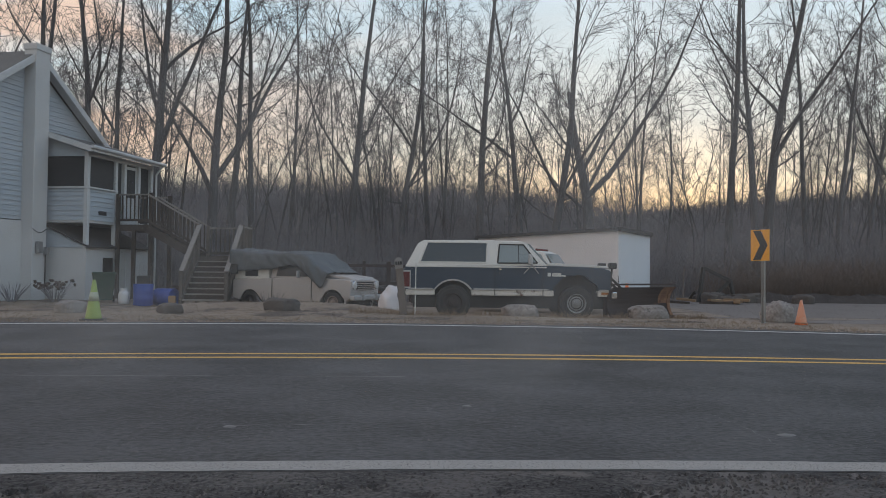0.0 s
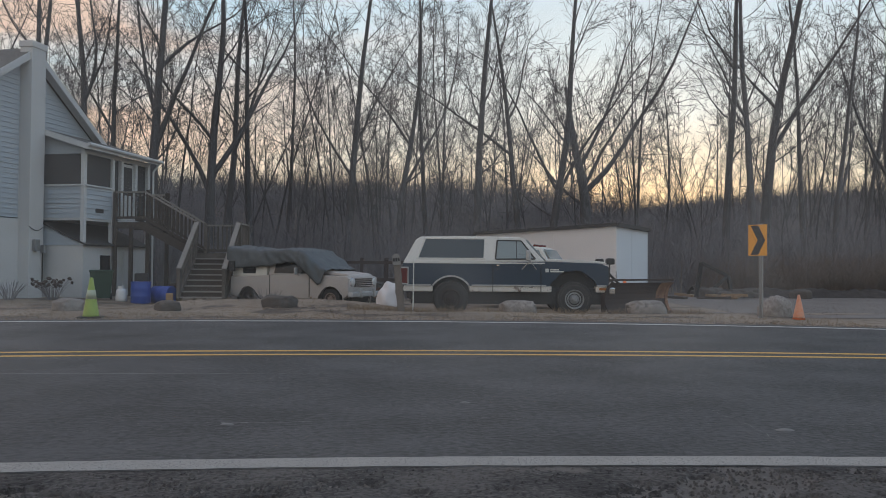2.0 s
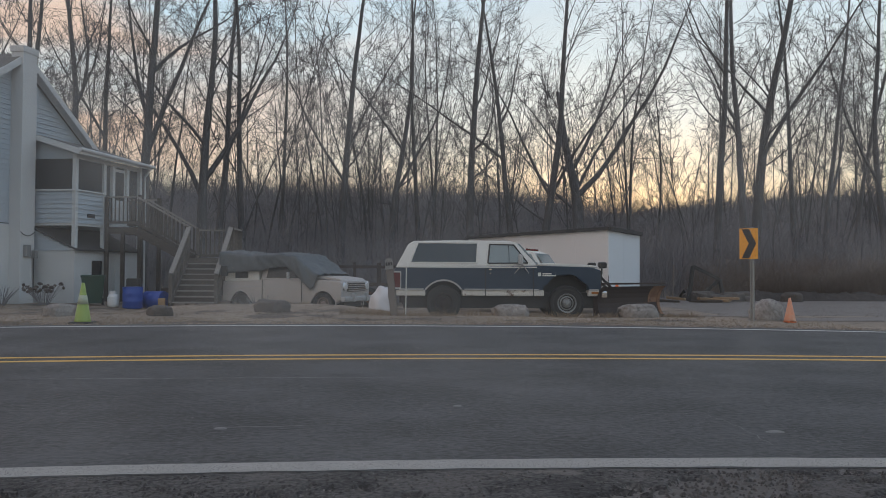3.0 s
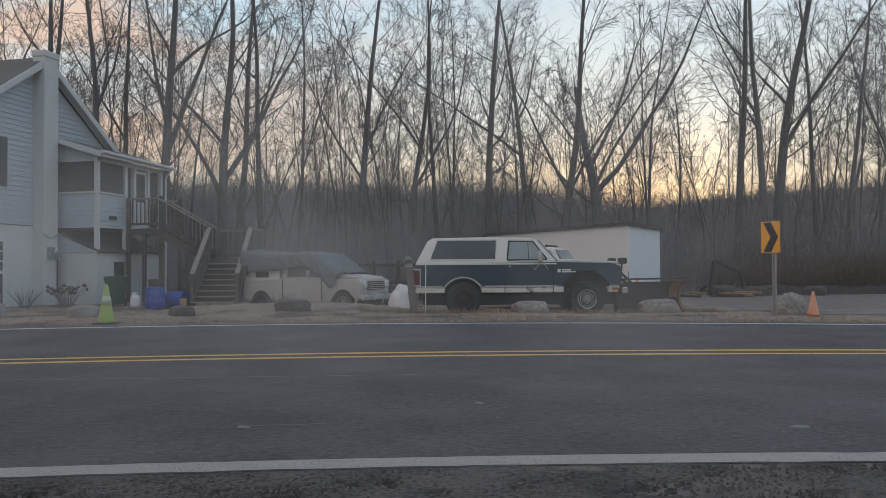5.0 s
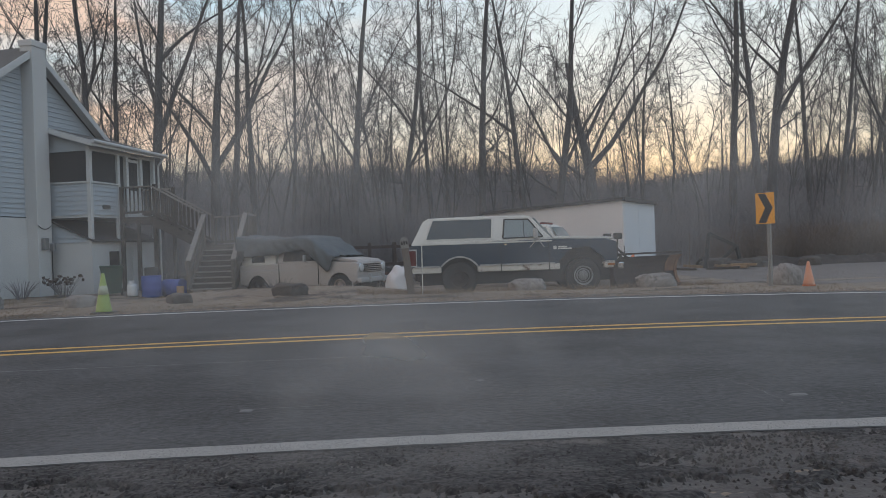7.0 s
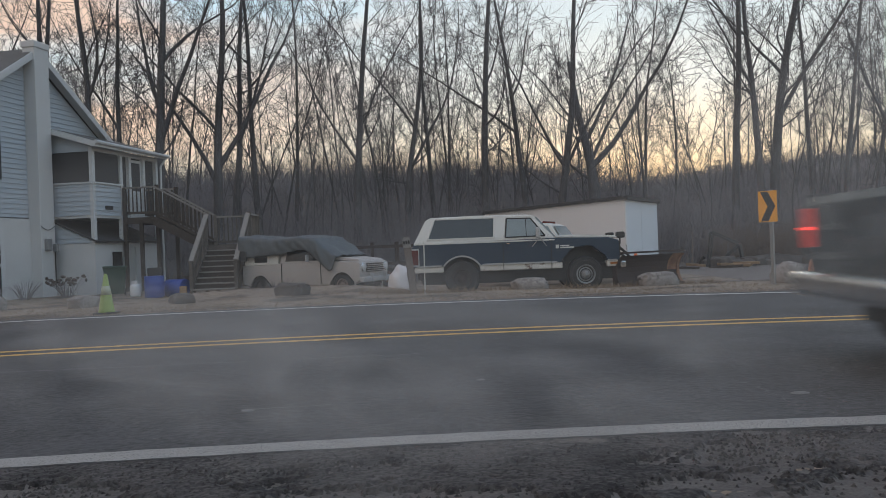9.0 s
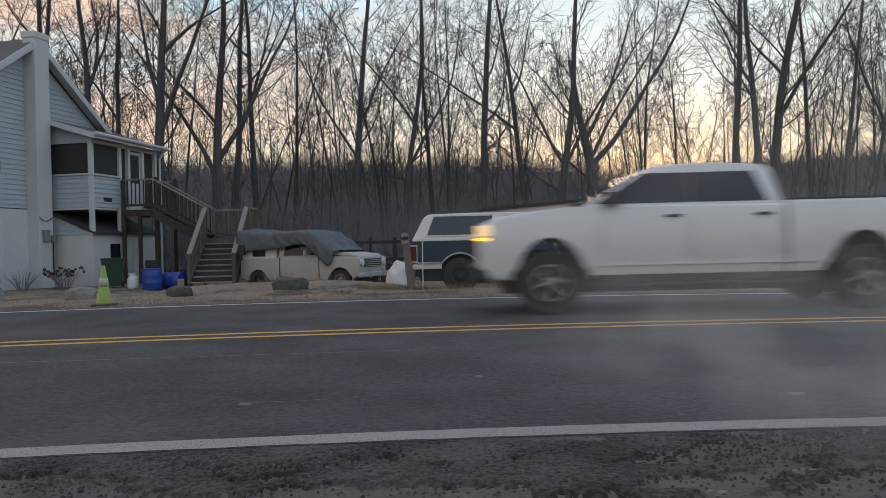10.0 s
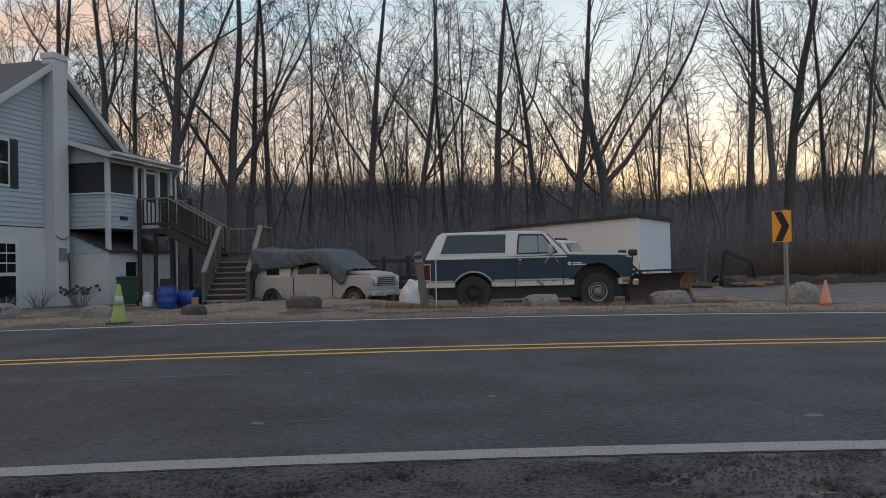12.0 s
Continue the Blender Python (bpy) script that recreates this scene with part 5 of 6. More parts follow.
def covered_heap():
    bm = bmesh.new()
    bmesh.ops.create_icosphere(bm, subdivisions=4, radius=1.0)
    for v in bm.verts:
        p = v.co.copy()
        k = 1 + 0.18 * noise.noise(p * 1.7) + 0.11 * (0.4 - abs(noise.noise(Vector((p.x * 4 + p.z, p.y * 4, p.z * 1.8))))) + 0.03 * noise.noise(p * 9)
        v.co = Vector((math.copysign(abs(p.x) ** 0.8, p.x) * 0.33, p.y * 0.36, max(-0.05, math.copysign(abs(p.z) ** 0.75, p.z) * 0.74))) * k
    ob = part("covered_mound", bm, PALE_TARP, None, "wrinkled white tarp over a mound between the parked vehicles", smooth=True)
    ob.matrix_basis = pose(-0.86, 22.0, ground_height(-0.88, 21.6), 0, 0, 20)
    return tagged(ob, category="covered mound")


covered_heap()


def rusty_rack():
    ob = thing("trailer_rack", "rusty steel rack trailer behind the parked trucks", "trailer", pose(-1.6, 27.5, ground_height(-1.6, 27.5), 0, 0, 6))
    for z in (0.75, 1.35):
        part("rail", boxes((-1.3, 1.3, -0.05, 0.05, z - 0.05, z + 0.05)), RUST_DARK, ob)
        part("rail", boxes((-1.3, 1.3, 0.95, 1.05, z - 0.05, z + 0.05)), RUST_DARK, ob)
    for x in (-1.25, -0.4, 0.45, 1.25):
        for y in (0, 1.0):
            part("upright", boxes((x - 0.04, x + 0.04, y - 0.045, y + 0.045, 0.1, 1.5)), RUST_DARK, ob)
    part("deck", boxes((-1.3, 1.3, 0.0, 1.0, 0.5, 0.58)), RUST_DARK, ob)
    part("tongue", boxes((1.3, 2.3, 0.45, 0.55, 0.45, 0.55)), RUST_DARK, ob)
    for y in (-0.12, 1.12):
        wheel_parts(ob, "wheel", 0.1, y, 0.32, 0.18, 0.18, RUST)
    return ob


rusty_rack()


def scrap():
    ob = thing("bent_frame", "dark bent steel frame lying at the edge of the wood", "scrap frame", pose(10.05, 27.6, ground_height(10.05, 27.6)))
    bm = bmesh.new()
    for a, b in (((-0.55, 0, 0), (-0.35, 0.1, 1.2)), ((-0.35, 0.1, 1.2), (0.55, 0, 0.75)), ((0.55, 0, 0.75), (-0.1, 0.2, 0.1)), ((0.55, 0, 0.75), (0.75, 0.1, 0.0)), ((-0.6, 0, 0.05), (0.9, 0.1, 0.08))):
        beam(bm, a, b, 0.09, 0.11)
    part("frame", bm, BLACK, ob)
    rnd = random.Random(5)
    for i in range(10):
        x, y = 9.2 + rnd.uniform(-0.9, 1.3), 26.6 + rnd.uniform(-0.5, 0.5)
        log = thing("plank", "split lumber lying on the gravel", "plank", pose(x, y, ground_height(x, y) + 0.04 + 0.05 * (i % 3), 0, rnd.uniform(-6, 6), rnd.uniform(-70, 70)), "heap of lumber")
        k = rnd.uniform(0.25, 0.55)
        part("board", boxes((-k, k, -0.07, 0.07, -0.04, 0.04, 0.01)), LUMBER if i % 3 else DARK_DECK, log)
    for i in range(14):
        x, y = 10.6 + rnd.uniform(-0.9, 2.4), 27.6 + rnd.uniform(-0.5, 0.8)
        boulder(x, y, rnd.uniform(0.2, 0.4), 0.25, rnd.uniform(0.12, 0.25), 20 + i, "dark lump of earth and stone at the edge of the wood", DARK_STONE)


def earth_bank():
    """A low rough bank of dark soil along the edge of the wood."""
    verts, faces, n, k = [], [], 130, 9
    for i in range(n + 1):
        x = 9.6 + i * 0.085
        for j in range(k + 1):
            v = j / k
            y = 27.75 + 1.3 * v + 0.15 * noise.noise((x * 0.8, 4.0, 0.0))
            h = math.sin(v * math.pi) * (0.30 + 0.16 * noise.noise((x * 1.1, v * 2, 6.0)) + 0.09 * noise.noise((x * 4.5, v * 6, 1.0)))
            verts.append((x, y, ground_height(x, y) - 0.03 + max(0.0, h)))
    for i in range(n):
        for j in range(k):
            faces.append((i * (k + 1) + j, (i + 1) * (k + 1) + j, (i + 1) * (k + 1) + j + 1, i * (k + 1) + j + 1))
    me = bpy.data.meshes.new("earth_bank")
    me.from_pydata(verts, [], faces)
    me.materials.append(DARK_SOIL)
    return tagged(new("earth_bank", me), "low bank of dark soil and roots below the weeds", "soil bank", kind="structure")


DARK_SOIL = mat("dark_soil", (0.030, 0.026, 0.025), (0.055, 0.047, 0.043), 0.95, scale=3, fine=20, bump=1.0, amount=1.2)
scrap()
earth_bank()


# ---------------------------------------------------------------- the house
HOUSE = pose(-12.17, 25.0, 0, 0, 0, -12.4)   # x out from the gable wall, y along it away from the road, z up
PITCH = 0.665


def clap(bm, pts, z0, z1, out=0.024, board=0.15):
    """Lapped boards across the strip from pts[0] to pts[1] (plan), between the heights that z0 and z1 give along it."""
    (ax, ay), (bx, by) = pts
    dx, dy = bx - ax, by - ay
    ln = math.hypot(dx, dy)
    nx, ny = dy / ln, -dx / ln
    lo = min(z0(0), z0(1))
    hi = max(z1(0), z1(0.5), z1(1))
    z = lo
    while z < hi:
        zt = min(z + board, hi)
        # the stretch of this board that lies inside the outline
        inside = [i / 60 for i in range(61) if z0(i / 60) <= z + board * 0.5 <= z1(i / 60)]
        if inside:
            a, b = inside[0], inside[-1]
            vs = []
            for zz, o in ((z, out), (zt, 0.0)):
                for k in (a, b):
                    vs.append(bm.verts.new((ax + dx * k + nx * (o + 0.004), ay + dy * k + ny * (o + 0.004), zz)))
            bm.faces.new((vs[0], vs[1], vs[3], vs[2]))
            vb = [bm.verts.new((ax + dx * k, ay + dy * k, z)) for k in (a, b)]
            bm.faces.new((vb[0], vb[1], vs[1], vs[0]))
        z += board
    return bm


def house():
    ob = thing("house", "two-storey house with pale blue-grey siding, white chimney and side porch", "house", HOUSE)
    half, back = 3.75, -9.0
    ridge, eave, base = 7.42, 7.42 - PITCH * 3.75, 2.27
    # gable wall and its core
    bm = bmesh.new()
    core = [(-half, -0.4), (half, -0.4), (half, eave - 0.05), (0, ridge - 0.12), (-half, eave - 0.05)]
    a = [bm.verts.new((0, y, z)) for y, z in core]
    b = [bm.verts.new((back, y, z)) for y, z in core]
    bm.faces.new(a), bm.faces.new(b[::-1])
    for i in range(5):
        j = (i + 1) % 5
        bm.faces.new((a[j], a[i], b[i], b[j]))
    part("wall_core", bm, SIDING, ob)
    bm = clap(bmesh.new(), [(0.004, half), (0.004, -half)][::-1], lambda k: base, lambda k: ridge - 0.13 - PITCH * abs((-half + 2 * half * k)))
    part("siding", bm, SIDING, ob, "pale blue-grey lapped siding")
    bm = clap(bmesh.new(), [(back, -half - 0.004), (0, -half - 0.004)], lambda k: base, lambda k: eave - 0.1)
    part("siding", bm, SIDING, ob, "pale blue-grey lapped siding")
    part("foundation", boxes((back, 0.05, -half - 0.05, half + 0.05, -0.4, base)), STUCCO, ob, "white stuccoed foundation wall")
    # roof slabs, rake boards
    for s in (1, -1):
        y1, z1 = s * (half + 0.35), ridge - PITCH * (half + 0.35)
        bm = bmesh.new()
        vs = [bm.verts.new((x, y, z + dz)) for x in (back - 0.2, 0.32) for y, z in ((0, ridge), (y1, z1)) for dz in (0.0, 0.12)]
        for q in ((0, 1, 3, 2), (4, 6, 7, 5), (0, 4, 5, 1), (2, 3, 7, 6), (0, 2, 6, 4), (1, 5, 7, 3)):
            bm.faces.new([vs[i] for i in q])
        part("roof", bm, SHINGLE, ob, "grey shingled roof slope")
        bm = bmesh.new()
        beam(bm, (0.345, 0, ridge + 0.0), (0.345, y1, z1 + 0.0), 0.04, 0.19)
        part("rake_board", bm, TRIM, ob, "white rake board")
        bm = bmesh.new()
        vs = [bm.verts.new((x, y, z - dz)) for x in (0.03, 0.325) for y, z in ((0, ridge), (y1, z1)) for dz in (0.004, 0.03)]
        for q in ((0, 1, 3, 2), (4, 6, 7, 5), (0, 4, 5, 1), (2, 3, 7, 6), (0, 2, 6, 4), (1, 5, 7, 3)):
            bm.faces.new([vs[i] for i in q])
        part("soffit", bm, TRIM, ob)
    part("corner_board", boxes((-0.03, 0.03, half - 0.1, half + 0.02, base, eave)), TRIM, ob)
    # chimney
    ch = part("chimney", boxes((0.0, 0.42, -0.28, 0.36, -0.4, 7.62, 0.02)), STUCCO, ob, "white stuccoed chimney stack")
    part("chimney_cap", boxes((-0.03, 0.45, -0.31, 0.39, 7.50, 7.70, 0.02)), STUCCO, ch)
    part("sill_cable", boxes((0.02, 0.05, -3.0, -0.3, base + 0.02, base + 0.04)), BLACK, ob)
    # window with shutters and basement door in the gable wall
    win = tagged(new("window"), "white-framed sash window")
    win.parent = ob
    part("frame", boxes((0.0, 0.06, -2.50, -1.72, 3.42, 4.82), ), TRIM, win)
    part("pane", boxes((0.05, 0.068, -2.42, -1.80, 3.50, 4.09)), GLASS, win)
    part("pane", boxes((0.05, 0.068, -2.42, -1.80, 4.15, 4.74)), GLASS, win)
    for y in (-1.70, -2.84):
        sh = part("shutter", boxes((0.01, 0.055, y, y + 0.32, 3.40, 4.84)), SHUTTER, ob, "dark shutter")
        for i in range(20):
            z = 3.48 + i * 0.065
            part("louvre", boxes((0.05, 0.066, y + 0.04, y + 0.28, z, z + 0.04)), SHUTTER, sh)
    door = tagged(new("door"), "white basement door with dark panes")
    door.parent = ob
    part("frame", boxes((0.05, 0.11, -2.55, -1.42, -0.2, 1.98)), TRIM, door)
    part("leaf", boxes((0.10, 0.13, -2.42, -1.55, -0.15, 1.86)), TRIM, door)
    for i in range(2):
        for j in range(3):
            y, z = -2.34 + i * 0.37, 0.95 + j * 0.29
            part("pane", boxes((0.125, 0.138, y, y + 0.33, z, z + 0.25)), GLASS, door)
    part("lower_panel", boxes((0.125, 0.138, -2.34, -1.64, 0.0, 0.85)), GLASS, door)
    # utility boxes and conduit on the foundation
    part("meter_box", boxes((0.42, 0.55, -0.15, 0.06, 1.30, 1.66, 0.02)), GALV, ob, "grey meter box")
    part("meter_box", boxes((0.42, 0.56, 0.22, 0.35, 1.25, 1.5, 0.02)), GALV, ob, "small grey utility box")
    part("conduit", rod(bmesh.new(), (0.46, 0.28, 0.1), (0.46, 0.28, 1.3), 0.02, n=6), BLACK, ob)
    bm = bmesh.new()
    for i in range(14):
        a_, b_ = i / 14, (i + 1) / 14
        rod(bm, (0.44, -0.3 + 0.62 * a_, 2.05 - 0.12 * math.sin(a_ * 3.14)), (0.44, -0.3 + 0.62 * b_, 2.05 - 0.12 * math.sin(b_ * 3.14)), 0.012, n=5)
    part("cable", bm, BLACK, ob)
    # lean-to below the porch
    k0, k1, s0, s1 = 0.05, 1.61, 0.62, 4.3
    part("lean_to_wall", boxes((k0, k1, s0, s1, -0.4, 1.50)), STUCCO, ob, "white block lean-to wall")
    bm = bmesh.new()
    vs = [bm.verts.new(v) for v in ((k0, s0, 1.5), (k1, s0, 1.5), (k0, s0, 2.2), (k0, s0 + 0.06, 1.5), (k1, s0 + 0.06, 1.5), (k0, s0 + 0.06, 2.2))]
    for q in ((0, 1, 2), (5, 4, 3), (0, 3, 4, 1), (1, 4, 5, 2), (2, 5, 3, 0)):
        bm.faces.new([vs[i] for i in q])
    part("lean_to_gable", bm, SIDING, ob)
    bm = clap(bmesh.new(), [(k0, s0), (k1, s0)], lambda k: 1.5, lambda k: 2.2 - 0.7 * k)
    part("siding", bm, SIDING, ob)
    bm = bmesh.new()
    vs = [bm.verts.new(v) for v in ((k0, s0 - 0.08, 2.24), (k1 + 0.12, s0 - 0.08, 1.50), (k1 + 0.12, s1, 1.50), (k0, s1, 2.24))]
    vs += [bm.verts.new(v.co + Vector((0, 0, 0.05))) for v in vs]
    for q in ((3, 2, 1, 0), (4, 5, 6, 7), (0, 1, 5, 4), (1, 2, 6, 5), (2, 3, 7, 6), (3, 0, 4, 7)):
        bm.faces.new([vs[i] for i in q])
    part("lean_to_roof", bm, DARK_ROOF, ob, "dark sloping lean-to roof")
    part("basement_window", boxes((k1 - 0.01, k1 + 0.03, 1.5, 2.0, 0.55, 1.2)), GLASS, ob)
    part("basement_door", boxes((k1 - 0.01, k1 + 0.04, 2.75, 3.5, -0.2, 1.35)), TRIM, ob)
    # porch
    part("porch_floor", boxes((0.0, k1, s0, s1, 2.28, 2.40)), TRIM, ob)
    for pts in ([(0.0, s0 - 0.0), (k1, s0 - 0.0)], [(k1 + 0.0, s0), (k1 + 0.0, 2.15)]):
        (ax, ay), (bx, by) = pts
        t = 0.07
        bm = boxes((ax, bx, s0, s0 + t, 2.36, 3.36)) if ay == by else boxes((k1 - t, k1, s0 + t, by, 2.36, 3.36))
        part("porch_panel", bm, SIDING, ob)
        bm = clap(bmesh.new(), pts, lambda k: 2.36, lambda k: 3.34)
        part("siding", bm, SIDING, ob, "pale siding of the porch parapet")
        bm = bmesh.new()
        beam(bm, (ax, ay, 3.38), (bx, by, 3.38), 0.13, 0.05)
        part("parapet_cap", bm, TRIM, ob)
        bm = bmesh.new()
        beam(bm, (ax + (0.05 if ay == by else -0.05), ay + 0.05, 3.9), (bx + (0 if ay == by else -0.05), by + (0.05 if ay == by else 0), 3.9), 0.01, 1.0)
        part("screen", bm, SCREEN, ob, "dark porch screen")
    for k, s, z0, z1 in ((k1 - 0.03, s0 + 0.03, 1.5, 4.5), (k1 - 0.03, 2.12, 1.5, 4.5), (k1 - 0.03, 2.62, 2.3, 4.5), (k1 - 0.03, 3.45, 2.3, 4.5), (k1 - 0.03, s1 - 0.05, -0.2, 4.5), (0.08, s0 + 0.03, 2.3, 4.6)):
        part("porch_post", boxes((k - 0.065, k + 0.065, s - 0.065, s + 0.065, z0, z1, 0.008)), TRIM, ob, "white porch post")
    part("porch_beam", boxes((k1 - 0.09, k1 + 0.03, s0, s1, 4.36, 4.50)), TRIM, ob)
    bm = bmesh.new()
    vs = [bm.verts.new(v) for v in ((0.0, s0 + 0.0, 4.36), (k1, s0 + 0.0, 4.36), (k1, s0 + 0.0, 4.5), (0.0, s0 + 0.0, 5.05))]
    vs += [bm.verts.new(v.co + Vector((0, 0.08, 0))) for v in vs]
    for q in ((0, 1, 2, 3), (7, 6, 5, 4), (0, 4, 5, 1), (1, 5, 6, 2), (2, 6, 7, 3), (3, 7, 4, 0)):
        bm.faces.new([vs[i] for i in q])
    part("porch_gable", bm, SIDING, ob)
    bm = bmesh.new()
    vs = [bm.verts.new(v) for v in ((0.0, s0 - 0.25, 5.10), (k1 + 0.28, s0 - 0.25, 4.50), (k1 + 0.28, s1 + 0.2, 4.50), (0.0, s1 + 0.2, 5.10))]
    vs += [bm.verts.new(v.co + Vector((0, 0, 0.10))) for v in vs]
    for q in ((3, 2, 1, 0), (4, 5, 6, 7), (0, 1, 5, 4), (1, 2, 6, 5), (2, 3, 7, 6), (3, 0, 4, 7)):
        bm.faces.new([vs[i] for i in q])
    part("porch_roof", bm, SHINGLE, ob, "shingled porch roof")
    bm = bmesh.new()
    beam(bm, (0.0, s0 - 0.27, 5.13), (k1 + 0.30, s0 - 0.27, 4.53), 0.04, 0.17)
    beam(bm, (k1 + 0.30, s0 - 0.27, 4.53), (k1 + 0.30, s1 + 0.2, 4.53), 0.04, 0.15)
    part("fascia", bm, TRIM, ob, "white fascia")
    bm = bmesh.new()
    rod(bm, (k1 + 0.36, s0 - 0.3, 4.60), (k1 + 0.36, s1 + 0.25, 4.55), 0.06, n=8)
    rod(bm, (k1 + 0.34, s1 + 0.1, 4.52), (k1 + 0.10, s1 + 0.1, 4.2), 0.035, n=8)
    rod(bm, (k1 + 0.10, s1 + 0.1, 4.2), (k1 + 0.10, s1 + 0.1, 0.1), 0.035, n=8)
    part("gutter", bm, TRIM, ob, "white gutter and downpipe")
    part("porch_wall", boxes((0.052, 0.07, s0, s1, 2.4, 5.0)), SIDING, ob)
    part("porch_door", boxes((k1 - 0.10, k1 - 0.05, 2.70, 3.40, 2.40, 4.30)), TRIM, ob, "white screen door")
    part("door_pane", boxes((k1 - 0.048, k1 - 0.04, 2.80, 3.30, 3.25, 4.2)), SCREEN, ob)
    part("porch_back", boxes((k1 - 0.12, k1 - 0.10, 2.2, s1, 2.4, 4.36)), SCREEN, ob)
    part("porch_vent", boxes((k1, k1 + 0.03, 1.2, 1.6, 2.55, 2.68)), BLACK, ob)
    return ob


house()


def rails(parent, a, b, drop_to, matl, gap=0.14, high=0.95):
    """A handrail from a to b with balusters that reach the boards below."""
    a, b = Vector(a), Vector(b)
    part("handrail", beam(bmesh.new(), a, b, 0.09, 0.05), RAIL_TOP, parent)
    part("lower_rail", beam(bmesh.new(), a - Vector((0, 0, high - 0.12)), b - Vector((0, 0, high - 0.12)), 0.04, 0.08), matl, parent)
    n = max(2, int((b - a).length / gap))
    for i in range(1, n):
        p = a.lerp(b, i / n)
        part("baluster", boxes((p.x - 0.018, p.x + 0.018, p.y - 0.018, p.y + 0.018, p.z - high + 0.1, p.z)), matl, parent)


def outside_stairs():
    ob = thing("outside_stairs", "weathered wooden outside stairs with landings and railings up to the porch", "stairs", None)
    H = HOUSE
    L = lambda k, s, z: tuple(H @ Vector((k, s, z)))
    # upper landing beside the porch
    bm = bmesh.new()
    for i in range(9):
        s = 2.18 + i * 0.135
        beam(bm, L(1.66, s, 2.28), L(2.92, s, 2.28), 0.125, 0.04)
    part("landing", bm, DARK_DECK, ob, "dark deck boards")
    bm = bmesh.new()
    for p, q in (((1.66, 2.12), (2.92, 2.12)), ((2.92, 2.12), (2.92, 3.35)), ((1.66, 3.35), (2.92, 3.35))):
        beam(bm, L(*p, 2.19), L(*q, 2.19), 0.05, 0.20)
    part("landing_joist", bm, DARK_DECK, ob)
    for k, s, top in ((1.72, 2.12, 3.3), (2.90, 2.12, 3.34), (2.90, 3.3, 3.34), (2.3, 2.12, 2.2)):
        x, y, _ = L(k, s, 0)
        part("post", boxes((x - 0.055, x + 0.055, y - 0.055, y + 0.055, -0.35, top)), DARK_DECK, ob)
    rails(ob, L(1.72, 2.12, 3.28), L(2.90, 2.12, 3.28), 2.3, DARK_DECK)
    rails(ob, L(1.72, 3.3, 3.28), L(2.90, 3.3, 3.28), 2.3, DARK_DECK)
    # upper flight, sideways to the half landing
    x0, y0, _ = L(2.95, 2.12, 0)
    x1, yf, ym = -7.15, 25.75, 26.95
    zt, zm = 2.30, 1.30
    y0 = 25.95
    n = 6
    for i in range(n):
        x = x0 + (x1 - x0) * (i + 0.5) / n
        z = zt - (zt - zm) * (i + 1) / (n + 1)
        part("tread", boxes((x - 0.16, x + 0.16, y0 + 0.04, ym - 0.05, z - 0.04, z)), DARK_DECK, ob)
    for y in (y0, ym):
        part("stringer", beam(bmesh.new(), (x0, y, zt - 0.16), (x1 + 0.1, y, zm - 0.12), 0.045, 0.26), DARK_DECK, ob)
        rails(ob, (x0, y, zt + 0.95), (x1, y, zm + 0.98), 0, DARK_DECK)
    # half landing
    xa, xb = -7.18, -5.72
    for i in range(9):
        y = yf + 0.06 + i * 0.135
        part("deck_board", boxes((xa, xb, y - 0.06, y + 0.06, zm - 0.04, zm)), DECK, ob)
    bm = boxes((xa, xb, yf - 0.02, yf + 0.03, zm - 0.24, zm - 0.04), (xa, xb, ym - 0.03, ym + 0.02, zm - 0.24, zm - 0.04), (xa, xa + 0.05, yf, ym, zm - 0.24, zm - 0.04), (xb - 0.05, xb, yf, ym, zm - 0.24, zm - 0.04))
    part("landing_joist", bm, DECK, ob)
    for x in (xa + 0.03, xb - 0.03):
        for y in (yf, ym):
            part("post", boxes((x - 0.05, x + 0.05, y - 0.05, y + 0.05, -0.45, zm + 1.0)), DECK, ob)
    rails(ob, (xa, ym, zm + 0.93), (xb, ym, zm + 0.93), 0, DECK)
    rails(ob, (xb - 0.03, yf, zm + 0.93), (xb - 0.03, ym, zm + 0.93), 0, DECK)
    # lower flight, down towards the yard
    yb, zb = 23.85, -0.18
    steps = 8
    for i in range(steps):
        k = (i + 1) / (steps + 0)
        y = yf - (yf - yb) * (i + 0.5) / steps
        z = zm - (zm - zb) * (i + 1) / (steps + 1)
        part("tread", boxes((xa + 0.12, xb - 0.12, y - 0.15, y + 0.13, z - 0.04, z, 0.008)), RAIL_TOP, ob, "pale grey tread")
        # The stairs have open gaps here; a dark board stands in for their shade.
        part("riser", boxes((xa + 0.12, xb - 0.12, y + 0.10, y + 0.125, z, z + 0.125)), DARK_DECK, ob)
    for x in (xa + 0.07, xb - 0.07):
        part("stringer", beam(bmesh.new(), (x, yf + 0.05, zm - 0.16), (x, yb, zb + 0.03), 0.05, 0.28), DECK, ob)
        part("handrail", beam(bmesh.new(), (x, yf, zm + 0.98), (x, yb + 0.05, zb + 0.98), 0.14, 0.05), RAIL_TOP, ob, "pale handrail")
        part("side_rail", beam(bmesh.new(), (x, yf, zm + 0.5), (x, yb + 0.05, zb + 0.5), 0.03, 0.10), DECK, ob)
        for i in range(1, 13):
            k = i / 13
            y, z = yf + (yb - yf) * k, zm + (zb - zm) * k
            part("baluster", boxes((x - 0.015, x + 0.015, y - 0.03, y + 0.03, z - 0.05, z + 0.95)), DECK, ob)
        part("newel", boxes((x - 0.05, x + 0.05, yb, yb + 0.1, -0.4, zb + 1.0)), DECK, ob)
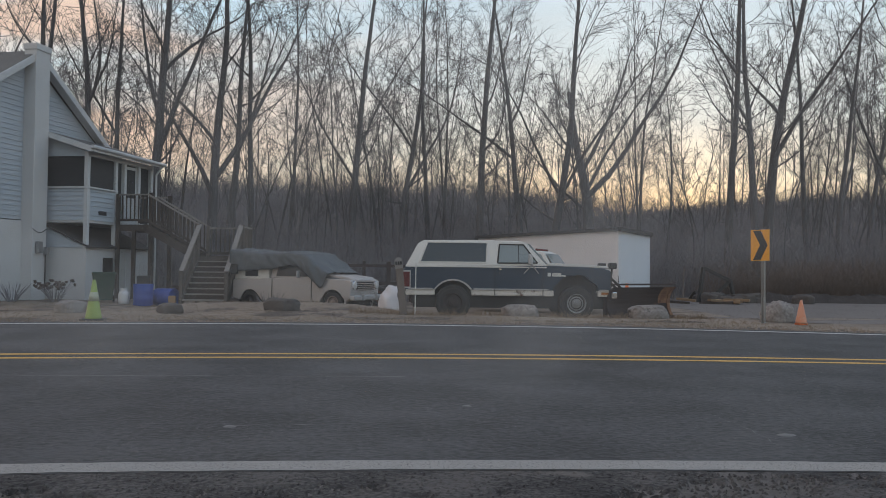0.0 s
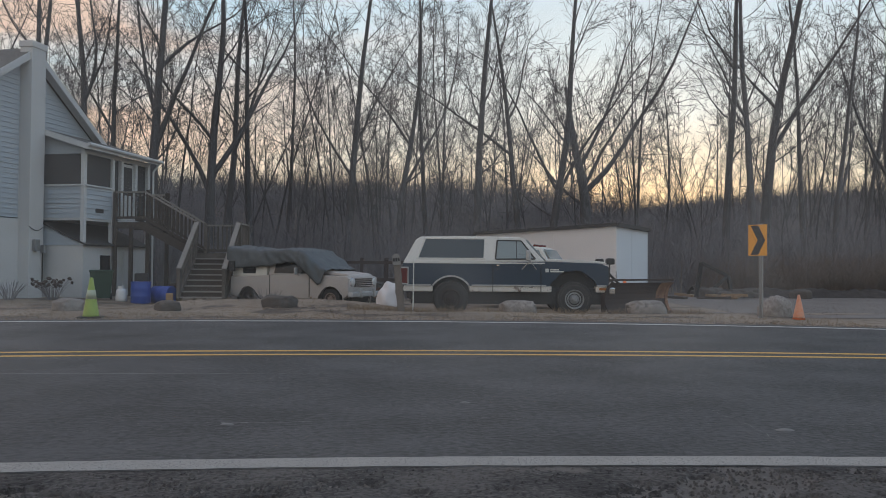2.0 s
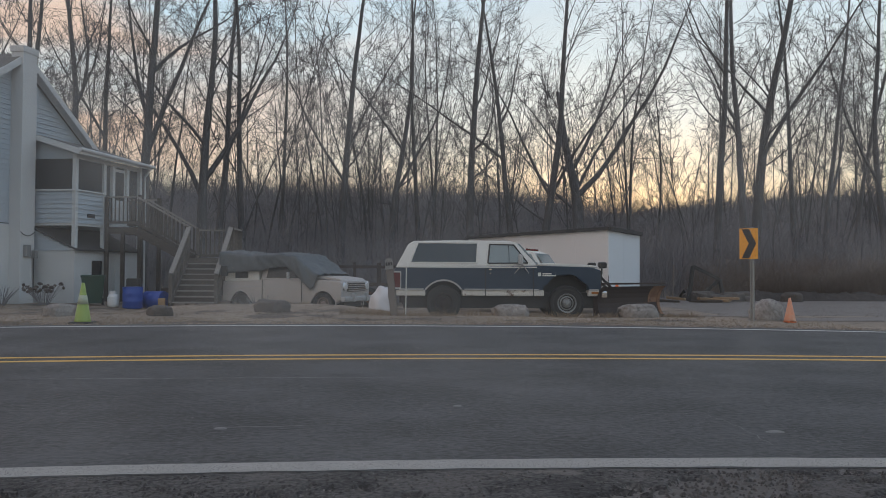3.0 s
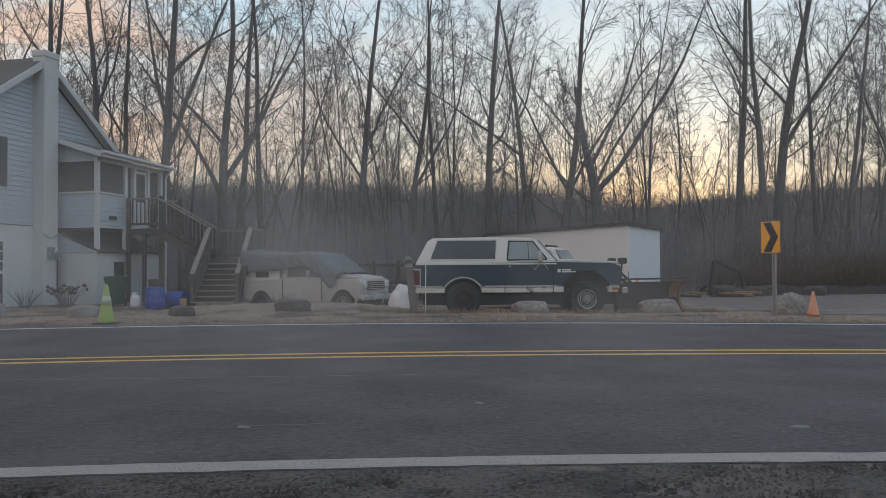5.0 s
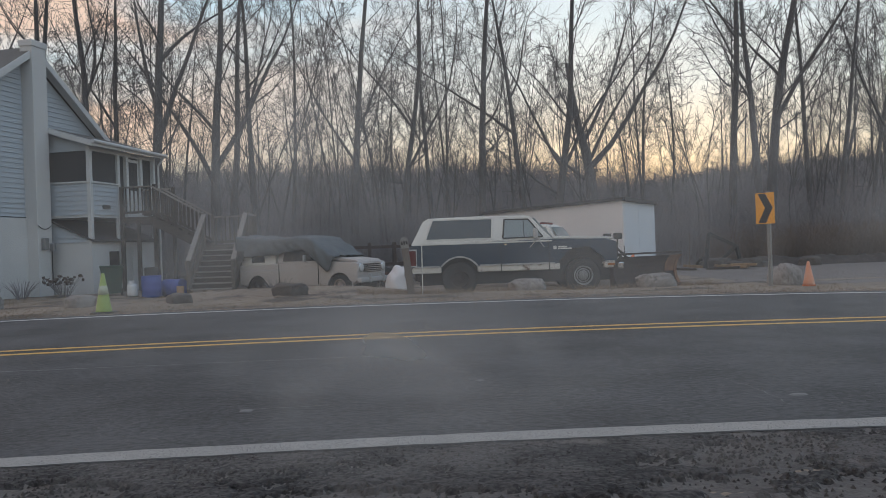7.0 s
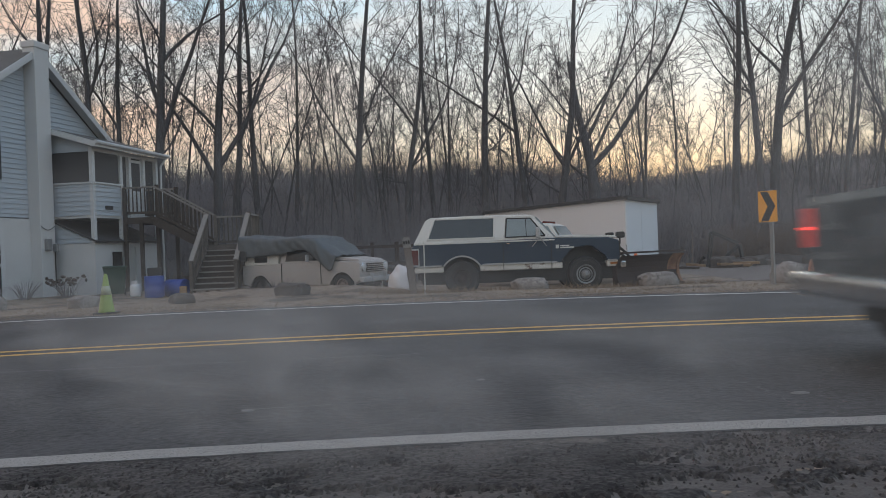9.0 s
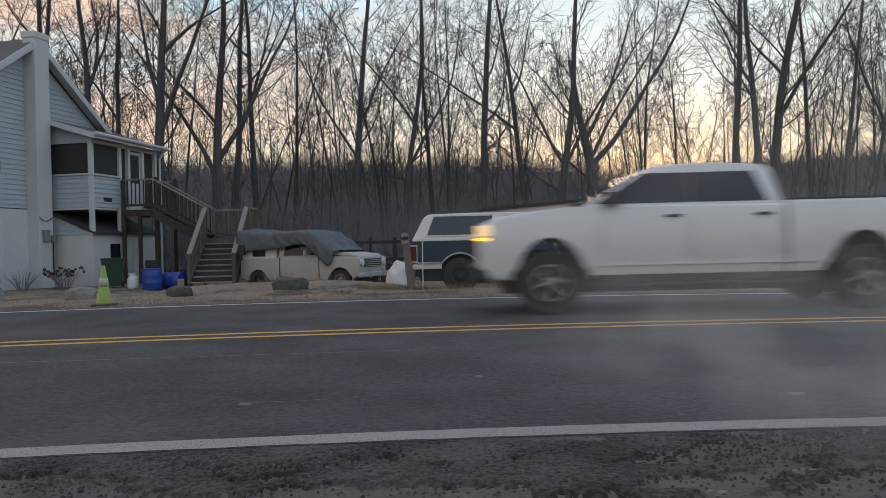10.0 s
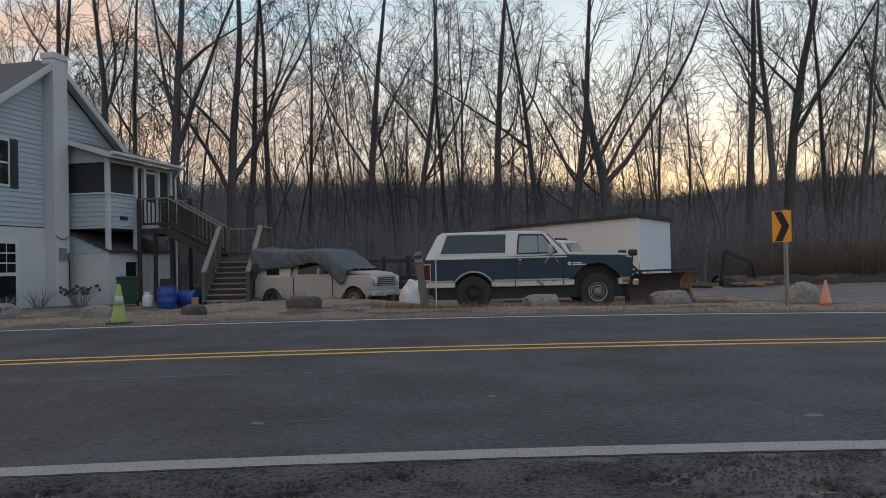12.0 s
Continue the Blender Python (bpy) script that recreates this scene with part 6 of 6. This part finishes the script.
    part("letter_box", boxes((xb + 0.02, xb + 0.2, yb + 0.2, yb + 0.35, 0.75, 1.05, 0.01)), BLACK, ob, "small black box on the rail")
    return ob


outside_stairs()


# ---------------------------------------------------------------- the yard
def drum(x, y, r, high, matl, name, label, lying=False):
    z = ground_height(x, y)
    m = pose(x, y, z) if not lying else pose(x, y, z + r, 90, 0, 70)
    ob = thing(name, label, "drum" if name == "drum" else "bin", m)
    o = -high / 2 if lying else 0
    prof = [(r * 0.94, o), (r, o + 0.03), (r * 0.97, o + high * 0.3), (r * 1.02, o + high * 0.34), (r * 0.98, o + high * 0.38), (r, o + high * 0.66), (r * 1.02, o + high * 0.7), (r * 0.98, o + high * 0.74), (r, o + high - 0.03), (r * 0.9, o + high)]
    part("shell", turned(bmesh.new(), prof, 24), matl, ob, smooth=True)
    part("rim", turned(bmesh.new(), [(r * 1.0, o + high - 0.02), (r * 1.03, o + high - 0.01), (r * 1.0, o + high + 0.01)], 24), matl, ob)
    return ob


drum(-8.10, 23.6, 0.28, 0.62, BLUE_PLASTIC, "drum", "blue plastic drum standing by the deck")
drum(-7.62, 24.1, 0.27, 0.62, BLUE_PLASTIC, "drum", "blue plastic drum lying on its side", True)


def wheelie_bin(x, y):
    ob = thing("bin", "dark green wheeled rubbish bin beside the porch", "bin", pose(x, y, ground_height(x, y), 0, 0, 20))
    bm = bmesh.new()
    vs = []
    for z, k in ((0.06, 0.24), (0.82, 0.31)):
        vs += [bm.verts.new((i * k, j * k, z)) for i, j in ((-1, -1), (1, -1), (1, 1), (-1, 1))]
    bm.faces.new(vs[3::-1]), bm.faces.new(vs[4:])
    for i in range(4):
        j = (i + 1) % 4
        bm.faces.new((vs[i], vs[j], vs[4 + j], vs[4 + i]))
    part("tub", bm, GREEN_PLASTIC, ob)
    part("lid", boxes((-0.33, 0.33, -0.34, 0.33, 0.82, 0.88, 0.02)), GREEN_PLASTIC, ob)
    for s in (-1, 1):
        part("wheel", turned(bmesh.new(), [(0.1, -0.03), (0.1, 0.03)], 14, "Y", pose(s * 0.26, 0.2, 0.1, 0, 0, 90)), BLACK, ob)
    return ob


wheelie_bin(-9.35, 23.9)
gas = thing("gas_cylinder", "white propane cylinder beside the blue drums", "gas cylinder", pose(-8.62, 23.5, ground_height(-8.6, 23.5)))
part("tank", turned(bmesh.new(), [(0.10, 0.0), (0.15, 0.03), (0.155, 0.1), (0.155, 0.28), (0.13, 0.36), (0.04, 0.39)], 20), TRIM, gas, smooth=True)
part("collar", turned(bmesh.new(), [(0.10, 0.36), (0.10, 0.46), (0.09, 0.46)], 16), TRIM, gas)
for x, y, w, h, matl, label in ((-7.95, 24.9, 0.3, 0.28, LUMBER, "brown cardboard box below the stairs"), (-7.32, 23.75, 0.2, 0.36, LUMBER, "tan bucket by the stairs"), (-7.6, 25.2, 0.35, 0.6, DARK_DECK, "dark crate below the stairs"), (-8.7, 25.4, 0.4, 0.8, BLACK, "dark clutter below the deck")):
    ob = thing("crate", label, "crate", pose(x, y, ground_height(x, y), 0, 0, 15))
    part("box", boxes((-w / 2, w / 2, -w / 2, w / 2, 0, h, 0.02)), matl, ob)


DRY_HEADS = mat("dry_flower_heads", (0.10, 0.075, 0.065), (0.05, 0.04, 0.036), 0.95, fine=30)


def shrub(x, y, high, seed, label, heads=True):
    rnd = random.Random(seed)
    ob = thing("dead_shrub", label, "shrub", pose(x, y, ground_height(x, y)))
    bm, tips = bmesh.new(), []
    for i in range(38):
        a, t = rnd.uniform(0, 6.28), rnd.uniform(0.05, 0.75)
        p = Vector((0.1 * math.cos(a), 0.1 * math.sin(a), -0.02))
        q = p + Vector((math.cos(a) * t * high, math.sin(a) * t * high, high * rnd.uniform(0.6, 1.0)))
        m = p.lerp(q, 0.5) + Vector((0, 0, 0.06))
        rod(bm, p, m, 0.008, 0.006, 5), rod(bm, m, q, 0.006, 0.004, 5)
        tips.append(q)
    part("stems", bm, BRUSH, ob, kind="stuff")
    if heads:
        bm = bmesh.new()
        for q in tips:
            got = bmesh.ops.create_icosphere(bm, subdivisions=1, radius=rnd.uniform(0.03, 0.06), matrix=Matrix.Translation(q))
            for v in got["verts"]:
                v.co += Vector((rnd.gauss(0, 0.012), rnd.gauss(0, 0.012), rnd.gauss(0, 0.01)))
        part("seed_heads", bm, DRY_HEADS, ob, kind="stuff")
    return ob


shrub(-10.75, 23.9, 0.66, 1, "dead hydrangea bush with brown flower heads by the house")
shrub(-11.7, 23.3, 0.6, 2, "dry weed stems against the foundation", False)
shrub(-12.3, 22.6, 0.45, 3, "dry weed stems against the foundation", False)
shrub(-4.0, 21.2, 0.62, 4, "wiry leafless bush in front of the cream pickup truck", False)
shrub(-4.25, 21.4, 0.5, 5, "wiry leafless bush in front of the cream pickup truck", False)


# ---------------------------------------------------------------- verge, drive and road details
bm = bmesh.new()
rows = []
for i in range(25):
    x = 6.2 + i * 1.1
    row = []
    for j in range(18):
        y = 15.4 + j * 0.95 + 0.3 * noise.noise((x * 0.5, j, 0))
        row.append(bm.verts.new((x + 0.4 * noise.noise((j * 0.6, 3, 0)) + (1.6 if j < 3 and i == 0 else 0), y, ground_height(x, y) + 0.006)))
    rows.append(row)
for a, b in zip(rows, rows[1:]):
    for j in range(17):
        bm.faces.new((a[j], b[j], b[j + 1], a[j + 1]))
tagged(part("pavement_drive", bm, GRAVEL), "pale gravel drive beside the boulders", "drive", kind="structure")


def verge(rnd):
    u = rnd.uniform(-0.32, 0.14)
    p = on_bend(FAR_R + widen(FAR_R, u) + 0.6 + abs(rnd.gauss(0, 1.2)), u)
    return p.x, p.y


stems("dead_grass", 21, 13000, verge, 0.09, 0.006, GRASS, "short dead grass along the verge", "grass", 0.5, 2)
stems("dead_grass", 22, 2600, lambda r: (r.uniform(-1.5, 6.0), r.gauss(17.0, 0.25)), 0.17, 0.006, GRASS, "taller dead grass on the bank", "grass", 0.4, 2)
stems("dead_grass", 23, 5000, lambda r: (r.uniform(-13, -2), r.uniform(17, 24)), 0.10, 0.006, GRASS, "dead grass of the yard", "grass", 0.5, 2)


def pebbles(name, seed, count, place, lo, hi, matl, label):
    rnd = random.Random(seed)
    verts, faces = [], []
    for _ in range(count):
        x, y, z = place(rnd)
        r = rnd.uniform(lo, hi)
        b = len(verts)
        a = rnd.uniform(0, 6.28)
        for k in range(5):
            c = a + k * 1.2566
            verts.append((x + r * math.cos(c) * rnd.uniform(0.7, 1.2), y + r * math.sin(c) * rnd.uniform(0.7, 1.2), z - 0.003))
        verts.append((x, y, z + r * rnd.uniform(0.5, 0.9)))
        faces += [(b + k, b + (k + 1) % 5, b + 5) for k in range(5)]
    me = bpy.data.meshes.new(name)
    me.from_pydata(verts, [], faces)
    me.materials.append(matl)
    return tagged(new(name, me), label, "gravel", kind="stuff")


def near_shoulder(rnd):
    p = on_bend(NEAR_R - 0.15 - abs(rnd.gauss(0, 0.45)), rnd.uniform(-0.14, 0.09), ROAD_Z - 0.004)
    return p.x, p.y, p.z


def all_road(rnd):
    p = on_bend(rnd.uniform(NEAR_R, FAR_R), rnd.uniform(-0.2, 0.14), ROAD_Z)
    return p.x, p.y, p.z


def far_edge(rnd):
    u = rnd.uniform(-0.26, 0.16)
    p = on_bend(FAR_R + widen(FAR_R, u) + 0.12 + abs(rnd.gauss(0.2, 0.5)), u)
    return p.x, p.y, max(ROAD_Z * 0.5, ground_height(p.x, p.y))


pebbles("gravel", 31, 7000, near_shoulder, 0.004, 0.013, SHOULDER, "loose dark gravel on the broken shoulder")
pebbles("gravel", 32, 500, all_road, 0.004, 0.011, GRAVEL, "scattered small stones on the road")
pebbles("gravel", 33, 3000, far_edge, 0.008, 0.028, GRAVEL, "gravel along the far road edge")

pebbles("gravel", 34, 3500, lambda r: (lambda x, y: (x, y, ground_height(x, y) + 0.006))(r.uniform(6.6, 17), r.uniform(15.6, 27.5)), 0.008, 0.022, GRAVEL, "loose gravel of the drive")
pebbles("gravel", 35, 3000, lambda r: (lambda x, y: (x, y, ground_height(x, y)))(r.uniform(-10, 6.5), r.uniform(15.0, 18.2)), 0.01, 0.035, EARTH, "loose clods and stones on the verge")


def crack(name, pts, w, matl, label, z=ROAD_Z + 0.003):
    """A thin winding patch or crack lying on the asphalt."""
    bm = bmesh.new()
    rows = []
    n = 40
    for i in range(n + 1):
        f = i / n * (len(pts) - 1)
        j = min(int(f), len(pts) - 2)
        p = Vector(pts[j]).lerp(Vector(pts[j + 1]), f - j)
        g = noise.noise((p.x * 9, p.y * 9, 1.0)) * 0.03
        k = w * (0.5 + 0.6 * abs(noise.noise((i * 0.7, w * 50, 2.0))))
        rows.append((bm.verts.new((p.x + g, p.y + g - k, z)), bm.verts.new((p.x + g, p.y + g + k, z))))
    for a, b in zip(rows, rows[1:]):
        bm.faces.new((a[0], b[0], b[1], a[1]))
    return tagged(part(name, bm, matl), label, "road crack", kind="structure")


PALE_PATCH = mat("pale_patch", (0.20, 0.195, 0.19), (0.11, 0.11, 0.11), 0.85, fine=60, bump=0.4)
crack("trim_crack", [(1.90, 5.23), (1.95, 4.82), (1.94, 4.4), (1.92, 4.12)], 0.012, PALE_PATCH, "pale crack in the asphalt")
crack("trim_crack", [(-3.73, 6.84), (-2.36, 6.89), (-0.14, 6.99)], 0.012, PALE_PATCH, "long faint seam in the asphalt")
crack("trim_crack", [(-1.17, 4.77), (-0.64, 4.83)], 0.006, PALE_PATCH, "thin crack in the asphalt")
for x, y, r in ((2.10, 4.62, 0.036), (-1.11, 4.75, 0.026), (0.31, 5.51, 0.022)):
    bm = turned(bmesh.new(), [(r, ROAD_Z), (r * 0.7, ROAD_Z + 0.006), (r * 0.1, ROAD_Z + 0.007)], 9)
    ob = tagged(part("trim_patch", bm, PALE_PATCH), "small pale patch in the asphalt", "patch", kind="structure")
    ob.matrix_basis = pose(x, y, 0) @ Matrix.Diagonal((1.6, 1, 1, 1))


# ---------------------------------------------------------------- drifting exhaust vapour
def vapour_material(name, density, lo, hi, scale):
    """Thin vapour: scatters light, mostly clear, fading out towards its edge and broken up by swirls."""
    m = bpy.data.materials.new(name)
    m.use_nodes = True
    n, l = m.node_tree.nodes, m.node_tree.links
    n.remove(n["Principled BSDF"])
    tc, oi = n.new("ShaderNodeTexCoord"), n.new("ShaderNodeObjectInfo")
    flat = n.new("ShaderNodeVectorMath")
    flat.operation = "MULTIPLY"
    flat.inputs[1].default_value = (1, 0, 1)
    l.new(tc.outputs["Object"], flat.inputs[0])
    ln = n.new("ShaderNodeVectorMath")
    ln.operation = "LENGTH"
    l.new(flat.outputs[0], ln.inputs[0])
    fall = n.new("ShaderNodeMapRange")
    fall.interpolation_type = "SMOOTHERSTEP"
    fall.inputs["From Min"].default_value, fall.inputs["From Max"].default_value = 0.97, 0.15
    l.new(ln.outputs["Value"], fall.inputs[0])
    shift = n.new("ShaderNodeVectorMath")
    shift.operation = "MULTIPLY_ADD"
    shift.inputs[1].default_value = (scale * 1.3, 0.3, scale)
    mul = n.new("ShaderNodeVectorMath")
    mul.operation = "SCALE"
    mul.inputs[0].default_value = (37, 19, 53)
    l.new(oi.outputs["Random"], mul.inputs["Scale"])
    l.new(tc.outputs["Object"], shift.inputs[0]), l.new(mul.outputs[0], shift.inputs[2])
    no = n.new("ShaderNodeTexNoise")
    no.inputs["Scale"].default_value, no.inputs["Detail"].default_value, no.inputs["Distortion"].default_value = 1.0, 4, 0.7
    l.new(shift.outputs[0], no.inputs["Vector"])
    sw = n.new("ShaderNodeMapRange")
    sw.interpolation_type = "SMOOTHSTEP"
    sw.inputs["From Min"].default_value, sw.inputs["From Max"].default_value = lo, hi
    sw.inputs["To Max"].default_value = density
    l.new(no.outputs[0], sw.inputs[0])
    f = n.new("ShaderNodeMath")
    f.operation = "MULTIPLY"
    l.new(fall.outputs[0], f.inputs[0]), l.new(sw.outputs[0], f.inputs[1])
    d, tl, tr = n.new("ShaderNodeBsdfDiffuse"), n.new("ShaderNodeBsdfTranslucent"), n.new("ShaderNodeBsdfTransparent")
    d.inputs[0].default_value = tl.inputs[0].default_value = (0.76, 0.745, 0.735, 1)
    body, mix = n.new("ShaderNodeMixShader"), n.new("ShaderNodeMixShader")
    body.inputs[0].default_value = 0.5
    l.new(d.outputs[0], body.inputs[1]), l.new(tl.outputs[0], body.inputs[2])
    l.new(f.outputs[0], mix.inputs[0]), l.new(tr.outputs[0], mix.inputs[1]), l.new(body.outputs[0], mix.inputs[2])
    l.new(mix.outputs[0], n["Material Output"].inputs[0])
    return m


HAZE = vapour_material("thin_haze", 0.12, 0.25, 0.70, 1.6)
WISP = vapour_material("vapour", 0.26, 0.32, 0.84, 1.5)
THICK = vapour_material("thick_vapour", 0.42, 0.34, 0.86, 1.9)


def vapour(matl, a, b, c, label):
    """One bowed, rolling bank of vapour, half sizes a, b, c."""
    bm = bmesh.new()
    bmesh.ops.create_grid(bm, x_segments=28, y_segments=20, size=0.99)
    for v in bm.verts:
        x, z = v.co.x, v.co.y
        v.co = Vector((x, -0.9 * math.sqrt(max(0.0, 1 - 0.49 * (x * x + z * z))) + 0.25 * noise.noise((x * 2, z * 2, a)), z))
    ob = part("vapour_cloud", bm, matl, None, label, smooth=True)
    ob.scale = (a, b, c)
    return tagged(ob, category="vapour", group="drifting vapour")


# Each bank: material, half sizes, height, distance, the second at which it passes, its speed to the right.
BANKS = [
    (WISP, 1.9, 0.30, 1.0, 1.30, 2.5, -0.6, 1.0),
    (WISP, 1.3, 0.30, 0.8, 1.10, 2.8, 1.3, 0.9),
    (WISP, 1.7, 0.30, 1.0, 1.15, 2.5, 3.6, 1.1),
    (WISP, 1.2, 0.30, 0.75, 1.0, 2.9, 5.7, 1.0),
    (WISP, 1.4, 0.30, 0.9, 1.25, 2.4, 4.9, 1.2),
    (THICK, 1.8, 0.30, 0.9, 0.95, 2.5, 7.1, 1.0),
    (WISP, 1.8, 0.30, 0.9, 1.30, 3.1, 7.0, 0.9),
    (THICK, 2.0, 0.40, 0.55, 0.55, 3.3, 8.9, 1.7),
    (WISP, 1.4, 0.30, 0.8, 0.80, 2.6, 9.4, 1.8),
    (THICK, 1.7, 0.40, 0.60, 0.62, 3.5, 9.3, 2.4),
]
banks = []
for matl, a, b, c, z, y, t_pass, v in BANKS:
    banks.append((vapour(matl, a, b, c, "thin grey exhaust vapour drifting low over the road"), z, y, t_pass, v))
veil = vapour(HAZE, 6.5, 0.5, 2.6, "wide thin haze of exhaust vapour over the road")


def motions():
    drive(hauler, 42.1, 8.8, -0.200, -15.7)
    drive(dark_pickup, 36.5, 5.6, -0.0254, 15.4)
    drive(teal_pickup, 36.2, 8.8, 0.046, 11.4)
    drive(white_pickup, 41.75, 10.2, -0.0261, -16.2)
    for ob, z, y, t_pass, v in banks:
        walk(ob, [(t, pose(v * (t - t_pass), y, z + 0.05 * math.sin(t * 0.8 + t_pass), 0, 6 * math.sin(t * 0.5 + t_pass), 0)) for t in range(13)])
    walk(veil, [(t, pose(x, 3.6, 1.5)) for t, x in ((0, -0.8), (2, -0.4), (4, 0.0), (6, 0.4), (8, 0.9), (9, 1.8), (10, 4.5), (11, 9.5), (12, 15.0))])


motions()
